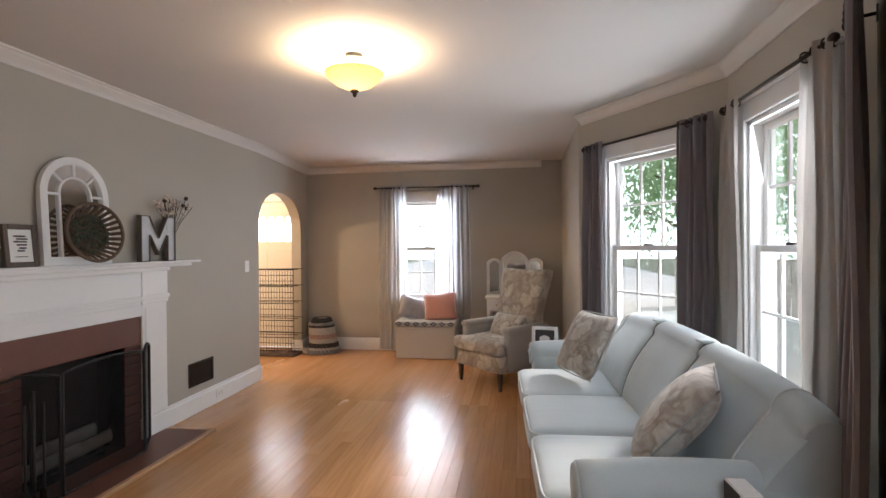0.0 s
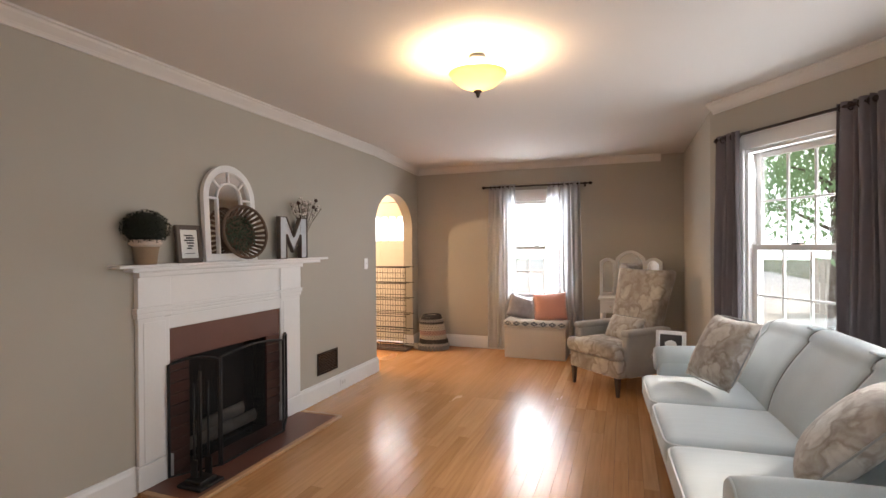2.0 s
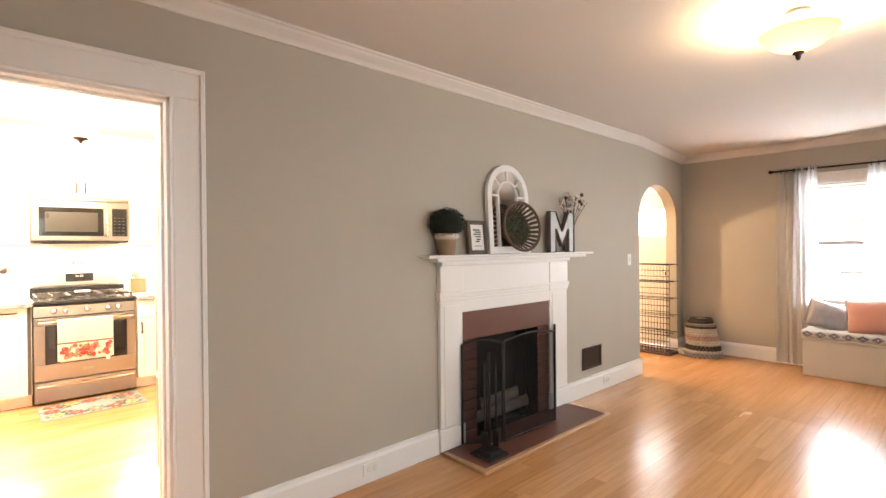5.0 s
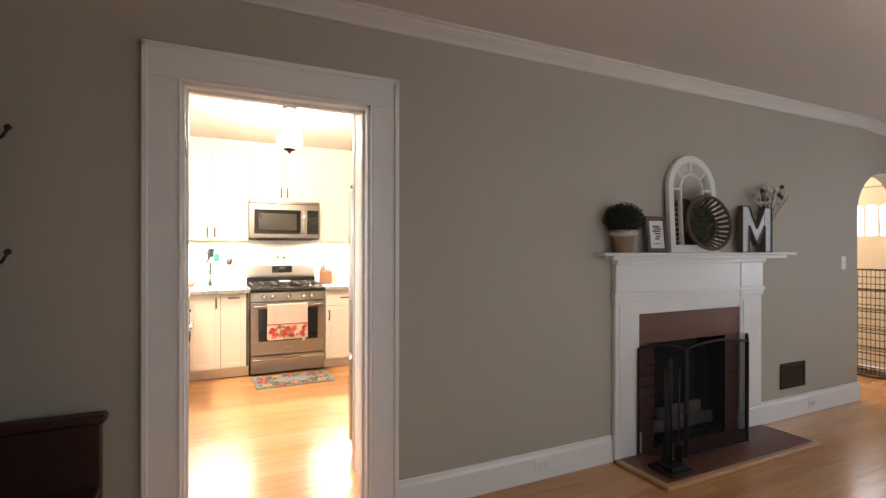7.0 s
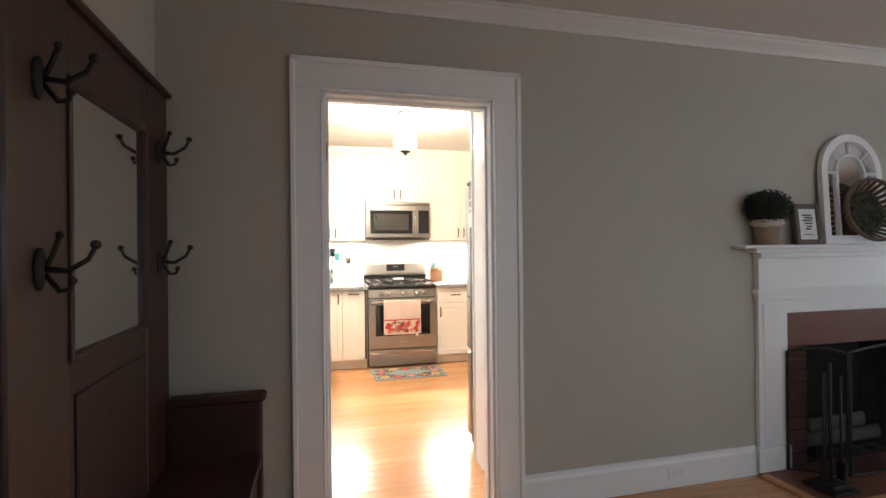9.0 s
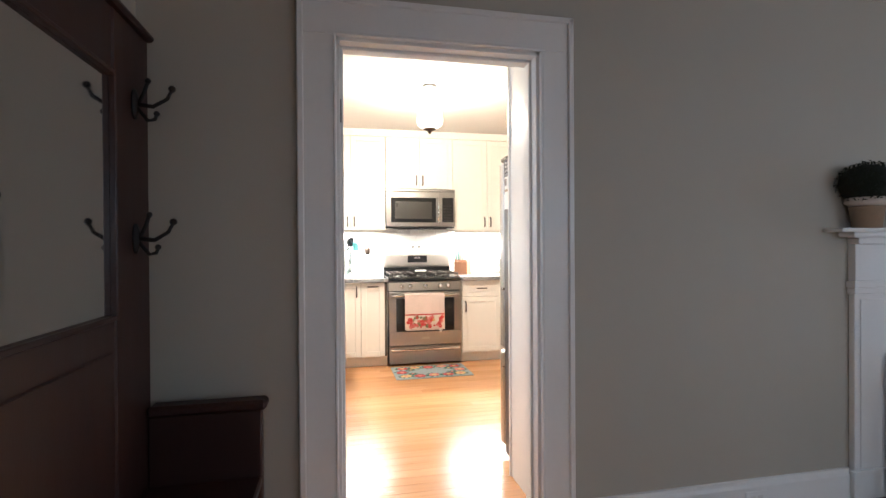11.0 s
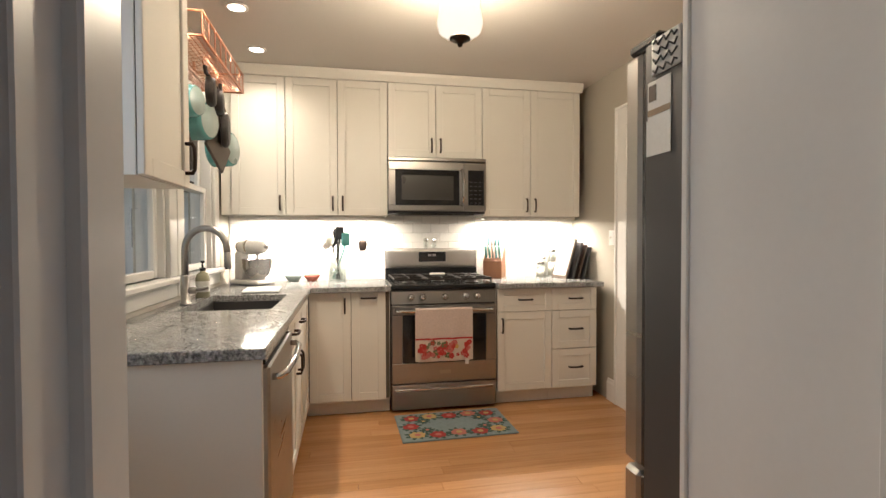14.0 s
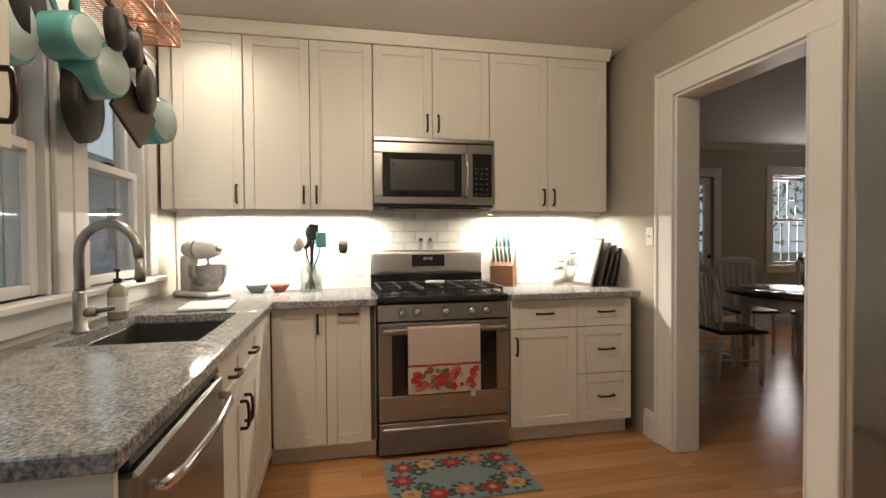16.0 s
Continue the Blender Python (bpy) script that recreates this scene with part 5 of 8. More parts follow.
bk = thing("wreath_basket", pose(-2.48, 2.675, MZ + 0.193, 0, 0, -8) @ pose(0, 0, 0, 0, 82, 0) @ Matrix.Scale(0.88, 4), "round split-wood basket filled with dried greenery on the mantel", "basket")
part("rim", Mesh().tube([(0.205 * math.cos(2 * math.pi * k / 40), 0.205 * math.sin(2 * math.pi * k / 40), 0.055) for k in range(40)], 0.012, 8, True), WICKER, bk)
part("inner_ring", Mesh().tube([(0.145 * math.cos(2 * math.pi * k / 40), 0.145 * math.sin(2 * math.pi * k / 40), -0.03) for k in range(40)], 0.010, 8, True), WICKER, bk)
part("bottom", Mesh().lathe([(0, -0.045), (0.15, -0.045), (0.152, -0.035), (0, -0.035)], 30), WICKER, bk)
for k in range(28):
    part("splint", Mesh().box(-0.055, 0.055, -0.012, 0.012, -0.003, 0.003, 0.001, m=pose(0, 0, 0, 0, 0, k * 360 / 28) @ pose(0.174, 0, 0.012, 0, -56, 0)), WICKER, bk)
lf = Mesh()
for i in range(420):
    a, r = rg_.uniform(0, 2 * math.pi), 0.145 * math.sqrt(rg_.random())
    mm = pose(r * math.cos(a), r * math.sin(a), -0.03 + rg_.uniform(0, 0.045), rg_.uniform(-60, 60), rg_.uniform(-60, 60), rg_.uniform(0, 360))
    lf.add([(-0.014, 0, 0), (0, -0.006, 0.003), (0.016, 0, 0), (0, 0.006, 0.003)], [(0, 1, 2, 3)], m=mm)
part("greenery", lf, LEAF, bk)


def letter_m():
    """A box letter of corrugated sheet with a dark rim, facing +x, feet on the mantel."""
    ob = thing("letter_sign", pose(-2.525, 3.275, MZ, 0, 0, 90), "corrugated metal letter M with a dark wooden rim on the mantel", "letter sign")
    w, h, s = 0.35, 0.335, 0.085
    out = [(-w / 2, 0), (-w / 2, h), (-w / 2 + s, h), (0, h * 0.52), (w / 2 - s, h), (w / 2, h), (w / 2, 0), (w / 2 - s, 0), (w / 2 - s, h * 0.58), (0, h * 0.14), (-w / 2 + s, h * 0.58), (-w / 2 + s, 0)]
    n = len(out)
    tri = [(0, 1, 11), (1, 10, 11), (1, 2, 10), (2, 3, 10), (3, 9, 10), (3, 4, 9), (4, 8, 9), (4, 5, 8), (5, 6, 8), (6, 7, 8)]
    face = Mesh()
    for k in range(28):
        z0, z1 = h * k / 28, h * (k + 1) / 28
        zm = (z0 + z1) / 2
        for a, b in ((-w / 2, -w / 2 + s), (w / 2 - s, w / 2)):
            face.add([(a, -0.028, z0), (b, -0.028, z0), (b, -0.034, zm), (a, -0.034, zm), (b, -0.028, z1), (a, -0.028, z1)], [(0, 1, 2, 3), (3, 2, 4, 5)], True)
        for sg in (-1, 1):
            def xs(z):
                # the slanting stroke between its two edges
                lo = (h * 0.58 - z) / (h * 0.44) if z < h * 0.58 else 0
                hi = (h - z) / (h * 0.48)
                return max(0, min(1, lo)), max(0, min(1, hi))
            e = w / 2 - s
            l0, h0 = xs(z0)
            l1, h1 = xs(z1)
            if z1 > h * 0.14:
                face.add([(sg * (e - e * l0), -0.028, z0), (sg * (e - e * h0), -0.028, z0), (sg * (e - e * h1), -0.028, z1), (sg * (e - e * l1), -0.028, z1)], [(0, 1, 2, 3)])
    part("face", face, CORRUGATED, ob)
    rim = Mesh()
    for i in range(n):
        (xa, za), (xb, zb) = out[i], out[(i + 1) % n]
        d = Vector((xb - xa, 0, zb - za))
        nn = Vector((-d.z, 0, d.x)).normalized() * 0.007
        rim.add([(xa, -0.038, za), (xb, -0.038, zb), (xb, 0, zb), (xa, 0, za), (xa - nn.x, -0.038, max(0, za - nn.z)), (xb - nn.x, -0.038, max(0, zb - nn.z)), (xb - nn.x, 0, max(0, zb - nn.z)), (xa - nn.x, 0, max(0, za - nn.z))],
                [(0, 1, 2, 3), (4, 7, 6, 5), (0, 4, 5, 1), (3, 2, 6, 7), (0, 3, 7, 4), (1, 5, 6, 2)])
    part("rim", rim, GREYWOOD, ob)
    return ob


letter_m()
cs = thing("cotton_stems", pose(-2.535, 3.46, MZ), "dried cotton stems in a small dark bottle on the mantel", "dried flowers")
part("bottle", Mesh().lathe([(0.028, 0), (0.03, 0.12), (0.014, 0.16), (0.014, 0.2), (0, 0.2)], 14), BRONZE, cs)
tw = Mesh()
bolls = []
for i in range(11):
    a = rg_.uniform(-0.85, 0.75)
    y = 0.27 * math.sin(a * 1.2)
    x = rg_.uniform(-0.02, 0.06)
    z = 0.33 + 0.17 * math.cos(a) * rg_.uniform(0.7, 1.0)
    mid = (x * 0.5, y * 0.4, 0.3)
    tw.tube([(0, 0, 0.15), mid, (x, y, z)], 0.0028, 5)
    for j in range(3):
        c = Vector((x, y, z)).lerp(Vector(mid), j * 0.3) + Vector((rg_.uniform(-0.015, 0.015), rg_.uniform(-0.02, 0.02), rg_.uniform(-0.01, 0.02)))
        bl_ = Mesh()
        bolls.append(bl_)
        for q in range(3):
            bl_.ball(tuple(c + Vector((rg_.uniform(-0.008, 0.008), rg_.uniform(-0.008, 0.008), rg_.uniform(-0.006, 0.006)))), 0.011, 7)
part("twigs", tw, TWIG, cs)
for bl_ in bolls:
    part("boll", bl_, COTTON, cs)
for y, z in ((0.155, 0.50), (0.12, 0.44), (0.16, 0.42), (-0.09, 0.46)):
    part("seed_head", Mesh().ball((0.02, y, z), 0.016, 8).tube([(0.02, y, z), (0, 0, 0.19)], 0.0022, 5), TWIG, cs)

# wall vent, outlets, switch
vt = thing("wall_vent", pose(XW, 3.858, 0.335), "dark bronze louvred wall register", "vent")
f = Mesh().box(0.001, 0.012, -0.165, -0.145, -0.10, 0.10, 0.003).box(0.001, 0.012, 0.145, 0.165, -0.10, 0.10, 0.003).box(0.001, 0.012, -0.145, 0.145, -0.10, -0.08, 0.003).box(0.001, 0.012, -0.145, 0.145, 0.08, 0.10, 0.003)
part("frame", f, BRONZE, vt)
part("backing", Mesh().box(0.001, 0.003, -0.145, 0.145, -0.08, 0.08, 0), BLACK, vt)
for i in range(11):
    part("slat", Mesh().box(0.003, 0.011, -0.145, 0.145, -0.0012, 0.0012, 0, m=pose(0, 0, -0.07 + i * 0.014, 0, 25, 0)), BRONZE, vt)


def plate(name, m, label, holes):
    ob = thing(name, m, label, name.split("_")[-1])
    part("cover_plate", Mesh().box(-0.035, 0.035, -0.006, 0, -0.057, 0.057, 0.002), TRIM, ob)
    if holes:
        for z in (-0.02, 0.02):
            part("socket", Mesh().box(-0.017, 0.017, -0.0085, -0.006, z - 0.014, z + 0.014, 0.003), PORCELAIN, ob)
    else:
        part("toggle", Mesh().box(-0.005, 0.005, -0.016, -0.006, -0.004, 0.012, 0.002), PORCELAIN, ob)
    return ob


plate("power_outlet", pose(XW + 0.018, 1.40, 0.085, 0, 90, 90), "white power outlet set in the baseboard", True)
plate("power_outlet", pose(XW + 0.018, 4.10, 0.085, 0, 90, 90), "white power outlet set in the baseboard", True)
plate("light_switch", pose(XW, 4.60, 1.22, 0, 0, 90), "white light switch beside the arch", False)

# ---- hall tree ----
ht = thing("hall_tree", pose(-1.964, -1.128, 0), "dark mahogany hall tree with bench, mirror and iron coat hooks", "hall tree")
m = Mesh()
for x0, x1 in ((-0.534, -0.275), (0.275, 0.534)):
    m.box(x0, x1, 0, 0.062, 0.003, 1.93, 0.006)
m.box(-0.275, 0.275, 0, 0.058, 1.74, 1.93, 0.005).box(-0.275, 0.275, 0, 0.058, 0.40, 1.04, 0.005)
m.box(-0.545, 0.545, 0, 0.08, 1.93, 1.955, 0.008)
part("back_frame", m, MAHOGANY, ht)
m = Mesh().box(-0.285, -0.268, 0.05, 0.07, 1.035, 1.745, 0.003).box(0.268, 0.285, 0.05, 0.07, 1.035, 1.745, 0.003).box(-0.268, 0.268, 0.05, 0.07, 1.035, 1.05, 0.003).box(-0.268, 0.268, 0.05, 0.07, 1.73, 1.745, 0.003)
part("mirror_moulding", m, MAHOGANY, ht)
part("mirror", Mesh().box(-0.269, 0.269, 0.03, 0.052, 1.049, 1.731, 0), MIRROR, ht)
part("panel", Mesh().box(-0.25, 0.25, 0.057, 0.066, 0.50, 0.95, 0.004), MAHOGANY, ht)
part("seat", Mesh().box(-0.50, 0.50, 0.063, 0.42, 0.42, 0.45, 0.006), MAHOGANY, ht)
part("seat_box", Mesh().box(-0.49, 0.49, 0.063, 0.40, 0.06, 0.42, 0.004), MAHOGANY, ht)
for sg in (-1, 1):
    a = Mesh().box(sg * 0.50, sg * 0.54, 0.063, 0.42, 0.003, 0.68, 0.005).box(sg * 0.485, sg * 0.556, 0.063, 0.437, 0.68, 0.715, 0.010)
    part("arm", a, MAHOGANY, ht)
for sg in (-1, 1):
    for z in (1.27, 1.69):
        x = sg * 0.415
        k = Mesh().lathe([(0, 0), (0.03, 0), (0.03, 0.006), (0.012, 0.014), (0, 0.014)], 14, pose(x, 0.062, z, -90), sx=0.8, sy=1.6)
        k.tube([(x, 0.072, z), (x, 0.117, z - 0.005), (x, 0.157, z + 0.02), (x, 0.172, z + 0.05)], 0.0065, 8, taper=[1.2, 1, 0.9, 0.8])
        k.ball((x, 0.172, z + 0.053), 0.011, 10)
        k.tube([(x, 0.072, z - 0.01), (x, 0.102, z - 0.05), (x, 0.122, z - 0.045), (x, 0.127, z - 0.03)], 0.006, 8)
        k.ball((x, 0.127, z - 0.027), 0.009, 10)
        k.tube([(x, 0.077, z + 0.005), (x, 0.092, z + 0.04), (x, 0.102, z + 0.07)], 0.006, 8)
        k.ball((x, 0.103, z + 0.075), 0.009, 10)
        part("coat_hook", k, IRON, ht, "black iron double coat hook")

# ---- foyer seen through the arch ----
fd = thing("front_door", pose(-3.30, YN, 0), "white panelled front door with small arched lights", "door", kind="structure")
DOORP = material("door_paint", (0.78, 0.76, 0.70), 0.4, vary=0.03)
m = Mesh().box(-0.405, 0.405, 0.02, 0.065, 0.01, 1.49, 0.003).box(-0.405, -0.335, 0.02, 0.065, 1.49, 2.045, 0.003).box(0.335, 0.405, 0.02, 0.065, 1.49, 2.045, 0.003).box(-0.335, 0.335, 0.02, 0.065, 1.85, 2.045, 0.003)
for i in range(6):
    x = -0.335 + i * 0.134
    m.box(x - 0.011, x + 0.011, 0.02, 0.065, 1.49, 1.85, 0.003)
    if i < 5:
        c = x + 0.067
        for k in range(8):
            a0, a1 = math.pi * k / 8, math.pi * (k + 1) / 8
            p0, p1 = (c - 0.057 * math.cos(a0), 1.79 + 0.058 * math.sin(a0)), (c - 0.057 * math.cos(a1), 1.79 + 0.058 * math.sin(a1))
            m.add([(p0[0], y, p0[1]) for y in (0.02, 0.06)] + [(p1[0], y, p1[1]) for y in (0.02, 0.06)] + [(p1[0], y, 1.855) for y in (0.02, 0.06)] + [(p0[0], y, 1.855) for y in (0.02, 0.06)],
                  [(0, 2, 4, 6), (1, 7, 5, 3), (0, 1, 3, 2), (2, 3, 5, 4), (4, 5, 7, 6), (6, 7, 1, 0)])
part("leaf", m, DOORP, fd)
for i in range(5):
    x = -0.335 + i * 0.134
    p = part("pane", Mesh().box(x + 0.011, x + 0.123, 0.04, 0.045, 1.49, 1.85, 0), GLASS, fd)
    p.visible_shadow = False
for x in (-0.2, 0.2):
    part("panel", Mesh().box(x - 0.14, x + 0.14, 0.012, 0.021, 1.00, 1.36, 0.006), DOORP, fd)
    part("panel", Mesh().box(x - 0.14, x + 0.14, 0.012, 0.021, 0.20, 0.90, 0.006), DOORP, fd)
part("door_knob", Mesh().ball((0.35, -0.02, 0.98), 0.028, 14), BRONZE, fd)
part("casing", Mesh().box(-0.51, -0.41, -0.02, 0.0, 0.003, 2.05, 0.004).box(-0.51, 0.42, -0.02, 0.0, 2.05, 2.15, 0.004), TRIM, fd)
cg = thing("wire_crate", pose(-3.10, 6.15, 0), "folded black wire pet crate standing in the foyer", "crate")
for i in range(22):
    x = -0.40 + i * 0.038
    part("wire", Mesh().rod((x, -0.26, 0.02), (x, -0.26, 1.12), 0.0032, 5), IRON, cg)
for j in range(16):
    z = 0.03 + j * 0.0727
    part("wire", Mesh().rod((-0.40, -0.26, z), (0.40, -0.26, z), 0.0055 if j % 3 == 0 else 0.0042, 5), IRON, cg)
for y in (-0.14, 0.0):
    for j in range(0, 11, 2):
        part("wire", Mesh().rod((-0.40, y, 0.05 + j * 0.107), (0.40, y, 0.05 + j * 0.107), 0.0045, 5), IRON, cg)
part("tray", Mesh().box(-0.41, 0.41, -0.28, 0.015, 0.003, 0.028, 0.006), material("brown_tray", (0.09, 0.05, 0.035), 0.6), cg)
fl = thing("foyer_lamp", pose(-4.42, 5.17, ZC), "small flush ceiling lamp in the foyer, switched on", "ceiling lamp")
part("canopy", Mesh().lathe([(0, -0.001), (0.06, -0.001), (0.06, -0.02), (0, -0.025)], 20), BRONZE, fl)
part("stem", Mesh().rod((0, 0, -0.02), (0, 0, -0.14), 0.006), BRONZE, fl)

# ---- kitchen ----


def bar_handle(mesh, a, b, out, r=0.0068):
    """A bowed pull between two feet, standing off by the vector out."""
    a, b, out = Vector(a), Vector(b), Vector(out)
    mesh.tube([a, a + out * 0.8, a.lerp(b, 0.12) + out, a.lerp(b, 0.5) + out * 1.08, a.lerp(b, 0.88) + out, b + out * 0.8, b], r, 7)


def shaker(parent, x0, x1, z0, z1, handle, name="door"):
    """A framed front in local xz facing -y; handle: (x, z, vertical)."""
    g, st = 0.0018, 0.055
    x0, x1, z0, z1 = x0 + g, x1 - g, z0 + g, z1 - g
    m = Mesh()
    s = min(st, (x1 - x0) * 0.28, (z1 - z0) * 0.28)
    m.box(x0, x0 + s, -0.02, 0, z0, z1, 0.0025).box(x1 - s, x1, -0.02, 0, z0, z1, 0.0025)
    m.box(x0 + s, x1 - s, -0.02, 0, z0, z0 + s, 0.0025).box(x0 + s, x1 - s, -0.02, 0, z1 - s, z1, 0.0025)
    m.box(x0 + s - 0.001, x1 - s + 0.001, -0.011, -0.001, z0 + s - 0.001, z1 - s + 0.001, 0)
    d = part(name, m, CABINET, parent)
    if handle:
        hx, hz, vert = handle
        k = Mesh()
        if vert:
            bar_handle(k, (hx, -0.02, hz - 0.05), (hx, -0.02, hz + 0.05), (0, -0.028, 0))
        else:
            bar_handle(k, (hx - 0.05, -0.02, hz), (hx + 0.05, -0.02, hz), (0, -0.028, 0))
        part("handle", k, BRONZE, d, "dark bronze bar handle")
    return d


def cabinet(name, m, width, z0, z1, depth, fronts, label, group, toe=0.0, top=None):
    """Carcass with fronts; local x along the run, front at y = 0, depth towards +y. fronts: (x0, x1, z0, z1, handle, part name)."""
    ob = thing(name, m, label, "cabinet", group)
    b = Mesh().box(0.0005, width - 0.0005, 0.002, depth, z0 + toe, top or z1, 0.001)
    if toe:
        b.box(0.0005, width - 0.0005, 0.06, depth, 0.003, toe, 0)
    part("body", b, CABINET, ob)
    # thin dark sheet behind the fronts paints in the shade of their gaps
    part("gap_shade_sheet", Mesh().box(0.004, width - 0.004, 0.0005, 0.0019, z0 + toe + 0.004, z1 - 0.004, 0), SEAM, ob)
    for f in fronts:
        shaker(ob, *f)
    return ob


XU = -5.992 + 0.0      # face of the wall cabinets
ZU0, ZU1 = 1.418, 2.427
KB = pose(XU - 0.02, 0, 0, 0, 0, 90)   # local x runs along +y, front faces +x


def at_back(y, x=XU - 0.02):
    return pose(x, y, 0, 0, 0, 90)


G1, G2 = "wall cabinets", "base cabinets"
UD = abs(XK - (XU - 0.02)) - 0.004
cabinet("wall_cabinet", at_back(-1.065), 0.373, ZU0, ZU1, UD, [(0, 0.373, ZU0, ZU1, (0.335, ZU0 + 0.09, True))], "tall white shaker wall cabinet with one door", G1)
cabinet("wall_cabinet", at_back(-0.69), 0.742, ZU0, ZU1, UD, [(0, 0.371, ZU0, ZU1, (0.335, ZU0 + 0.09, True)), (0.371, 0.742, ZU0, ZU1, (0.407, ZU0 + 0.09, True))], "tall white shaker wall cabinet with two doors", G1)
cabinet("wall_cabinet", at_back(0.054), 0.74, 1.868, ZU1, UD, [(0, 0.37, 1.868, ZU1, (0.335, 1.96, True)), (0.37, 0.74, 1.868, ZU1, (0.405, 1.96, True))], "short white shaker cabinet above the microwave", G1)
cabinet("wall_cabinet", at_back(0.796), 0.826, ZU0, ZU1, UD, [(0, 0.40, ZU0, ZU1, (0.365, ZU0 + 0.09, True)), (0.40, 0.826, ZU0, ZU1, (0.435, ZU0 + 0.09, True))], "tall white shaker wall cabinet with two doors", G1)
part("filler", Mesh().box(XK + 0.003, XU - 0.022, -1.138, -1.066, ZU0, ZU1, 0.002), CABINET).parent = None
tagged(bpy.data.objects["filler"], "white filler strip beside the wall cabinets", "filler", kind="structure")
for y0, y1 in ((-1.06, 0.03), (0.83, 1.60)):
    s = thing("under_cabinet_light", pose(XK + 0.16, (y0 + y1) / 2, 1.416), "slim lit strip light under the wall cabinet", "light")
    part("light_rail", Mesh().box(0.118, 0.136, (y0 - y1) / 2, (y1 - y0) / 2, -0.026, 0.001, 0.003), CABINET, s)
    part("housing", Mesh().box(-0.025, 0.025, (y0 - y1) / 2, (y1 - y0) / 2, -0.011, -0.001, 0.002), TRIM, s)
    part("diffuser", Mesh().box(-0.018, 0.018, (y0 - y1) / 2 + 0.01, (y1 - y0) / 2 - 0.01, -0.014, -0.011, 0), STRIP, s)

XB_ = -5.703
BD = abs(XK - (XB_ - 0.02)) - 0.004
ZB0, ZB1 = 0.112, 0.872
cabinet("base_cabinet", at_back(-0.535, XB_ - 0.02), 0.575, 0, 0.876, BD, [(0.02, 0.304, ZB0, ZB1, (0.262, ZB1 - 0.09, True)), (0.304, 0.545, ZB0, ZB1, (0.425, ZB1 - 0.04, False))], "white shaker base cabinet with two narrow doors", G2, 0.11)
cabinet("base_cabinet", at_back(0.822, XB_ - 0.02), 0.432, 0, 0.876, BD, [(0.006, 0.432, 0.70, ZB1, (0.22, 0.79, False), "drawer"), (0.006, 0.432, ZB0, 0.70, (0.04, 0.60, True))], "white shaker base cabinet with a drawer and a door", G2, 0.11)
cabinet("base_cabinet", at_back(1.254, XB_ - 0.02), 0.376, 0, 0.876, BD, [(0, 0.366, 0.70, ZB1, (0.19, 0.79, False), "drawer"), (0, 0.366, 0.408, 0.70, (0.19, 0.56, False), "drawer"), (0, 0.366, ZB0, 0.408, (0.19, 0.27, False), "drawer")], "white shaker base cabinet with three drawers", G2, 0.11)
# sink run, fronts face +y
YS = -0.535


def at_sink(x):
    return pose(x, YS, 0, 0, 0, 180)


cabinet("base_cabinet", at_sink(-4.545), 0.36, 0, 0.876, 0.60, [(0, 0.36, 0.70, ZB1, (0.18, 0.79, False), "drawer"), (0, 0.36, ZB0, 0.70, (0.32, 0.60, True))], "white shaker base cabinet under the sink", G2, 0.11, 0.65)
cabinet("base_cabinet", at_sink(-4.906), 0.36, 0, 0.876, 0.60, [(0, 0.36, 0.70, ZB1, (0.18, 0.79, False), "drawer"), (0, 0.36, ZB0, 0.70, (0.04, 0.60, True))], "white shaker base cabinet under the sink", G2, 0.11, 0.65)
cabinet("base_cabinet", at_sink(-5.267), 0.44, 0, 0.876, 0.60, [(0, 0.40, ZB0, ZB1, None)], "white shaker corner base cabinet", G2, 0.11, 0.65)
e = part("end_panel", Mesh().box(-3.865, -3.845, -1.155, YS + 0.02, 0.003, 0.876, 0.002), CABINET)
tagged(e, "plain white end panel closing the counter run", "panel")

# near wall cabinet
cabinet("wall_cabinet", pose(-3.72, -0.81, 0, 0, 0, 180), 0.39, 1.42, 2.427, 0.345, [(0, 0.39, 1.42, 2.427, (0.345, 1.52, True))], "white shaker wall cabinet beside the sink window", G1)

# dishwasher
dw = thing("dishwasher", pose(-3.868, YS, 0, 0, 0, 180), "stainless steel dishwasher with a curved bar handle", "dishwasher")
part("body", Mesh().box(0.002, 0.672, 0.01, 0.58, 0.10, 0.872, 0.002), GRAPHITE, dw)
part("door_panel", Mesh().box(0.03, 0.668, -0.035, 0.009, 0.11, 0.838, 0.008), STEEL, dw)
part("control_strip", Mesh().box(0.03, 0.668, -0.022, 0.009, 0.842, 0.870, 0.004), BLACK, dw)
k = Mesh()
k.tube([(0.08, -0.035, 0.79), (0.085, -0.06, 0.79), (0.14, -0.076, 0.79), (0.35, -0.086, 0.79), (0.56, -0.076, 0.79), (0.615, -0.06, 0.79), (0.62, -0.035, 0.79)], 0.0115, 12)
part("handle", k, CHROME, dw)
part("toe_plate", Mesh().box(0.03, 0.668, 0.05, 0.06, 0.003, 0.10, 0), BLACK, dw)

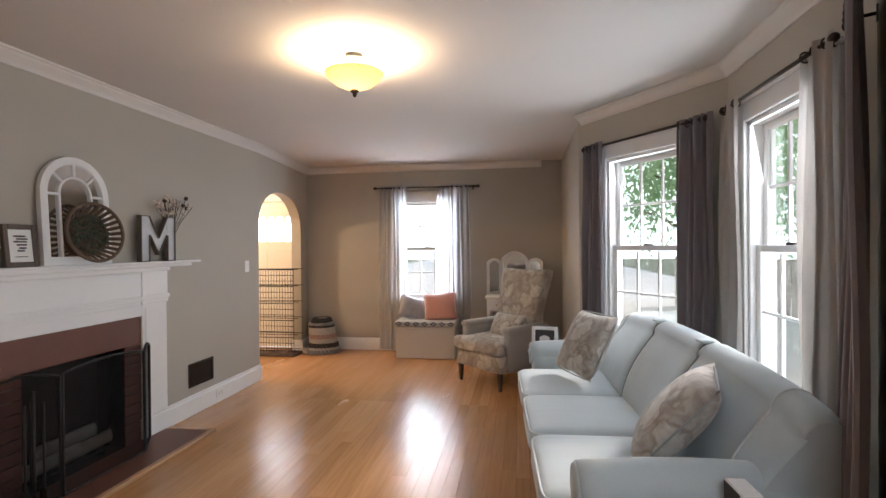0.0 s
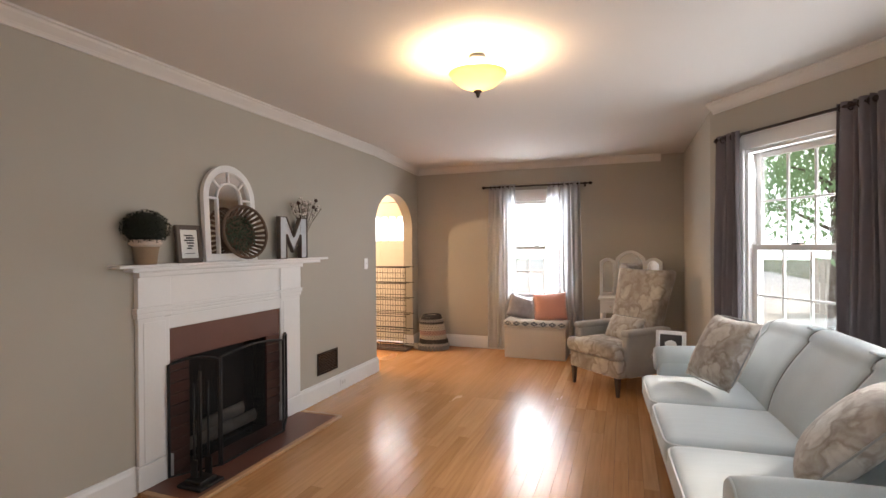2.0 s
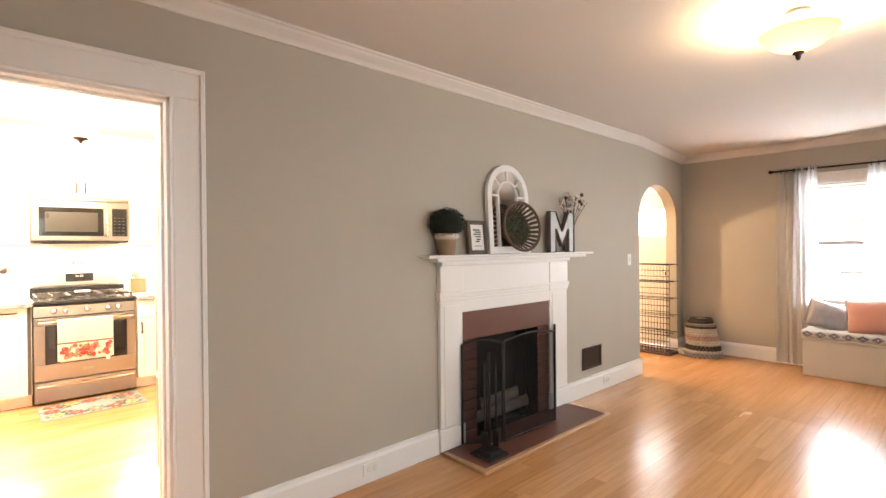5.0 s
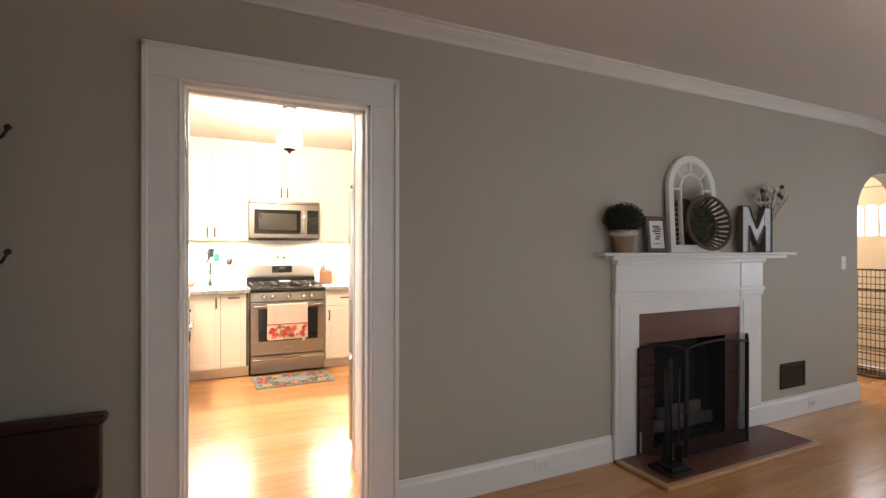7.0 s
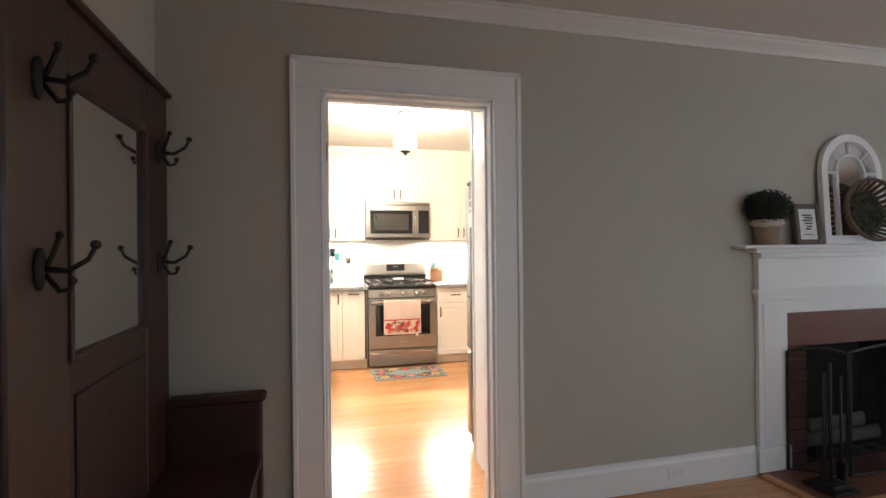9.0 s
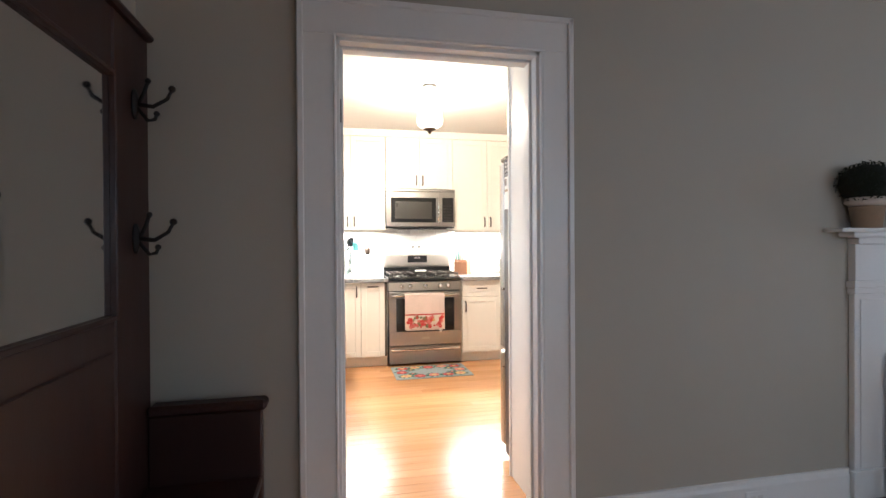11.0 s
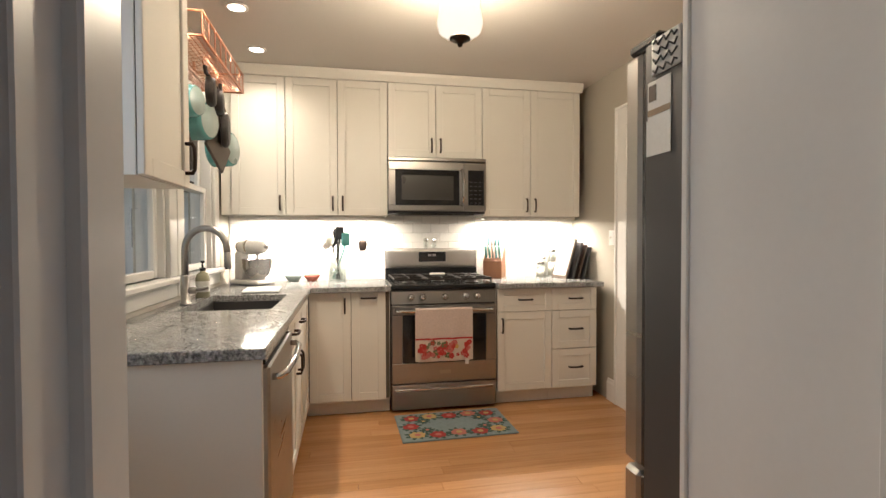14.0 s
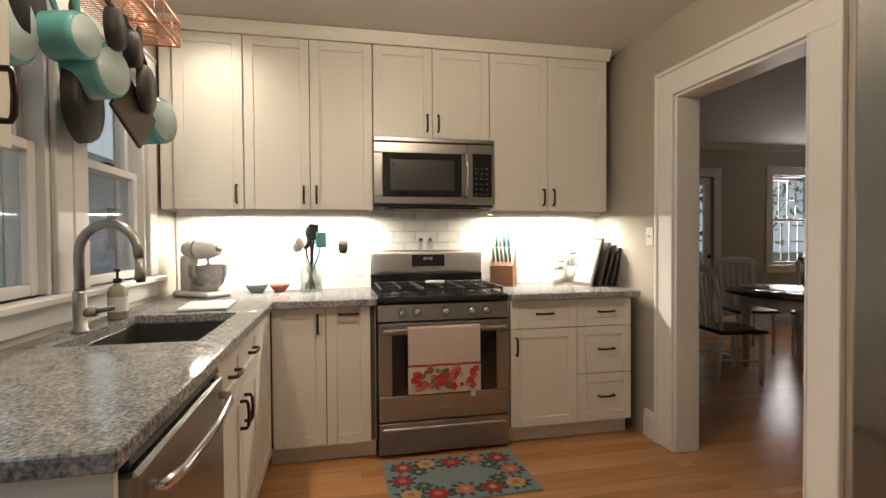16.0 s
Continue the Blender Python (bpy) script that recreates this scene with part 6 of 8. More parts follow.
# worktops with the sink cut-out
SX0, SX1, SY0, SY1 = -5.335, -4.69, -1.03, -0.61
c = Mesh()
Z0, Z1 = 0.877, 0.914
YF = -0.497
c.box(SX1, -3.815, YK + 0.002, YF, Z0, Z1, 0.004)
c.box(SX0, SX1, YK + 0.002, SY0, Z0, Z1, 0).box(SX0, SX1, SY1, YF, Z0, Z1, 0.003)
c.box(XK + 0.012, SX0, YK + 0.002, YF, Z0, Z1, 0.003)
c.box(XK + 0.012, -5.655, YF, 0.043, Z0, Z1, 0.003)
t = part("worktop", c, GRANITE)
tagged(t, "speckled grey granite worktop with a polished edge", "worktop")
t = part("worktop", Mesh().box(XK + 0.012, -5.655, 0.822, 1.655, Z0, Z1, 0.004), GRANITE)
tagged(t, "speckled grey granite worktop beside the range", "worktop")
s = thing("sink", pose((SX0 + SX1) / 2, (SY0 + SY1) / 2, 0), "dark composite undermount kitchen sink", "sink")
hx, hy = (SX1 - SX0) / 2 + 0.01, (SY1 - SY0) / 2 + 0.01
m = Mesh()
m.box(-hx, hx, -hy, -hy + 0.012, 0.67, 0.876, 0.002).box(-hx, hx, hy - 0.012, hy, 0.67, 0.876, 0.002).box(-hx, -hx + 0.012, -hy + 0.012, hy - 0.012, 0.67, 0.876, 0.002).box(hx - 0.012, hx, -hy + 0.012, hy - 0.012, 0.67, 0.876, 0.002).box(-hx, hx, -hy, hy, 0.66, 0.672, 0.002)
part("basin", m, SINK, s)
part("drain", Mesh().lathe([(0, 0.673), (0.045, 0.673), (0.045, 0.676), (0.02, 0.675), (0, 0.6745)], 20), CHROME, s)
fc = thing("faucet", pose(-4.945, -1.062, 0.915) @ Matrix.Scale(0.93, 4), "brushed steel gooseneck kitchen faucet", "faucet")
m = Mesh().lathe([(0.03, 0), (0.03, 0.006), (0.024, 0.012), (0.024, 0.15), (0.02, 0.16), (0.0, 0.16)], 18)
part("body", m, STEEL, fc)
arc = [(0, 0, 0.15), (0, 0, 0.30)] + [(0.03 - 0.03 * math.cos(a), 0.115 - 0.115 * math.cos(a), 0.30 + 0.115 * math.sin(a)) for a in [math.pi * i / 12 for i in range(1, 12)]] + [(0.06, 0.23, 0.285)]
part("spout", Mesh().tube(arc, 0.018, 14), STEEL, fc)
part("spray_head", Mesh().tube([(0.06, 0.23, 0.29), (0.062, 0.233, 0.235), (0.063, 0.234, 0.20)], 0.018, 12, taper=[0.85, 1.0, 1.1]), STEEL, fc)
part("nozzle", Mesh().rod((0.063, 0.234, 0.20), (0.0632, 0.2345, 0.192), 0.016, 12), BLACK, fc)
part("lever", Mesh().tube([(0, 0.05, 0.078), (-0.005, 0.085, 0.082), (-0.01, 0.115, 0.09)], 0.009, 8), STEEL, fc)
part("side_valve", Mesh().rod((0, 0.018, 0.075), (0, 0.055, 0.075), 0.019, 12), STEEL, fc)

sd = thing("soap_dispenser", pose(-5.25, -1.062, 0.915) @ Matrix.Scale(1.1, 4), "clear soap bottle with a black pump by the sink", "soap bottle")
part("bottle", Mesh().lathe([(0.032, 0), (0.034, 0.004), (0.034, 0.10), (0.026, 0.122), (0.013, 0.13), (0.013, 0.138), (0, 0.138)], 18), material("amber_soap", (0.35, 0.34, 0.24), 0.15, vary=0.1), sd)
part("paper_label", Mesh().lathe([(0.0345, 0.03), (0.0345, 0.085)], 18, caps=False), PAPER, sd)
part("pump", Mesh().lathe([(0.015, 0.138), (0.015, 0.152), (0.005, 0.155), (0.005, 0.178), (0.012, 0.18), (0.012, 0.19), (0, 0.19)], 12).rod((0, 0, 0.185), (0.03, 0.012, 0.182), 0.0045), BLACK, sd)
bd = part("dish_mat", Mesh().soft(-0.16, 0.16, -0.11, 0.11, 0, 0.012, 0.006), material("grey_white_cloth", (0.55, 0.56, 0.57), 0.9, bump=0.4, bump_scale=140))
bd.matrix_world = pose(-5.56, -0.79, 0.915, 0, 0, 4)
tagged(bd, "folded grey-white dish mat behind the sink", "dish mat")

# stand mixer
mx = thing("stand_mixer", pose(-6.06, -0.945, 0.915, 0, 0, 142) @ Matrix.Scale(0.97, 4), "white stand mixer with a steel bowl", "mixer")
part("base", Mesh().soft(-0.09, 0.09, -0.16, 0.15, 0, 0.035, 0.017), PORCELAIN, mx)
part("column", Mesh().soft(-0.05, 0.05, 0.05, 0.14, 0.02, 0.25, 0.03), PORCELAIN, mx)
part("head", Mesh(pose(0, 0.12, 0.285, 90, 0, 0)).lathe([(0, -0.02), (0.04, -0.01), (0.058, 0.04), (0.062, 0.12), (0.055, 0.22), (0.04, 0.26), (0, 0.27)], 20), PORCELAIN, mx)
part("attachment_hub", Mesh().rod((0, -0.15, 0.29), (0, -0.162, 0.29), 0.022, 14), CHROME, mx)
part("trim_band", Mesh(pose(0, 0.12, 0.285, 90, 0, 0)).lathe([(0.0625, 0.10), (0.064, 0.105), (0.0615, 0.125)], 20, caps=False), CHROME, mx)
part("bowl", Mesh().lathe([(0, 0.04), (0.05, 0.04), (0.055, 0.05), (0.085, 0.08), (0.105, 0.13), (0.11, 0.19), (0.112, 0.192), (0.106, 0.19), (0.10, 0.13), (0, 0.06)], 26, pose(0, -0.06, 0)), CHROME, mx)
part("beater_shaft", Mesh().rod((0, -0.06, 0.24), (0, -0.06, 0.16), 0.012), CHROME, mx)


def bowl(name, m, r, h, mat, label):
    ob = part(name, Mesh().lathe([(0, 0), (r * 0.5, 0), (r * 0.55, 0.004), (r * 0.9, h * 0.6), (r, h), (r * 0.96, h), (r * 0.85, h * 0.6), (r * 0.45, 0.01), (0, 0.008)], 22), mat)
    ob.matrix_world = m
    return tagged(ob, label, "bowl")


bowl("bowl", pose(-6.19, -0.66, 0.915), 0.07, 0.055, GREYBASE, "small pale grey-green bowl on the worktop")
bowl("bowl", pose(-6.21, -0.525, 0.915), 0.062, 0.05, material("red_patterned_ceramic", (0.55, 0.18, 0.14), 0.25, vary=0.5, scale=40), "small red patterned bowl on the worktop")

uc = thing("utensil_crock", pose(-6.17, -0.33, 0.915) @ Matrix.Scale(1.25, 4), "clear utensil jar full of cooking tools", "utensil jar")
part("jar", Mesh().lathe([(0.052, 0), (0.055, 0.004), (0.055, 0.14), (0.052, 0.14), (0.052, 0.01), (0, 0.008)], 20), JARGLASS, uc)
for i, (dx, dy, h, mt, kind) in enumerate(((0.02, 0.01, 0.29, BLACK, "spatula"), (-0.02, 0.02, 0.27, GREYBASE, "spoon"), (0.01, -0.03, 0.26, CREAM, "spoon"), (-0.03, -0.02, 0.25, BLACK, "ladle"), (0.03, 0.035, 0.25, TEAL, "spatula"), (-0.005, 0.0, 0.30, BLACK, "whisk"), (-0.01, -0.045, 0.235, PORCELAIN, "spoon"))):
    tip = Vector((dx * 1.3, dy * 1.5, h))
    u = Mesh().tube([(-dx * 0.8, -dy * 0.8, 0.012), tuple(tip * 0.75), tuple(tip)], 0.005, 6)
    if kind == "spatula":
        u.box(-0.004, 0.004, -0.026, 0.026, -0.03, 0.05, 0.003, m=Matrix.Translation(tip) @ pose(0, 0, 0, 0, 0, 20))
    else:
        u.ball((0, 0, 0), 0.031, 10, Matrix.Translation(tip) @ pose(0, 0, 0, 0, 0, 30) @ Matrix.Diagonal((0.4, 1, 1.3, 1)))
    part(kind, u, mt, uc)

kb = thing("knife_block", pose(-6.22, 0.965, 0.915, 0, 0, 62) @ Matrix.Scale(1.4, 4), "wooden knife block with teal-handled knives", "knife block")
m = Mesh()
m.add([(x, y, z) for x in (-0.055, 0.055) for y, z in ((-0.07, 0), (0.07, 0), (0.07, 0.19), (0.03, 0.20), (-0.07, 0.10))], [(0, 1, 2, 3, 4), (9, 8, 7, 6, 5), (0, 5, 6, 1), (1, 6, 7, 2), (2, 7, 8, 3), (3, 8, 9, 4), (4, 9, 5, 0)])
part("block", m, BLOCK, kb)
for r, (y, z, n, ln) in enumerate(((-0.045, 0.12, 5, 0.07), (-0.01, 0.16, 4, 0.09), (0.03, 0.195, 3, 0.10))):
    for i in range(n):
        x = (i - (n - 1) / 2) * 0.02
        part("knife_handle", Mesh().tube([(x, y, z - 0.01), (x, y - 0.012, z + ln * 0.5), (x, y - 0.03, z + ln)], 0.0075, 8, taper=[0.8, 1, 0.95]), GREYBASE if (i + r) % 3 == 2 else TEAL, kb)

# books, tray and jars by the dining doorway
for i, (y, w_, h, t, mt, lab) in enumerate(((1.47, 0.22, 0.34, 0.016, GREYWOOD, "dark framed white recipe card leaning in a rack"), (1.53, 0.21, 0.31, 0.02, GRAPHITE, "thin dark cookbook leaning on the worktop"), (1.58, 0.205, 0.29, 0.016, WALNUT, "thin brown cookbook leaning on the worktop"), (1.625, 0.20, 0.27, 0.016, GRAPHITE, "thin dark cookbook leaning on the worktop"))):
    b = thing("recipe_frame" if i == 0 else "cookbook", pose(-6.06, y - 0.005, 0.915, -17, 0, 8), lab, "frame" if i == 0 else "book")
    part("cover", Mesh().box(-w_ / 2, w_ / 2, 0, t, 0, h, 0.003), mt, b)
    part("page_block", Mesh().box(-w_ / 2 + 0.005, w_ / 2 - 0.005, 0.003, t - 0.003, 0.004, h + 0.0015, 0), PAPER, b)
    if i == 0:
        part("printed_card", Mesh().box(-w_ / 2 + 0.02, w_ / 2 - 0.02, -0.002, 0.001, 0.025, h - 0.02, 0), CREAM, b)
for x, y, h in ((-6.27, 1.50, 0.21), (-6.27, 1.41, 0.15), (-6.19, 1.36, 0.11)):
    j = thing("storage_jar", pose(x, y, 0.915), "small glass storage jar with a steel lid", "jar", "jars on the worktop")
    part("jar", Mesh().lathe([(0.034, 0), (0.036, 0.005), (0.036, h - 0.02), (0.03, h), (0, h)], 16), JARGLASS, j)
    part("contents", Mesh().lathe([(0.0, 0.004), (0.033, 0.004), (0.033, h * 0.55), (0, h * 0.56)], 14), CREAM, j)
    part("lid", Mesh().lathe([(0.033, h), (0.034, h + 0.016), (0, h + 0.018)], 16), CHROME, j)
plate("power_outlet", pose(XK + 0.0135, -0.03 - 0.10, 1.12, 0, 0, 90), "white power outlet on the backsplash", True)
sw = plate("light_switch", pose(-5.66, YD, 1.245, 0, 0, 0), "white light switch beside the dining doorway", False)
wm_ = part("wax_warmer", Mesh().lathe([(0.02, 0), (0.03, 0.02), (0.035, 0.06), (0.025, 0.085), (0, 0.09)], 14), BRONZE)
wm_.matrix_world = pose(XK + 0.055, -0.13, 1.15)
tagged(wm_, "small bronze plug-in warmer in the outlet", "plug-in")

# ---- gas range ----
rg = thing("gas_range", pose(-5.705, 0.4325, 0, 0, 0, 90), "stainless steel gas range with black cooktop and backguard display", "range")
W2 = 0.382
part("body", Mesh().box(-W2, W2, 0.03, 0.60, 0.02, 0.895, 0.003), GRAPHITE, rg)
for x in (-0.33, 0.33):
    for y in (0.1, 0.5):
        part("foot", Mesh().rod((x, y, 0.001), (x, y, 0.022), 0.015), BLACK, rg)
dr = part("drawer", Mesh().box(-W2, W2, -0.005, 0.03, 0.025, 0.205, 0.006), STEEL_H, rg)
part("drawer_lip", Mesh().box(-W2 + 0.02, W2 - 0.02, -0.02, -0.005, 0.155, 0.178, 0.007), CHROME, dr)
dd_ = Mesh()
dd_.box(-W2, W2, -0.012, 0.03, 0.213, 0.36, 0.006).box(-W2, W2, -0.012, 0.03, 0.70, 0.768, 0.006).box(-W2, -0.305, -0.012, 0.03, 0.36, 0.70, 0.004).box(0.305, W2, -0.012, 0.03, 0.36, 0.70, 0.004)
od = part("oven_door", dd_, STEEL_H, rg)
part("oven_window", Mesh().box(-0.306, 0.306, -0.008, 0.02, 0.358, 0.702, 0), BLACKGLASS, od)
part("badge", Mesh().box(-0.04, 0.04, -0.0145, -0.012, 0.275, 0.30, 0.002), STEEL, od)
k = Mesh().tube([(-0.35, -0.012, 0.735), (-0.345, -0.045, 0.735), (-0.30, -0.058, 0.735), (0, -0.064, 0.735), (0.30, -0.058, 0.735), (0.345, -0.045, 0.735), (0.35, -0.012, 0.735)], 0.013, 12)
part("door_handle", k, CHROME, od)
m = Mesh()
m.add([(x, y, z) for x in (-W2, W2) for y, z in ((-0.008, 0.78), (0.05, 0.78), (0.05, 0.885), (0.012, 0.868))], [(0, 1, 2, 3), (7, 6, 5, 4), (0, 4, 5, 1), (1, 5, 6, 2), (2, 6, 7, 3), (3, 7, 4, 0)])
cp = part("control_panel", m, STEEL_H, rg)
for x in (-0.245, -0.16, 0.0, 0.155, 0.24):
    kn = part("knob", Mesh(pose(x, -0.002, 0.825, 78, 0, 0)).lathe([(0.026, 0), (0.026, 0.006), (0.021, 0.01), (0.018, 0.032), (0.016, 0.035), (0, 0.036)], 18).box(-0.004, 0.004, -0.018, 0.018, 0.03, 0.042, 0.002), CHROME, cp)
part("cooktop", Mesh().box(-W2 - 0.004, W2 + 0.004, 0.0, 0.545, 0.882, 0.915, 0.008), BLACK, rg)
for x in (-0.24, 0.0, 0.24):
    for y in (0.14, 0.40):
        if x == 0 and y == 0.40:
            continue
        part("burner", Mesh().lathe([(0.055, 0.915), (0.05, 0.922), (0.035, 0.924), (0.035, 0.935), (0.03, 0.938), (0, 0.938)], 18, pose(x, y if x else 0.27, 0)), CASTIRON, rg)
for x in (-0.245, 0.0, 0.245):
    gr = Mesh()
    for dx in (-0.112, 0.112):
        gr.box(x + dx - 0.006, x + dx + 0.006, 0.03, 0.52, 0.945, 0.958, 0.003)
    for y in (0.03, 0.27, 0.51):
        gr.box(x - 0.112, x + 0.112, y - 0.006, y + 0.006, 0.945, 0.958, 0.003)
    for y in (0.14, 0.40):
        gr.box(x - 0.005, x + 0.005, y - 0.10, y + 0.10, 0.948, 0.962, 0.003).box(x - 0.10, x + 0.10, y - 0.005, y + 0.005, 0.948, 0.962, 0.003)
    for dx in (-0.11, 0.11):
        for y in (0.035, 0.505):
            gr.box(x + dx - 0.006, x + dx + 0.006, y - 0.006, y + 0.006, 0.914, 0.947, 0.002)
    part("grate", gr, CASTIRON, rg)
part("rear_riser", Mesh().box(-W2, W2, 0.545, 0.60, 0.90, 1.005, 0.003), BLACK, rg)
bgm = Mesh()
bgm.soft(-W2, W2, 0.535, 0.61, 1.0, 1.165, 0.02)
for x in (-0.185, 0.185):
    bgm.box(x - 0.0015, x + 0.0015, 0.5335, 0.5355, 1.01, 1.155, 0)
# same steel in a lighter tone, painting in the light the backguard reflects
bg_ = part("backguard", bgm, brushed("backguard_steel_lit", (0.62, 0.585, 0.55), 0.4, (1, 14, 1)), rg)
part("display", Mesh().box(-0.11, 0.115, 0.529, 0.536, 1.055, 1.135, 0.003), BLACKGLASS, bg_)
for x in (-0.03, -0.015, 0.005, 0.02):
    part("digit", Mesh().box(x, x + 0.009, 0.5275, 0.529, 1.10, 1.118, 0), SILVER, bg_)
rst = part("spoon_rest", Mesh().soft(-0.06, 0.06, -0.035, 0.035, 0, 0.018, 0.009), PORCELAIN)
rst.matrix_world = pose(-5.98, 0.43, 0.963, 0, 0, 75)
tagged(rst, "white ceramic spoon rest on the cooktop grate", "spoon rest")
for y in (0.39, 0.46):
    sh_ = thing("salt_shaker", pose(-6.287, y, 1.166), "small glass shaker with a steel cap on the range backguard", "shaker", "shakers")
    part("glass", Mesh().lathe([(0.02, 0), (0.022, 0.05), (0.018, 0.06), (0, 0.06)], 12), JARGLASS, sh_)
    part("cap", Mesh().lathe([(0.02, 0.06), (0.02, 0.075), (0.01, 0.082), (0, 0.083)], 12), CHROME, sh_)

# dish towel over the oven handle
TOWEL = material("towel_cloth", (0.66, 0.54, 0.49), 0.95, vary=0.22, scale=95, bump=0.5, bump_scale=220, fine=0.12)
tw_ = thing("dish_towel", pose(-5.705, 0.4125, 0, 0, 0, 90), "pale pink dish towel with a red flowered hem", "towel")


def cloth(x0, x1, z0, z1, y):
    m = Mesh()
    m.grid(lambda u, v: (x0 + (x1 - x0) * u, y + 0.004 * math.sin(u * 17) * (1.2 - v) - 0.002, z0 + (z1 - z0) * v), 30, 8)
    m.grid(lambda u, v: (x0 + (x1 - x0) * u, y + 0.004 * math.sin(u * 17) * (1.2 - v) + 0.002, z0 + (z1 - z0) * v), 30, 8)
    return m


m = cloth(-0.205, 0.205, 0.385, 0.745, -0.083)
m.grid(lambda u, v: (-0.205 + 0.41 * u, -0.064 - 0.0195 * math.cos(math.pi * v), 0.745 + 0.012 * math.sin(math.pi * v)), 10, 8)
m.grid(lambda u, v: (-0.185 + 0.38 * u, -0.043, 0.37 + 0.375 * v), 10, 4)
part("cloth", m, TOWEL, tw_)
part("hem_band", cloth(-0.206, 0.206, 0.535, 0.548, -0.0845), material("red_band", (0.42, 0.03, 0.03), 0.9), tw_)
part("hem_ground", cloth(-0.206, 0.206, 0.39, 0.535, -0.0842), material("cream_hem", (0.66, 0.58, 0.50), 0.95), tw_)
RED, PINKF, GOLD, GREEN = material("print_red", (0.45, 0.035, 0.03), 0.9), material("print_pink", (0.55, 0.16, 0.14), 0.9), material("print_gold", (0.55, 0.36, 0.10), 0.9), material("print_green", (0.12, 0.16, 0.07), 0.9)


def petals(mesh, cx, cz, r, y, n=6):
    for i in range(n):
        a = 2 * math.pi * i / n
        mesh.lathe([(0, 0), (r * 0.42, 0), (r * 0.42, 0.0012), (0, 0.0014)], 10, pose(cx + 0.55 * r * math.cos(a), y - 0.0006 * (i % 2), cz + 0.55 * r * math.sin(a), 90, 0, 0), False)


rr_ = random.Random(11)
for i in range(60):
    x, z = rr_.uniform(-0.185, 0.185), 0.415 + 0.10 * rr_.random()
    near = min(abs(x - c) for c in (-0.16, -0.02, 0.085, 0.18))
    mt = RED if near < 0.035 and rr_.random() < 0.75 else rr_.choice((GREEN, PINKF, GOLD, PINKF, RED))
    m = Mesh()
    petals(m, x, z, rr_.uniform(0.012, 0.026), -0.0895 - 0.00004 * i, 5)
    part("printed_flower", m, mt, tw_)
part("tag", Mesh().box(0.15, 0.175, -0.087, -0.085, 0.355, 0.39, 0), PAPER, tw_)

# microwave
mw = thing("microwave", pose(-5.955, 0.4325, 0, 0, 0, 90), "stainless steel over-the-range microwave with a bowed handle", "microwave")
part("body", Mesh().box(-0.38, 0.38, 0.03, 0.36, 1.437, 1.866, 0.004), GRAPHITE, mw)
dm_ = Mesh().box(-0.38, 0.20, -0.012, 0.03, 1.455, 1.50, 0.005).box(-0.38, 0.20, -0.012, 0.03, 1.765, 1.83, 0.005).box(-0.38, -0.325, -0.012, 0.03, 1.50, 1.765, 0.004).box(0.165, 0.20, -0.012, 0.03, 1.50, 1.765, 0.004)
dr_ = part("door", dm_, STEEL_H, mw)
part("window", Mesh().box(-0.326, 0.166, -0.009, 0.02, 1.499, 1.766, 0), BLACKGLASS, dr_)
part("window_screen", Mesh().box(-0.28, 0.12, -0.0105, -0.009, 1.54, 1.725, 0), material("grey_screen", (0.035, 0.033, 0.03), 0.3), dr_)
part("handle", Mesh().tube([(0.185, -0.012, 1.50), (0.186, -0.04, 1.51), (0.19, -0.06, 1.57), (0.192, -0.066, 1.63), (0.19, -0.06, 1.70), (0.186, -0.04, 1.76), (0.185, -0.012, 1.77)], 0.012, 10), CHROME, dr_)
part("control_panel", Mesh().box(0.201, 0.38, -0.012, 0.03, 1.455, 1.83, 0.005), STEEL_H, mw)
part("keypad", Mesh().box(0.235, 0.36, -0.0145, -0.012, 1.50, 1.77, 0.002), BLACKGLASS, mw)
KEYPRINT = material("key_print", (0.06, 0.06, 0.06), 0.5)
for i in range(3):
    for j in range(6):
        part("key", Mesh().box(0.25 + i * 0.035, 0.268 + i * 0.035, -0.0155, -0.0145, 1.515 + j * 0.032, 1.522 + j * 0.032, 0), KEYPRINT, mw)
part("top_grille", Mesh().box(-0.38, 0.38, -0.010, 0.03, 1.835, 1.862, 0.004), STEEL_H, mw)
part("brand_bar", Mesh().box(-0.05, 0.03, -0.0135, -0.012, 1.472, 1.48, 0), SILVER, mw)
part("vent_light", Mesh().box(-0.3, 0.3, 0.05, 0.3, 1.428, 1.437, 0.002), BLACK, mw)

# rug
rug = thing("rug", pose(-5.43, 0.437, 0.001, 0, 0, 91), "teal-blue kitchen rug with a border of red and yellow flowers", "rug")
part("weave", Mesh().soft(-0.373, 0.373, -0.235, 0.235, 0, 0.008, 0.004), material("teal_rug_wool", (0.235, 0.30, 0.315), 0.95, vary=0.2, scale=30, bump=0.8, bump_scale=260, fine=0.14), rug)
RUGL, RUGR, RUGY, RUGP = material("rug_leaf", (0.045, 0.09, 0.075), 0.95), material("rug_red", (0.36, 0.035, 0.035), 0.95), material("rug_yellow", (0.52, 0.35, 0.14), 0.95), material("rug_pink", (0.50, 0.16, 0.13), 0.95)
spots = [(-0.29, 0.165), (-0.15, 0.185), (0.0, 0.17), (0.15, 0.185), (0.29, 0.165), (-0.29, -0.165), (-0.15, -0.185), (0.0, -0.17), (0.15, -0.185), (0.29, -0.165), (-0.315, 0.0), (0.315, 0.0), (-0.21, 0.09), (0.21, -0.09), (-0.21, -0.085), (0.21, 0.085)]
wob = random.Random(21)
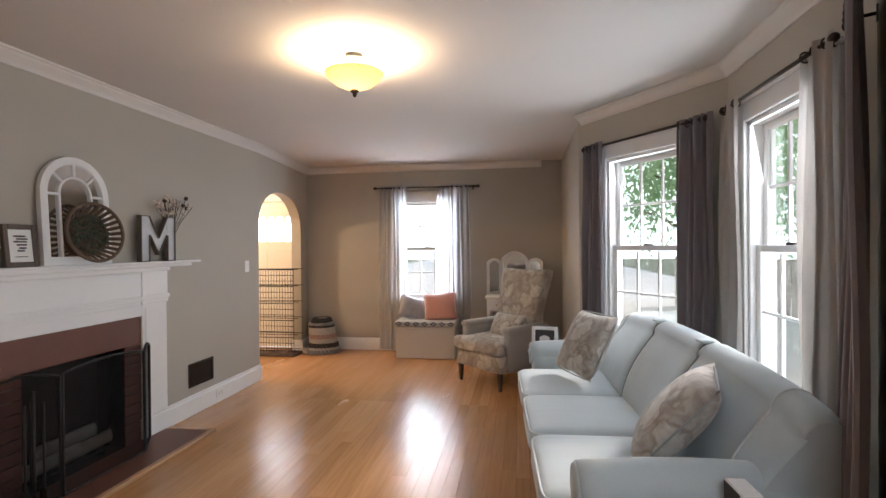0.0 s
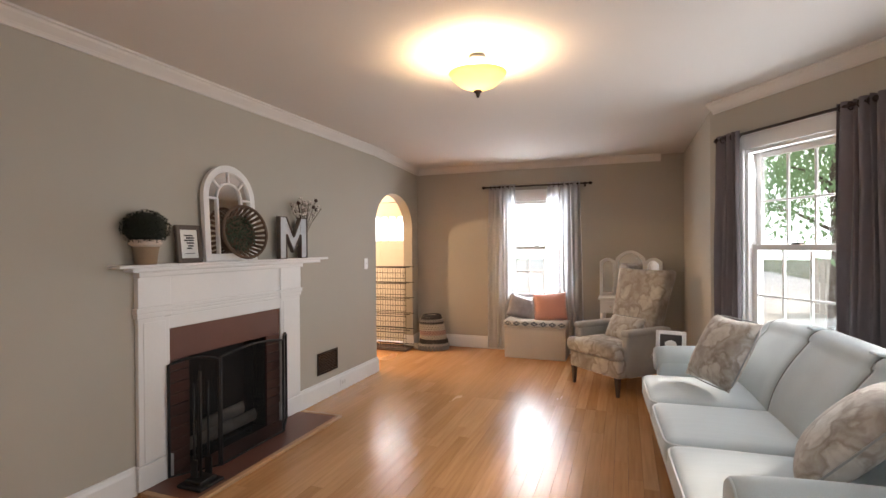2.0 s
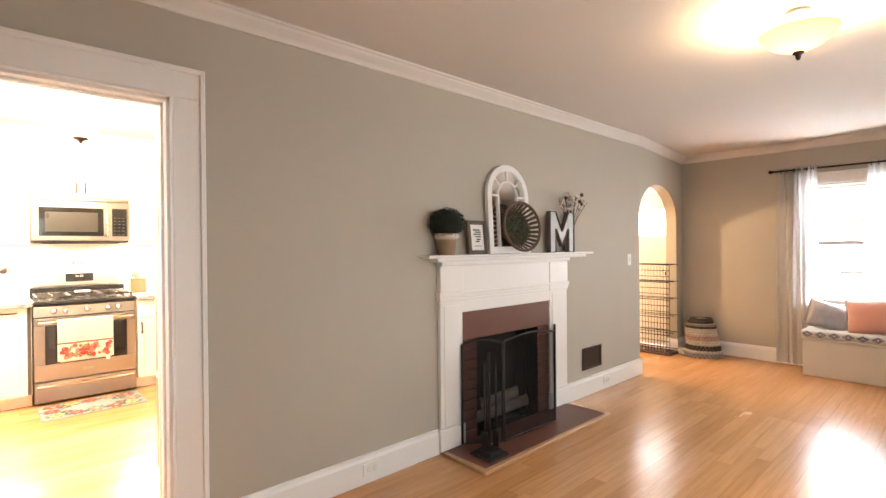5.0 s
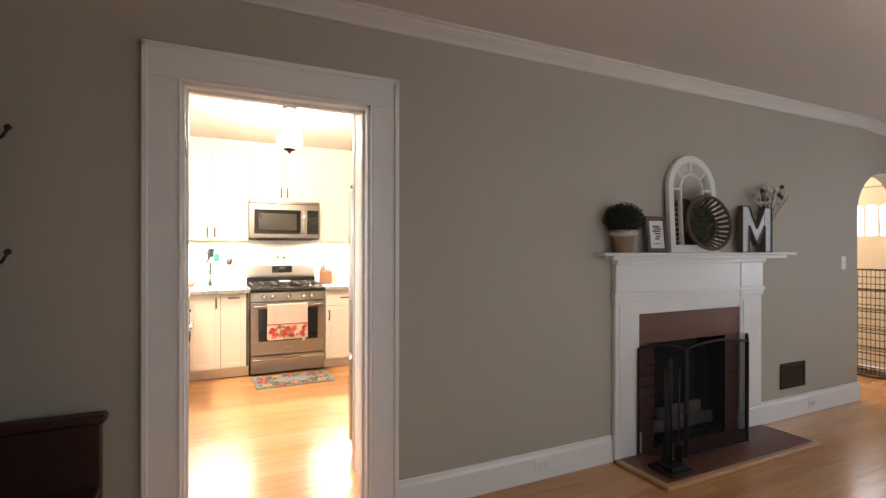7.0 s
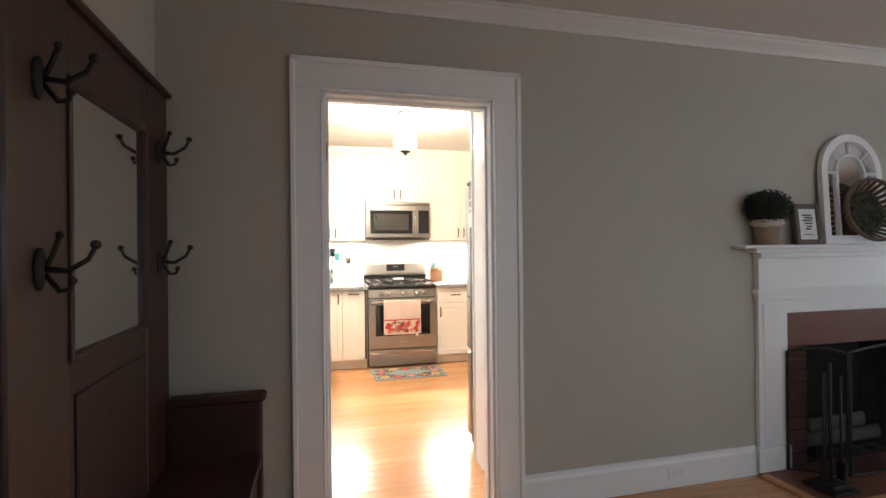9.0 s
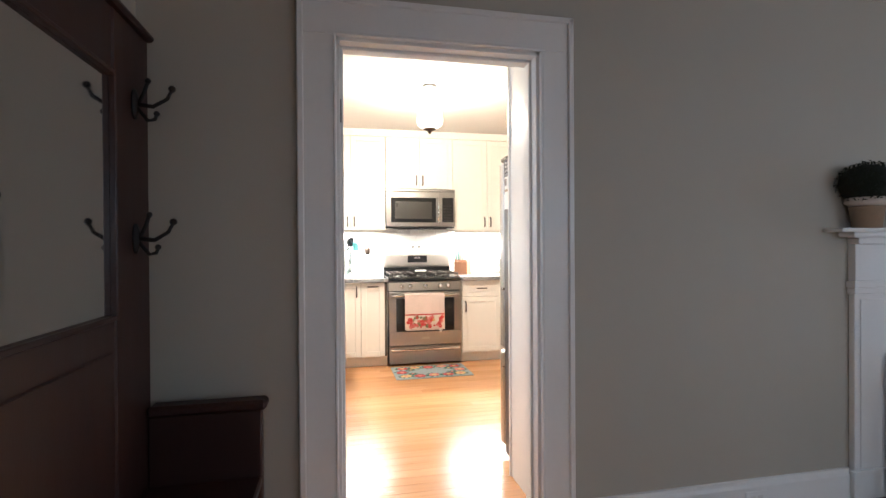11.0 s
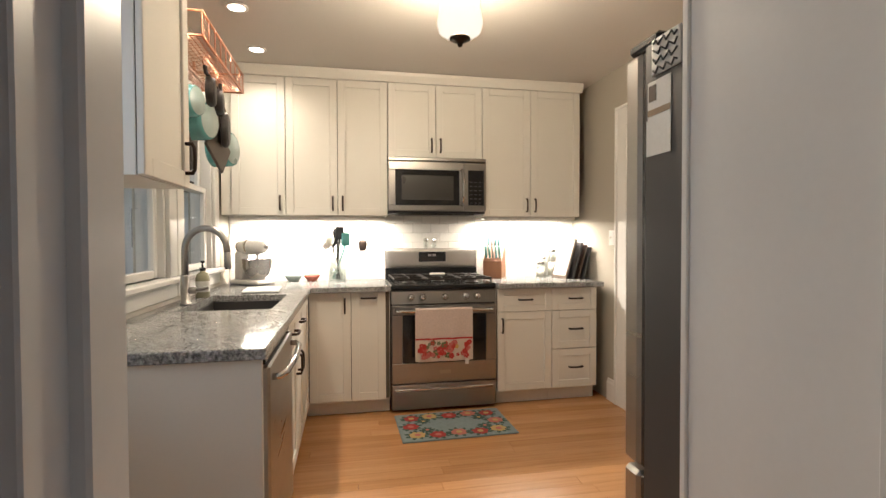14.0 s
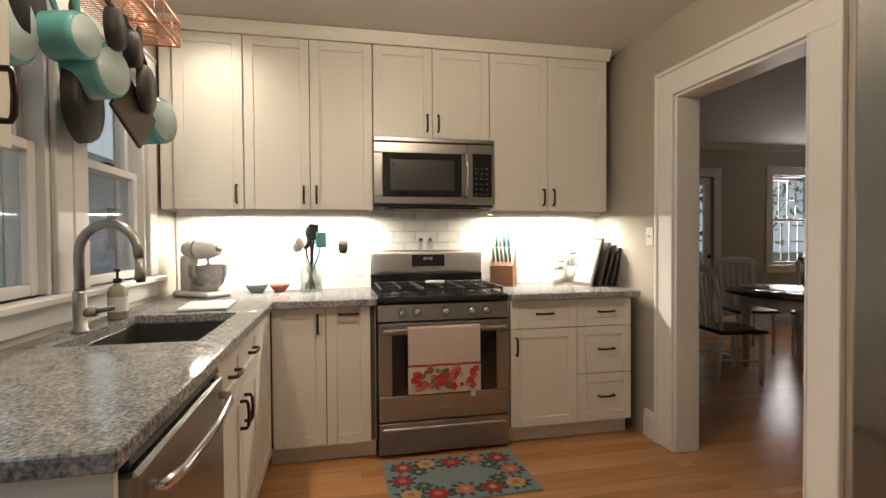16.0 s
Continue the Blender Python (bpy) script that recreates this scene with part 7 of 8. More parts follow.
for i, (x, y) in enumerate(spots):
    x, y = x * 0.92, y * 0.86
    lfm, flm, ctr = Mesh(), Mesh(), Mesh()
    sc = 1.12 if i < 12 else 0.72
    for k in range(9):
        a = 2 * math.pi * (k + wob.random() * 0.5) / 9
        rr = sc * wob.uniform(0.042, 0.055)
        lfm.lathe([(0, 0.0078), (0.017 * sc, 0.0078), (0.017 * sc, 0.0086), (0, 0.0088)], 7, pose(x + rr * math.cos(a), y + 0.85 * rr * math.sin(a), 0.0001 * k, 0, 0, math.degrees(a)), False, 1.5, 0.7)
    for k in range(7):
        a = 2 * math.pi * (k + wob.random() * 0.3) / 7
        flm.lathe([(0, 0.0085), (0.019 * sc, 0.0085), (0.019 * sc, 0.0095), (0, 0.0097)], 8, pose(x + 0.03 * sc * math.cos(a), y + 0.027 * sc * math.sin(a), 0.0002 * (k % 3)), False, wob.uniform(0.8, 1.2))
    ctr.lathe([(0, 0.009), (0.018 * sc, 0.009), (0.018 * sc, 0.0106), (0, 0.0108)], 9, pose(x, y, 0), False)
    part("leaves", lfm, RUGL, rug)
    part("flower", flm, (RUGR, RUGY, RUGR, RUGP)[i % 4] if i < 12 else RUGL, rug)
    part("flower_centre", ctr, (RUGY, RUGP, RUGP, RUGY)[i % 4], rug)

# refrigerator
fr = thing("refrigerator", pose(0, 0, 0), "graphite and stainless refrigerator with papers on its side", "refrigerator")
part("body", Mesh().box(-3.40, -2.74, 0.50, 1.40, 0.03, 1.735, 0.006), GRAPHITE, fr)
for z0, z1, nm in ((0.06, 0.62, "freezer_door"), (0.635, 1.73, "door")):
    d = part(nm, Mesh().box(-3.495, -3.423, 0.502, 1.398, z0, z1, 0.012), STEEL, fr)
    part("gasket", Mesh().box(-3.423, -3.40, 0.508, 1.39, z0 + 0.005, z1 - 0.005, 0.003), BLACK, d)
    part("handle", Mesh().tube([(-3.495, 1.32, z0 + 0.1), (-3.545, 1.32, z0 + 0.12), (-3.55, 1.32, (z0 + z1) / 2), (-3.545, 1.32, z1 - 0.12), (-3.495, 1.32, z1 - 0.1)], 0.012, 8), CHROME, d)
part("hinge_cap", Mesh().box(-3.49, -3.36, 0.51, 0.58, 1.736, 1.765, 0.008), BLACK, fr)
for y in (0.56, 1.34):
    part("foot", Mesh().rod((-3.34, y, 0.001), (-3.34, y, 0.032), 0.018), BLACK, fr)
o = part("paper_note", Mesh().box(-3.385, -3.295, 0.4985, 0.4999, 1.525, 1.635, 0), PAPER)
tagged(o, "white printed card held on the refrigerator side", "note")
part("photo_print", Mesh().box(-3.38, -3.35, 0.4975, 0.4985, 1.585, 1.625, 0), WALNUT, o)
part("colour_band", Mesh().box(-3.384, -3.296, 0.4975, 0.4985, 1.550, 1.565, 0), BURLAP, o)
o = part("paper_note", Mesh().box(-3.388, -3.293, 0.4972, 0.4984, 1.450, 1.540, 0), PAPER)
tagged(o, "white paper slip held on the refrigerator side", "note")
o = thing("magnet_sign", pose(-3.31, 0.5, 1.69), "dark cut-out lettered magnet on the refrigerator side", "magnet")
part("plate", Mesh().soft(-0.055, 0.055, -0.006, 0, -0.045, 0.045, 0.003), CORRUGATED, o)
for j in range(4):
    part("script_bar", Mesh().tube([(-0.045 + k * 0.01, -0.008, 0.032 - j * 0.022 + 0.008 * math.sin(k * 2.1 + j)) for k in range(10)], 0.0024, 5), INK, o)

# pendant lamp
pl = thing("pendant_lamp", pose(-4.46, 0.26, ZK), "opal hurricane glass ceiling lamp with bronze finial, switched on", "ceiling lamp")
part("canopy", Mesh().lathe([(0, -0.001), (0.058, -0.001), (0.06, -0.015), (0.035, -0.028), (0.010, -0.035), (0.006, -0.075)], 24), STEEL, pl)
part("collar", Mesh().lathe([(0.098, -0.090), (0.104, -0.090), (0.104, -0.096), (0.098, -0.096), (0.098, -0.090)], 28, caps=False).rod((-0.1, 0, -0.092), (0.1, 0, -0.092), 0.003).rod((0, -0.1, -0.092), (0, 0.1, -0.092), 0.003).rod((0, 0, -0.07), (0, 0, -0.1), 0.006), BRONZE, pl)
part("shade", Mesh().lathe([(0.100, -0.094), (0.094, -0.14), (0.088, -0.19), (0.096, -0.24), (0.104, -0.27), (0.095, -0.31), (0.06, -0.335), (0.03, -0.342)], 32, caps=False), OPAL, pl, "glowing opal glass shade")
# opal lid added over the shade to dim the bulb's halo on the ceiling
part("added_shade_lid", Mesh().lathe([(0.012, -0.093), (0.06, -0.0935), (0.0985, -0.0955)], 32, caps=False), OPAL, pl)
part("finial", Mesh().lathe([(0, -0.335), (0.048, -0.336), (0.05, -0.345), (0.026, -0.357), (0.012, -0.365), (0.012, -0.375), (0, -0.382)], 18), BRONZE, pl)
for cx in (-4.5, -5.09, -5.69):
    o = thing("recessed_light", pose(cx, -0.83, ZK), "small round recessed ceiling light, switched on", "light", "recessed lights")
    part("trim_ring", Mesh().lathe([(0.045, -0.001), (0.062, -0.001), (0.062, -0.006), (0.045, -0.008), (0.045, -0.001)], 24, caps=False), TRIM, o)
    part("lens", Mesh().lathe([(0, -0.004), (0.046, -0.004), (0.044, -0.006), (0, -0.0065)], 24), GLOW, o)

# copper pot rack with pans
pr = thing("pot_rack", pose(-5.08, -1.01, 2.16), "copper wire pot rack shelf mounted over the sink window", "pot rack")
m = Mesh()
for z in (0, 0.11):
    m.tube([(-0.44, 0.125, z), (0.44, 0.125, z), (0.44, -0.14, z), (-0.44, -0.14, z)], 0.006, 8, True)
for i in range(9):
    x = -0.44 + i * 0.11
    m.rod((x, 0.125, 0), (x, 0.125, 0.11), 0.003, 6)
for x in (-0.44, 0.44):
    m.rod((x, -0.14, 0), (x, -0.14, 0.11), 0.003, 6)
part("frame", m, COPPER, pr)
m = Mesh()
for i in range(44):
    x = -0.43 + i * 0.02
    m.rod((x, 0.125, 0.0), (x, -0.14, 0.0), 0.0018, 4)
for i in range(12):
    y = -0.13 + i * 0.0225
    m.rod((-0.44, y, 0.0), (0.44, y, 0.0), 0.0018, 4)
for j in range(5):
    m.rod((-0.44, 0.125, 0.018 + j * 0.019), (0.44, 0.125, 0.018 + j * 0.019), 0.0016, 4)
    m.rod((-0.44, -0.14, 0.018 + j * 0.019), (-0.44, 0.125, 0.018 + j * 0.019), 0.0016, 4)
part("grid", m, COPPER, pr)
part("wall_bracket", Mesh().box(-0.40, -0.38, -0.148, -0.136, -0.04, 0.16, 0.002).box(0.38, 0.40, -0.148, -0.136, -0.04, 0.16, 0.002), COPPER, pr)


def saucepan(name, m, r, h, body, base, hl, label, lip=True):
    """Hangs by its handle: local z down the handle axis, the pan's mouth faces local +x... base at -x."""
    ob = thing(name, m, label, "pan", "hanging pans")
    t = pose(0, 0, -hl - r, 0, 90, 0)
    pan = Mesh(t).lathe([(0, 0), (r * 0.86, 0), (r * 0.93, 0.004), (r, 0.02), (r, h - 0.003), (r * 1.03, h), (r * 0.98, h), (r * 0.97, 0.022), (r * 0.9, 0.008), (0, 0.006)], 28)
    part("pan", pan, body, ob)
    part("base", Mesh(t).lathe([(0, -0.002), (r * 0.84, -0.002), (r * 0.86, 0.001), (0, 0.001)], 26), base, ob)
    part("handle", Mesh().tube([(h - 0.012, 0, -hl), (h + 0.005, 0, -hl * 0.7), (h + 0.01, 0, -hl * 0.2), (h + 0.008, 0, -0.01)], 0.009, 8, taper=[0.9, 1.1, 1.2, 1.0]), body, ob)
    part("hook", Mesh().tube([(h + 0.008, 0, -0.02), (h + 0.02, 0, 0.01), (h + 0.01, 0, 0.035), (h - 0.005, 0, 0.03)], 0.0028, 6), COPPER, ob)
    return ob


def hang(x, y, z, ang):
    return pose(x, y, z, 0, 0, ang)


saucepan("saucepan", hang(-4.76, -0.94, 2.13, 256), 0.076, 0.11, TEAL, GREYBASE, 0.155, "glossy teal enamel saucepan hanging from the copper rack")
saucepan("saucepan", hang(-4.93, -0.93, 2.13, 256), 0.096, 0.125, TEAL, GREYBASE, 0.19, "large glossy teal enamel saucepan hanging from the copper rack")
saucepan("saucepan", hang(-5.50, -0.945, 2.13, 256), 0.107, 0.12, TEAL, GREYBASE, 0.22, "small glossy teal enamel saucepan hanging low from the rack")
saucepan("frying_pan", hang(-4.93, -0.905, 2.13, 276), 0.075, 0.035, CASTIRON, CASTIRON, 0.065, "black cast iron skillet hanging from the copper rack")
saucepan("frying_pan", hang(-5.07, -0.90, 2.11, 276), 0.07, 0.035, CASTIRON, CASTIRON, 0.065, "black cast iron skillet hanging from the copper rack")
saucepan("frying_pan", hang(-5.19, -0.90, 2.12, 276), 0.10, 0.03, CASTIRON, CASTIRON, 0.165, "dark round griddle pan hanging from the copper rack")
saucepan("frying_pan", hang(-5.00, -1.03, 2.13, 277), 0.15, 0.05, CASTIRON, CASTIRON, 0.23, "large black frying pan hanging behind the saucepans")
saucepan("frying_pan", hang(-4.70, -1.06, 2.14, 277), 0.125, 0.045, CASTIRON, CASTIRON, 0.05, "large dark frying pan hanging high on the rack")
saucepan("frying_pan", hang(-4.62, -1.06, 2.13, 268), 0.12, 0.05, TEAL, GREYBASE, 0.14, "shallow teal enamel pan hanging against the wall")
gp = thing("griddle", pose(-5.13, -0.985, 2.07, 0, 8, 258), "square dark steel griddle hanging by one corner", "griddle", "hanging pans")
part("plate", Mesh(pose(0, 0, -0.33, 45, 0, 0)).box(-0.008, 0.008, -0.10, 0.10, -0.10, 0.10, 0.003), material("dark_griddle_steel", (0.10, 0.085, 0.075), 0.4, 0.6, 0.2), gp)
part("strap", Mesh().tube([(0, 0, 0.02), (0, 0, -0.10), (0, 0, -0.20)], 0.008, 6), CASTIRON, gp)

# ---- dining room ----
tb = thing("dining_table", pose(-6.62, 3.95, 0), "round dining table with a dark top and white turned legs", "table")
part("tabletop", Mesh().lathe([(0, 0.715), (0.60, 0.715), (0.615, 0.725), (0.615, 0.74), (0.60, 0.75), (0, 0.75)], 40), WALNUT, tb)
part("apron", Mesh().lathe([(0.50, 0.63), (0.50, 0.715), (0.47, 0.715), (0.47, 0.63), (0.50, 0.63)], 36, caps=False), CREAM, tb)
for a in (45, 135, 225, 315):
    part("leg", Mesh().lathe([(0.02, 0.001), (0.03, 0.05), (0.024, 0.12), (0.042, 0.35), (0.03, 0.48), (0.045, 0.52), (0.045, 0.70)], 14, pose(0.44 * math.cos(radians(a)), 0.44 * math.sin(radians(a)), 0)), CREAM, tb)
ch = thing("dining_chair", pose(-6.60, 3.14, 0, 0, 0, 172), "white wooden dining chair with a dark seat and slatted back", "chair", "chairs round the dining table")
part("seat", Mesh().soft(-0.22, 0.22, -0.21, 0.21, 0.43, 0.465, 0.017), WALNUT, ch)
for x in (-0.18, 0.18):
    part("leg", Mesh().lathe([(0.015, 0.001), (0.02, 0.1), (0.016, 0.2), (0.024, 0.43)], 10, pose(x, -0.17, 0)), TRIM, ch)
    part("leg", Mesh().tube([(x, 0.22, 0.001), (x, 0.18, 0.43)], 0.018, 8), TRIM, ch)
    part("stile", Mesh().tube([(x, 0.18, 0.43), (x * 1.02, 0.20, 0.7), (x * 1.05, 0.26, 0.95)], 0.017, 8), TRIM, ch)
part("top_rail", Mesh().grid(lambda u, v: (0.215 * math.sin((u - 0.5) * 2.4) / 0.93, 0.25 + 0.02 * math.cos((u - 0.5) * 3) + 0.012 * math.cos(2 * math.pi * v), 0.93 + 0.05 * math.cos((u - 0.5) * 2.6) + 0.035 * math.sin(2 * math.pi * v)), 14, 12), TRIM, ch)
for x in (-0.10, -0.035, 0.035, 0.10):
    part("back_slat", Mesh().box(x - 0.017, x + 0.017, -0.006, 0.006, 0, 0.46, 0.003, m=pose(0, 0.185, 0.46, -8, 0, 0)), TRIM, ch)
part("stretcher", Mesh().rod((-0.18, -0.165, 0.2), (-0.18, 0.195, 0.22), 0.01).rod((0.18, -0.165, 0.2), (0.18, 0.195, 0.22), 0.01).rod((-0.18, 0, 0.21), (0.18, 0, 0.21), 0.01), TRIM, ch)
for x, y, a in ((-7.50, 4.20, 74), (-7.15, 4.72, 36), (-5.80, 4.10, -78), (-6.25, 4.72, -22)):
    copy_thing(ch, pose(x, y, 0, 0, 0, a))
vs = thing("table_vase", pose(-6.66, 4.06, 0.751), "dark vase with dried stems on the dining table", "vase")
part("vase", Mesh().lathe([(0.03, 0), (0.06, 0.06), (0.05, 0.13), (0.03, 0.16), (0.036, 0.18), (0, 0.17)], 16), IRON, vs)
for i in range(7):
    a = i * 0.9
    part("stem", Mesh().tube([(0, 0, 0.15), (0.03 * math.cos(a), 0.03 * math.sin(a), 0.22), (0.08 * math.cos(a), 0.08 * math.sin(a), 0.28)], 0.004, 5).ball((0.08 * math.cos(a), 0.08 * math.sin(a), 0.285), 0.016, 8), LEAF, vs)
for x, y in ((-6.32, 3.62), (-6.55, 3.52), (-6.9, 3.7), (-6.35, 4.05)):
    bowl("plate", pose(x, y, 0.751), 0.13, 0.02, PORCELAIN, "white dinner plate laid on the dining table")
    g_ = part("wine_glass", Mesh().lathe([(0.03, 0), (0.03, 0.003), (0.004, 0.008), (0.004, 0.07), (0.03, 0.10), (0.034, 0.15), (0.03, 0.17)], 14), JARGLASS)
    g_.matrix_world = pose(x - 0.1, y + 0.14, 0.751)
    tagged(g_, "clear stemmed glass on the dining table", "glass")
gd = thing("door_1", pose(-8.66, 4.37, 0, 0, 0, 90), "white glazed garden door with small panes", "door", kind="structure")
m = Mesh().box(-0.39, -0.29, 0.03, 0.075, 0.02, 2.04, 0.003).box(0.29, 0.39, 0.03, 0.075, 0.02, 2.04, 0.003).box(-0.29, 0.29, 0.03, 0.075, 0.02, 0.28, 0.003).box(-0.29, 0.29, 0.03, 0.075, 1.93, 2.04, 0.003)
for i in (1, 2):
    m.box(-0.29 + i * 0.1933 - 0.009, -0.29 + i * 0.1933 + 0.009, 0.035, 0.07, 0.28, 1.93, 0.003)
for j in range(1, 5):
    m.box(-0.29, 0.29, 0.036, 0.069, 0.28 + j * 0.33 - 0.009, 0.28 + j * 0.33 + 0.009, 0.003)
part("leaf", m, TRIM, gd)
for i in range(3):
    for j in range(5):
        p = part("pane", Mesh().box(-0.28 + i * 0.1933, -0.107 + i * 0.1933, 0.05, 0.054, 0.29 + j * 0.33, 0.60 + j * 0.33, 0), GLASS, gd)
        p.visible_shadow = False
part("door_knob", Mesh().ball((0.34, 0.0, 0.98), 0.026, 12), BRONZE, gd)
part("casing", Mesh().box(-0.51, -0.40, -0.02, 0, 0.003, 2.05, 0.004).box(0.40, 0.51, -0.02, 0, 0.003, 2.05, 0.004).box(-0.51, 0.51, -0.02, 0, 2.05, 2.17, 0.004), TRIM, gd)

# ---- outdoors ----
BARK = material("bark", (0.10, 0.075, 0.055), 0.95, vary=0.3, scale=8, bump=0.8, bump_scale=25)
FOLIAGE = blend("broad_leaves", ("ShaderNodeBsdfDiffuse", (0.15, 0.27, 0.12), 0.5), ("ShaderNodeBsdfTranslucent", (0.38, 0.58, 0.32), 0), 0.6)
FENCE = material("weathered_fence_board", (0.50, 0.44, 0.39), 0.9, vary=0.25, scale=3, bump=0.4, bump_scale=40, stretch=(4, 4, 0.6))


def tree(m, height, spread, leaves, seed):
    r = random.Random(seed)
    ob = thing("tree", m, "leafy green garden tree outside the window", "tree", "garden trees")
    t = Mesh().tube([(0, 0, 0), (0.05, 0.03, height * 0.3), (-0.04, 0.06, height * 0.6), (0, 0, height * 0.9)], 0.16, 10, taper=[1.2, 0.9, 0.55, 0.15])
    tips = []
    for i in range(11):
        a, z = i * 2.4 + r.random(), height * (0.3 + 0.055 * i)
        ln = spread * r.uniform(0.55, 1.0) * (1.1 - 0.05 * i)
        tip = (ln * math.cos(a), ln * math.sin(a), z + ln * 0.45)
        t.tube([(0, 0, z), (tip[0] * 0.5, tip[1] * 0.5, z + ln * 0.3), tip], 0.05, 6, taper=[1, 0.6, 0.2])
        tips += [tip, (tip[0] * 0.6, tip[1] * 0.6, z + ln * 0.35)]
    part("trunk", t, BARK, ob)
    c = Mesh()
    for i in range(leaves):
        p = r.choice(tips)
        q = Vector((r.gauss(0, 1), r.gauss(0, 1), r.gauss(0, 0.8))) * spread * 0.24
        s = r.uniform(0.05, 0.11)
        mm = Matrix.Translation(Vector(p) + q) @ pose(0, 0, 0, r.uniform(0, 360), r.uniform(0, 360), r.uniform(0, 360))
        c.add([(-s, 0, 0), (0, -s * 0.5, s * 0.15), (s, 0, 0), (0, s * 0.5, s * 0.15)], [(0, 1, 2, 3)], m=mm)
    part("crown", c, FOLIAGE, ob)
    return ob


tree(pose(4.4, 13.0, -0.5), 6.0, 2.4, 7000, 1)
tree(pose(7.0, 10.6, -0.5), 6.0, 2.5, 7000, 2)
tree(pose(9.5, 14.0, -0.5), 6.5, 2.8, 3500, 4)
tree(pose(-14.5, 9.0, -0.5), 5.5, 2.3, 3000, 6)
tree(pose(-8.0, -7.5, -0.5), 5.0, 2.0, 2500, 8)
fn_ = thing("garden_fence", pose(0, 0, -0.5), "weathered wooden board fence round the garden", "fence")
unit2 = None
ln_ = Vector((4.8 - 13.0, 16.0 - 3.0, 0))
for i in range(90):
    p = Vector((13.0, 3.0, 0)) + ln_ * (i / 90)
    if unit2 is None:
        unit2 = part("board", Mesh().box(-0.07, 0.07, -0.01, 0.01, 0, 1.5, 0.003), FENCE, fn_)
        o = unit2
    else:
        o = new("board", unit2.data)
        o.parent = fn_
    o.matrix_basis = pose(p.x, p.y, 0.01 * (i % 3), 0, 0, math.degrees(math.atan2(ln_.y, ln_.x)))
nh = thing("neighbour_house", pose(-17.0, -7.5, -0.5), "grey clapboard neighbouring house outside the kitchen", "house")
SIDING = material("blue_grey_siding", (0.46, 0.51, 0.56), 0.8, vary=0.1, scale=2, bump=0.2)
part("wall", Mesh().box(-11, 11, -4, 0, 0, 4.0, 0.01), SIDING, nh)
m = Mesh()
for j in range(29):
    m.box(-11.0, 11.0, 0.001, 0.018, 0.1 + j * 0.13, 0.22 + j * 0.13, 0.004)
part("siding", m, SIDING, nh)
part("roof", Mesh().add([(-11.4, 0.5, 3.9), (11.4, 0.5, 3.9), (11.4, -2, 5.2), (-11.4, -2, 5.2), (-11.4, -4.5, 3.9), (11.4, -4.5, 3.9)], [(0, 1, 2, 3), (3, 2, 5, 4), (0, 3, 4), (1, 5, 2), (0, 4, 5, 1)]), GRAPHITE, nh)
for x in (-7.5, -4.0, 0.5, 4.0, 7.0):
    wd_ = part("window", Mesh().box(x - 0.45, x + 0.45, 0.019, 0.05, 1.4, 2.9, 0.01), SIDING, nh)
    part("pane", Mesh().box(x - 0.38, x + 0.38, 0.045, 0.056, 1.47, 2.83, 0), BLACKGLASS, wd_)

# pale ground added over the lawn so the north panes look bright white
dr = part("pavement", Mesh().box(-12, 9, 7.3, 69, -0.505, -0.49, 0.003), material("pale_added_ground", (0.58, 0.57, 0.55), 0.9, vary=0.12, scale=1.5, bump=0.2, bump_scale=60))
structure(dr, "pale ground added outside to whiten the north window view", "pavement")

# patio stretched out to the fence in place of lawn, brightening the bay panes
dk = part("patio", Mesh().box(1.7, 16.0, 0.5, 17.0, -0.505, -0.486, 0.003), material("pale_patio_stone", (0.60, 0.57, 0.53), 0.9, vary=0.15, scale=1.2, bump=0.2, bump_scale=50))
structure(dk, "pale stone patio widened over the lawn to brighten the bay view", "pavement")
HAZE = emitter("overcast_haze", (0.80, 0.93, 1.0), 4.2)
bd_ = Mesh()
bd_.grid(lambda u, v: (70 * math.cos(2 * math.pi * u), 70 * math.sin(2 * math.pi * u), -3 + 45 * v), 64, 2, wrap=True)
structure(part("backdrop", bd_, HAZE), "bright overcast haze beyond the garden", "backdrop")

# ---- floor boards ----
floor = structure(thing("floor", pose(0, 0, 0), "polished oak strip floor with a warm satin finish", "floor"), "polished oak strip floor with a warm satin finish", "floor")
rng = random.Random(7)
unit = Mesh().box(-0.5, 0.5, -0.5, 0.5, -0.012, 0.0, 0)
unit_ob = None
WB = 0.083
rest = Mesh()
count = 0


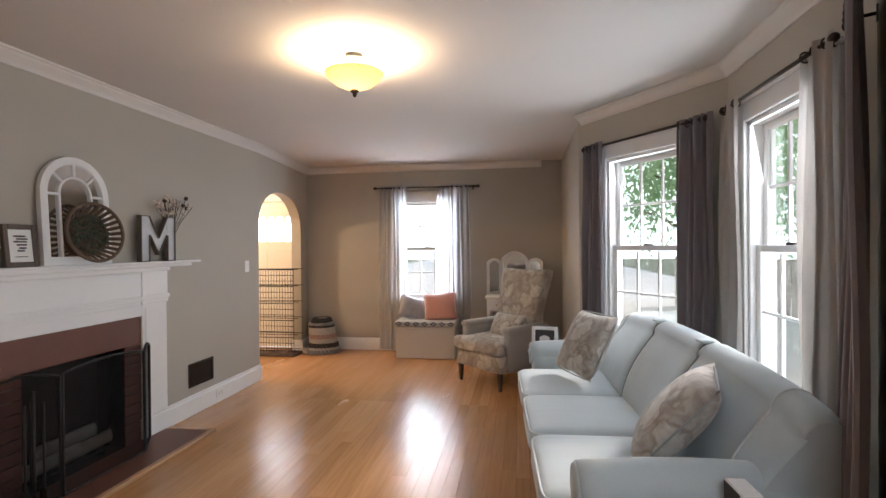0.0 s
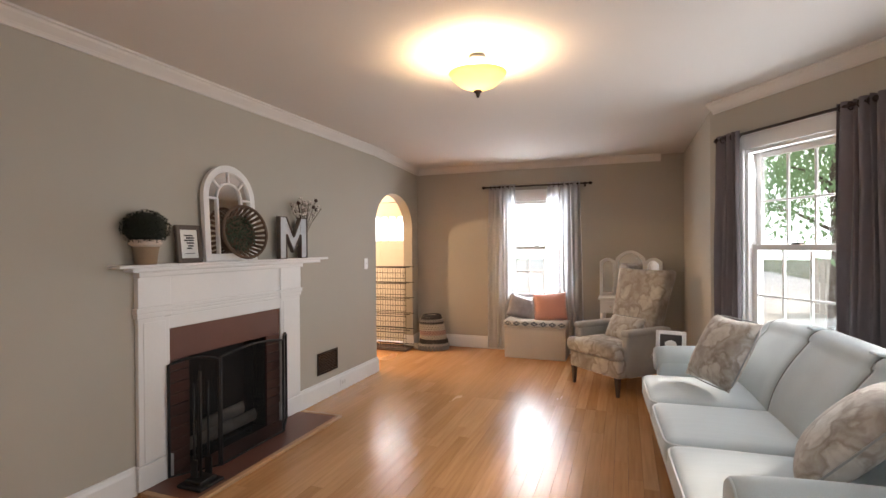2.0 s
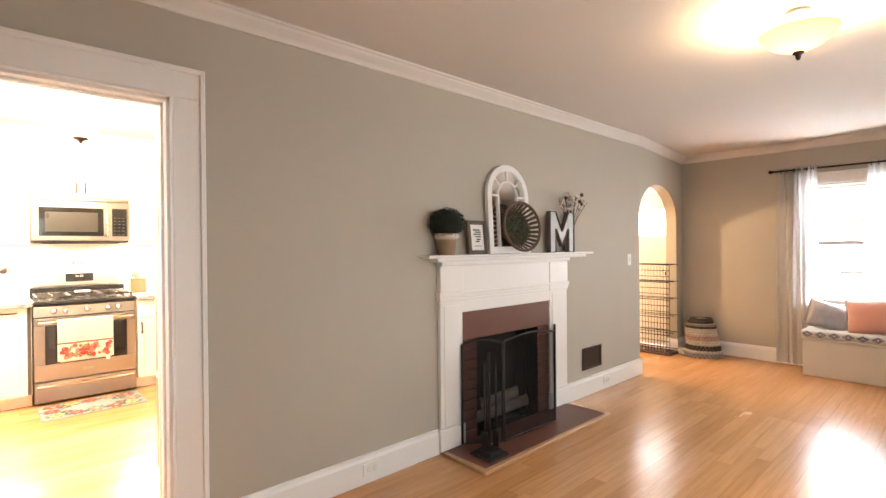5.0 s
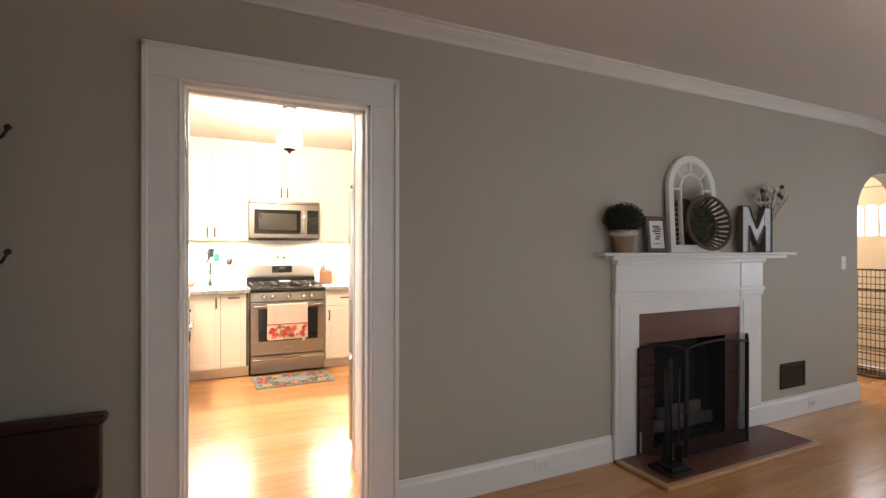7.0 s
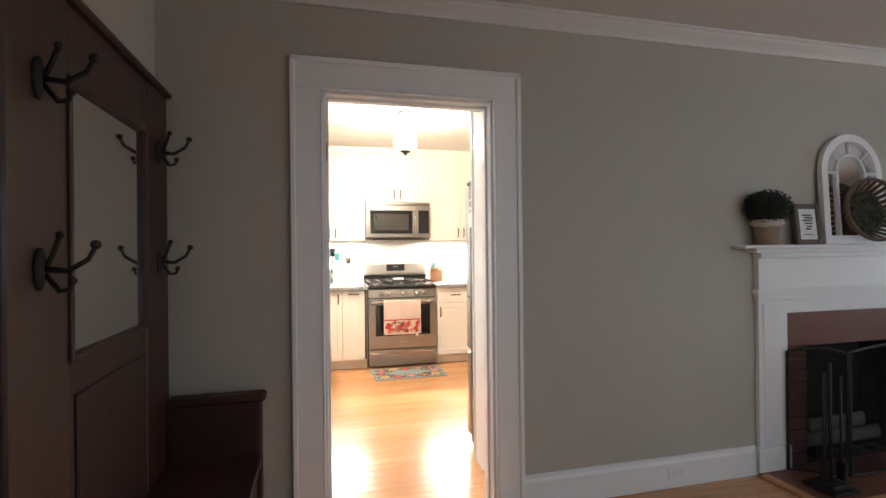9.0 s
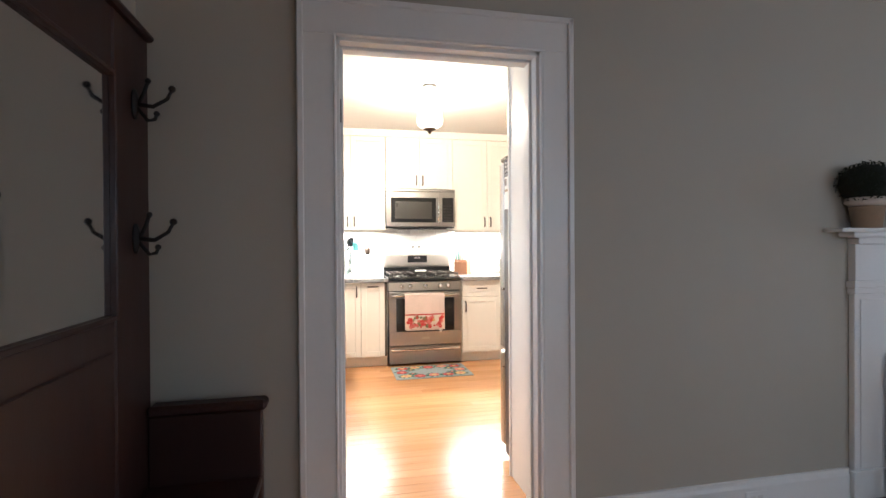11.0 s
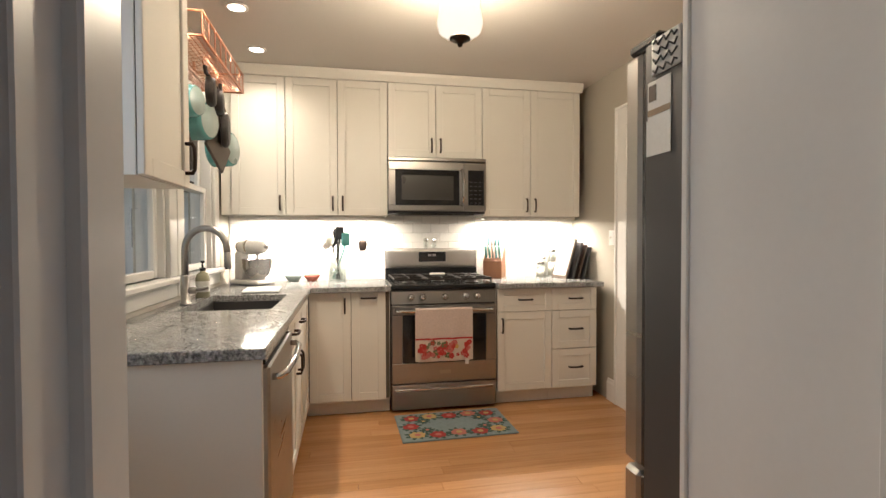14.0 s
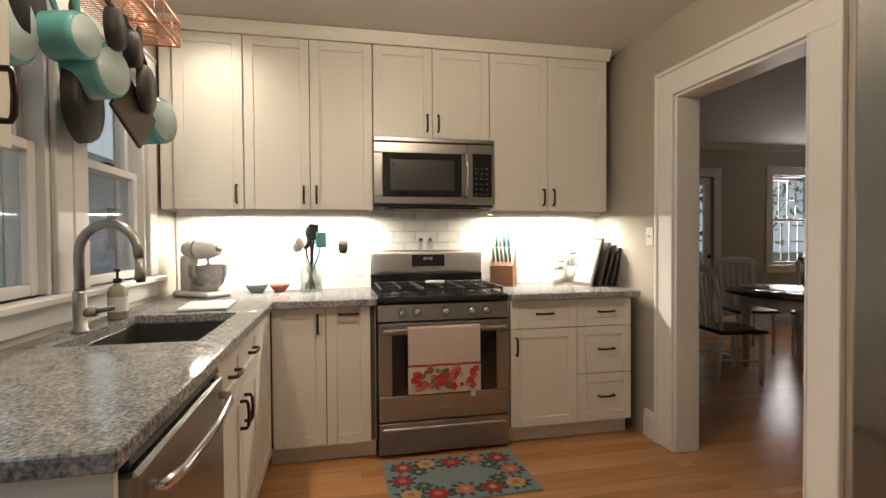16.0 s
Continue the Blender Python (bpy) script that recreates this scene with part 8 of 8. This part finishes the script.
def lay(x0, x1, y0, y1, loose):
    """Boards along y over a rectangle."""
    global unit_ob, count
    n = max(1, round((x1 - x0) / WB))
    wd = (x1 - x0) / n
    for i in range(n):
        cx = x0 + (i + 0.5) * wd
        y = y0 - rng.random() * 1.5
        while y < y1:
            ln = rng.uniform(1.1, 2.5)
            a, b = max(y, y0), min(y + ln, y1)
            y += ln
            if b - a < 0.02:
                continue
            if loose and count < 300:
                if unit_ob is None:
                    unit_ob = part("plank", unit, FLOOR, floor)
                    ob = unit_ob
                else:
                    ob = new("plank", unit_ob.data)
                    ob.parent = floor
                ob.location = (cx, (a + b) / 2, 0)
                ob.scale = (wd - 0.0012, b - a - 0.001, 1)
                count += 1
            else:
                rest.box(cx - wd / 2 + 0.0006, cx + wd / 2 - 0.0006, a + 0.0005, b - 0.0005, -0.012, 0, 0)


lay(-5.85, XB, -0.6, 1.74, True)
lay(XB, 1.14, -1.14, 4.3, True)
lay(XK, -5.85, YK, YD + 0.1, False)
lay(-5.85, XB, YK, -0.6, False)
lay(XB, 0.72, 4.3, 6.44, False)
lay(1.14, 1.45, 1.2, 4.3, False)
lay(-4.62, XB, 3.3, 6.44, False)
lay(-8.7, -4.40, 1.74, 3.3, False)
lay(-8.7, -4.85, 3.3, 6.9, False)
ob = part("planks", rest, FLOOR, floor)
ob["kind"] = "stuff"

# ---- kitchen wall tiles ----
tiles = structure(thing("backsplash", pose(0, 0, 0), "white glazed subway tile backsplash above the counter", "tiles"), "white glazed subway tile backsplash above the counter", "tiles")
bed = Mesh().box(XK, XK + 0.006, YK, YD, 0.90, 1.42, 0).box(-4.14, -3.7, YK, YK + 0.006, 0.90, 1.43, 0).box(-6.2, -4.15, YK, YK + 0.006, 0.90, 0.94, 0)
part("grout_bed", bed, GROUT, tiles)
TW, TH = 0.152, 0.076
shared = {}


def tile(length, m):
    key = round(length, 4)
    if key not in shared:
        shared[key] = part("tile", Mesh().box(-length / 2 + 0.0012, length / 2 - 0.0012, 0, 0.009, 0.0012, TH - 0.0012, 0.0018), TILE, tiles)
        ob = shared[key]
    else:
        ob = new("tile", shared[key].data)
        ob.parent = tiles
    ob.matrix_basis = m


for r in range(7):
    z = 0.912 + r * TH
    x = YK - (TW / 2 if r % 2 else 0)
    while x < YD - 0.001:
        a, b = max(x, YK + 0.007), min(x + TW, YD - 0.001)
        if b - a > 0.02 and z < 1.40:
            tile(b - a, pose(XK + 0.004, (a + b) / 2, z, 0, 0, -90))
        x += TW
    x = -4.147
    first = TW / 2 if r % 2 else TW
    while x < -3.75:
        b = x + first
        first = TW
        tile(b - x, pose((x + b) / 2, YK + 0.004, z))
        x = b
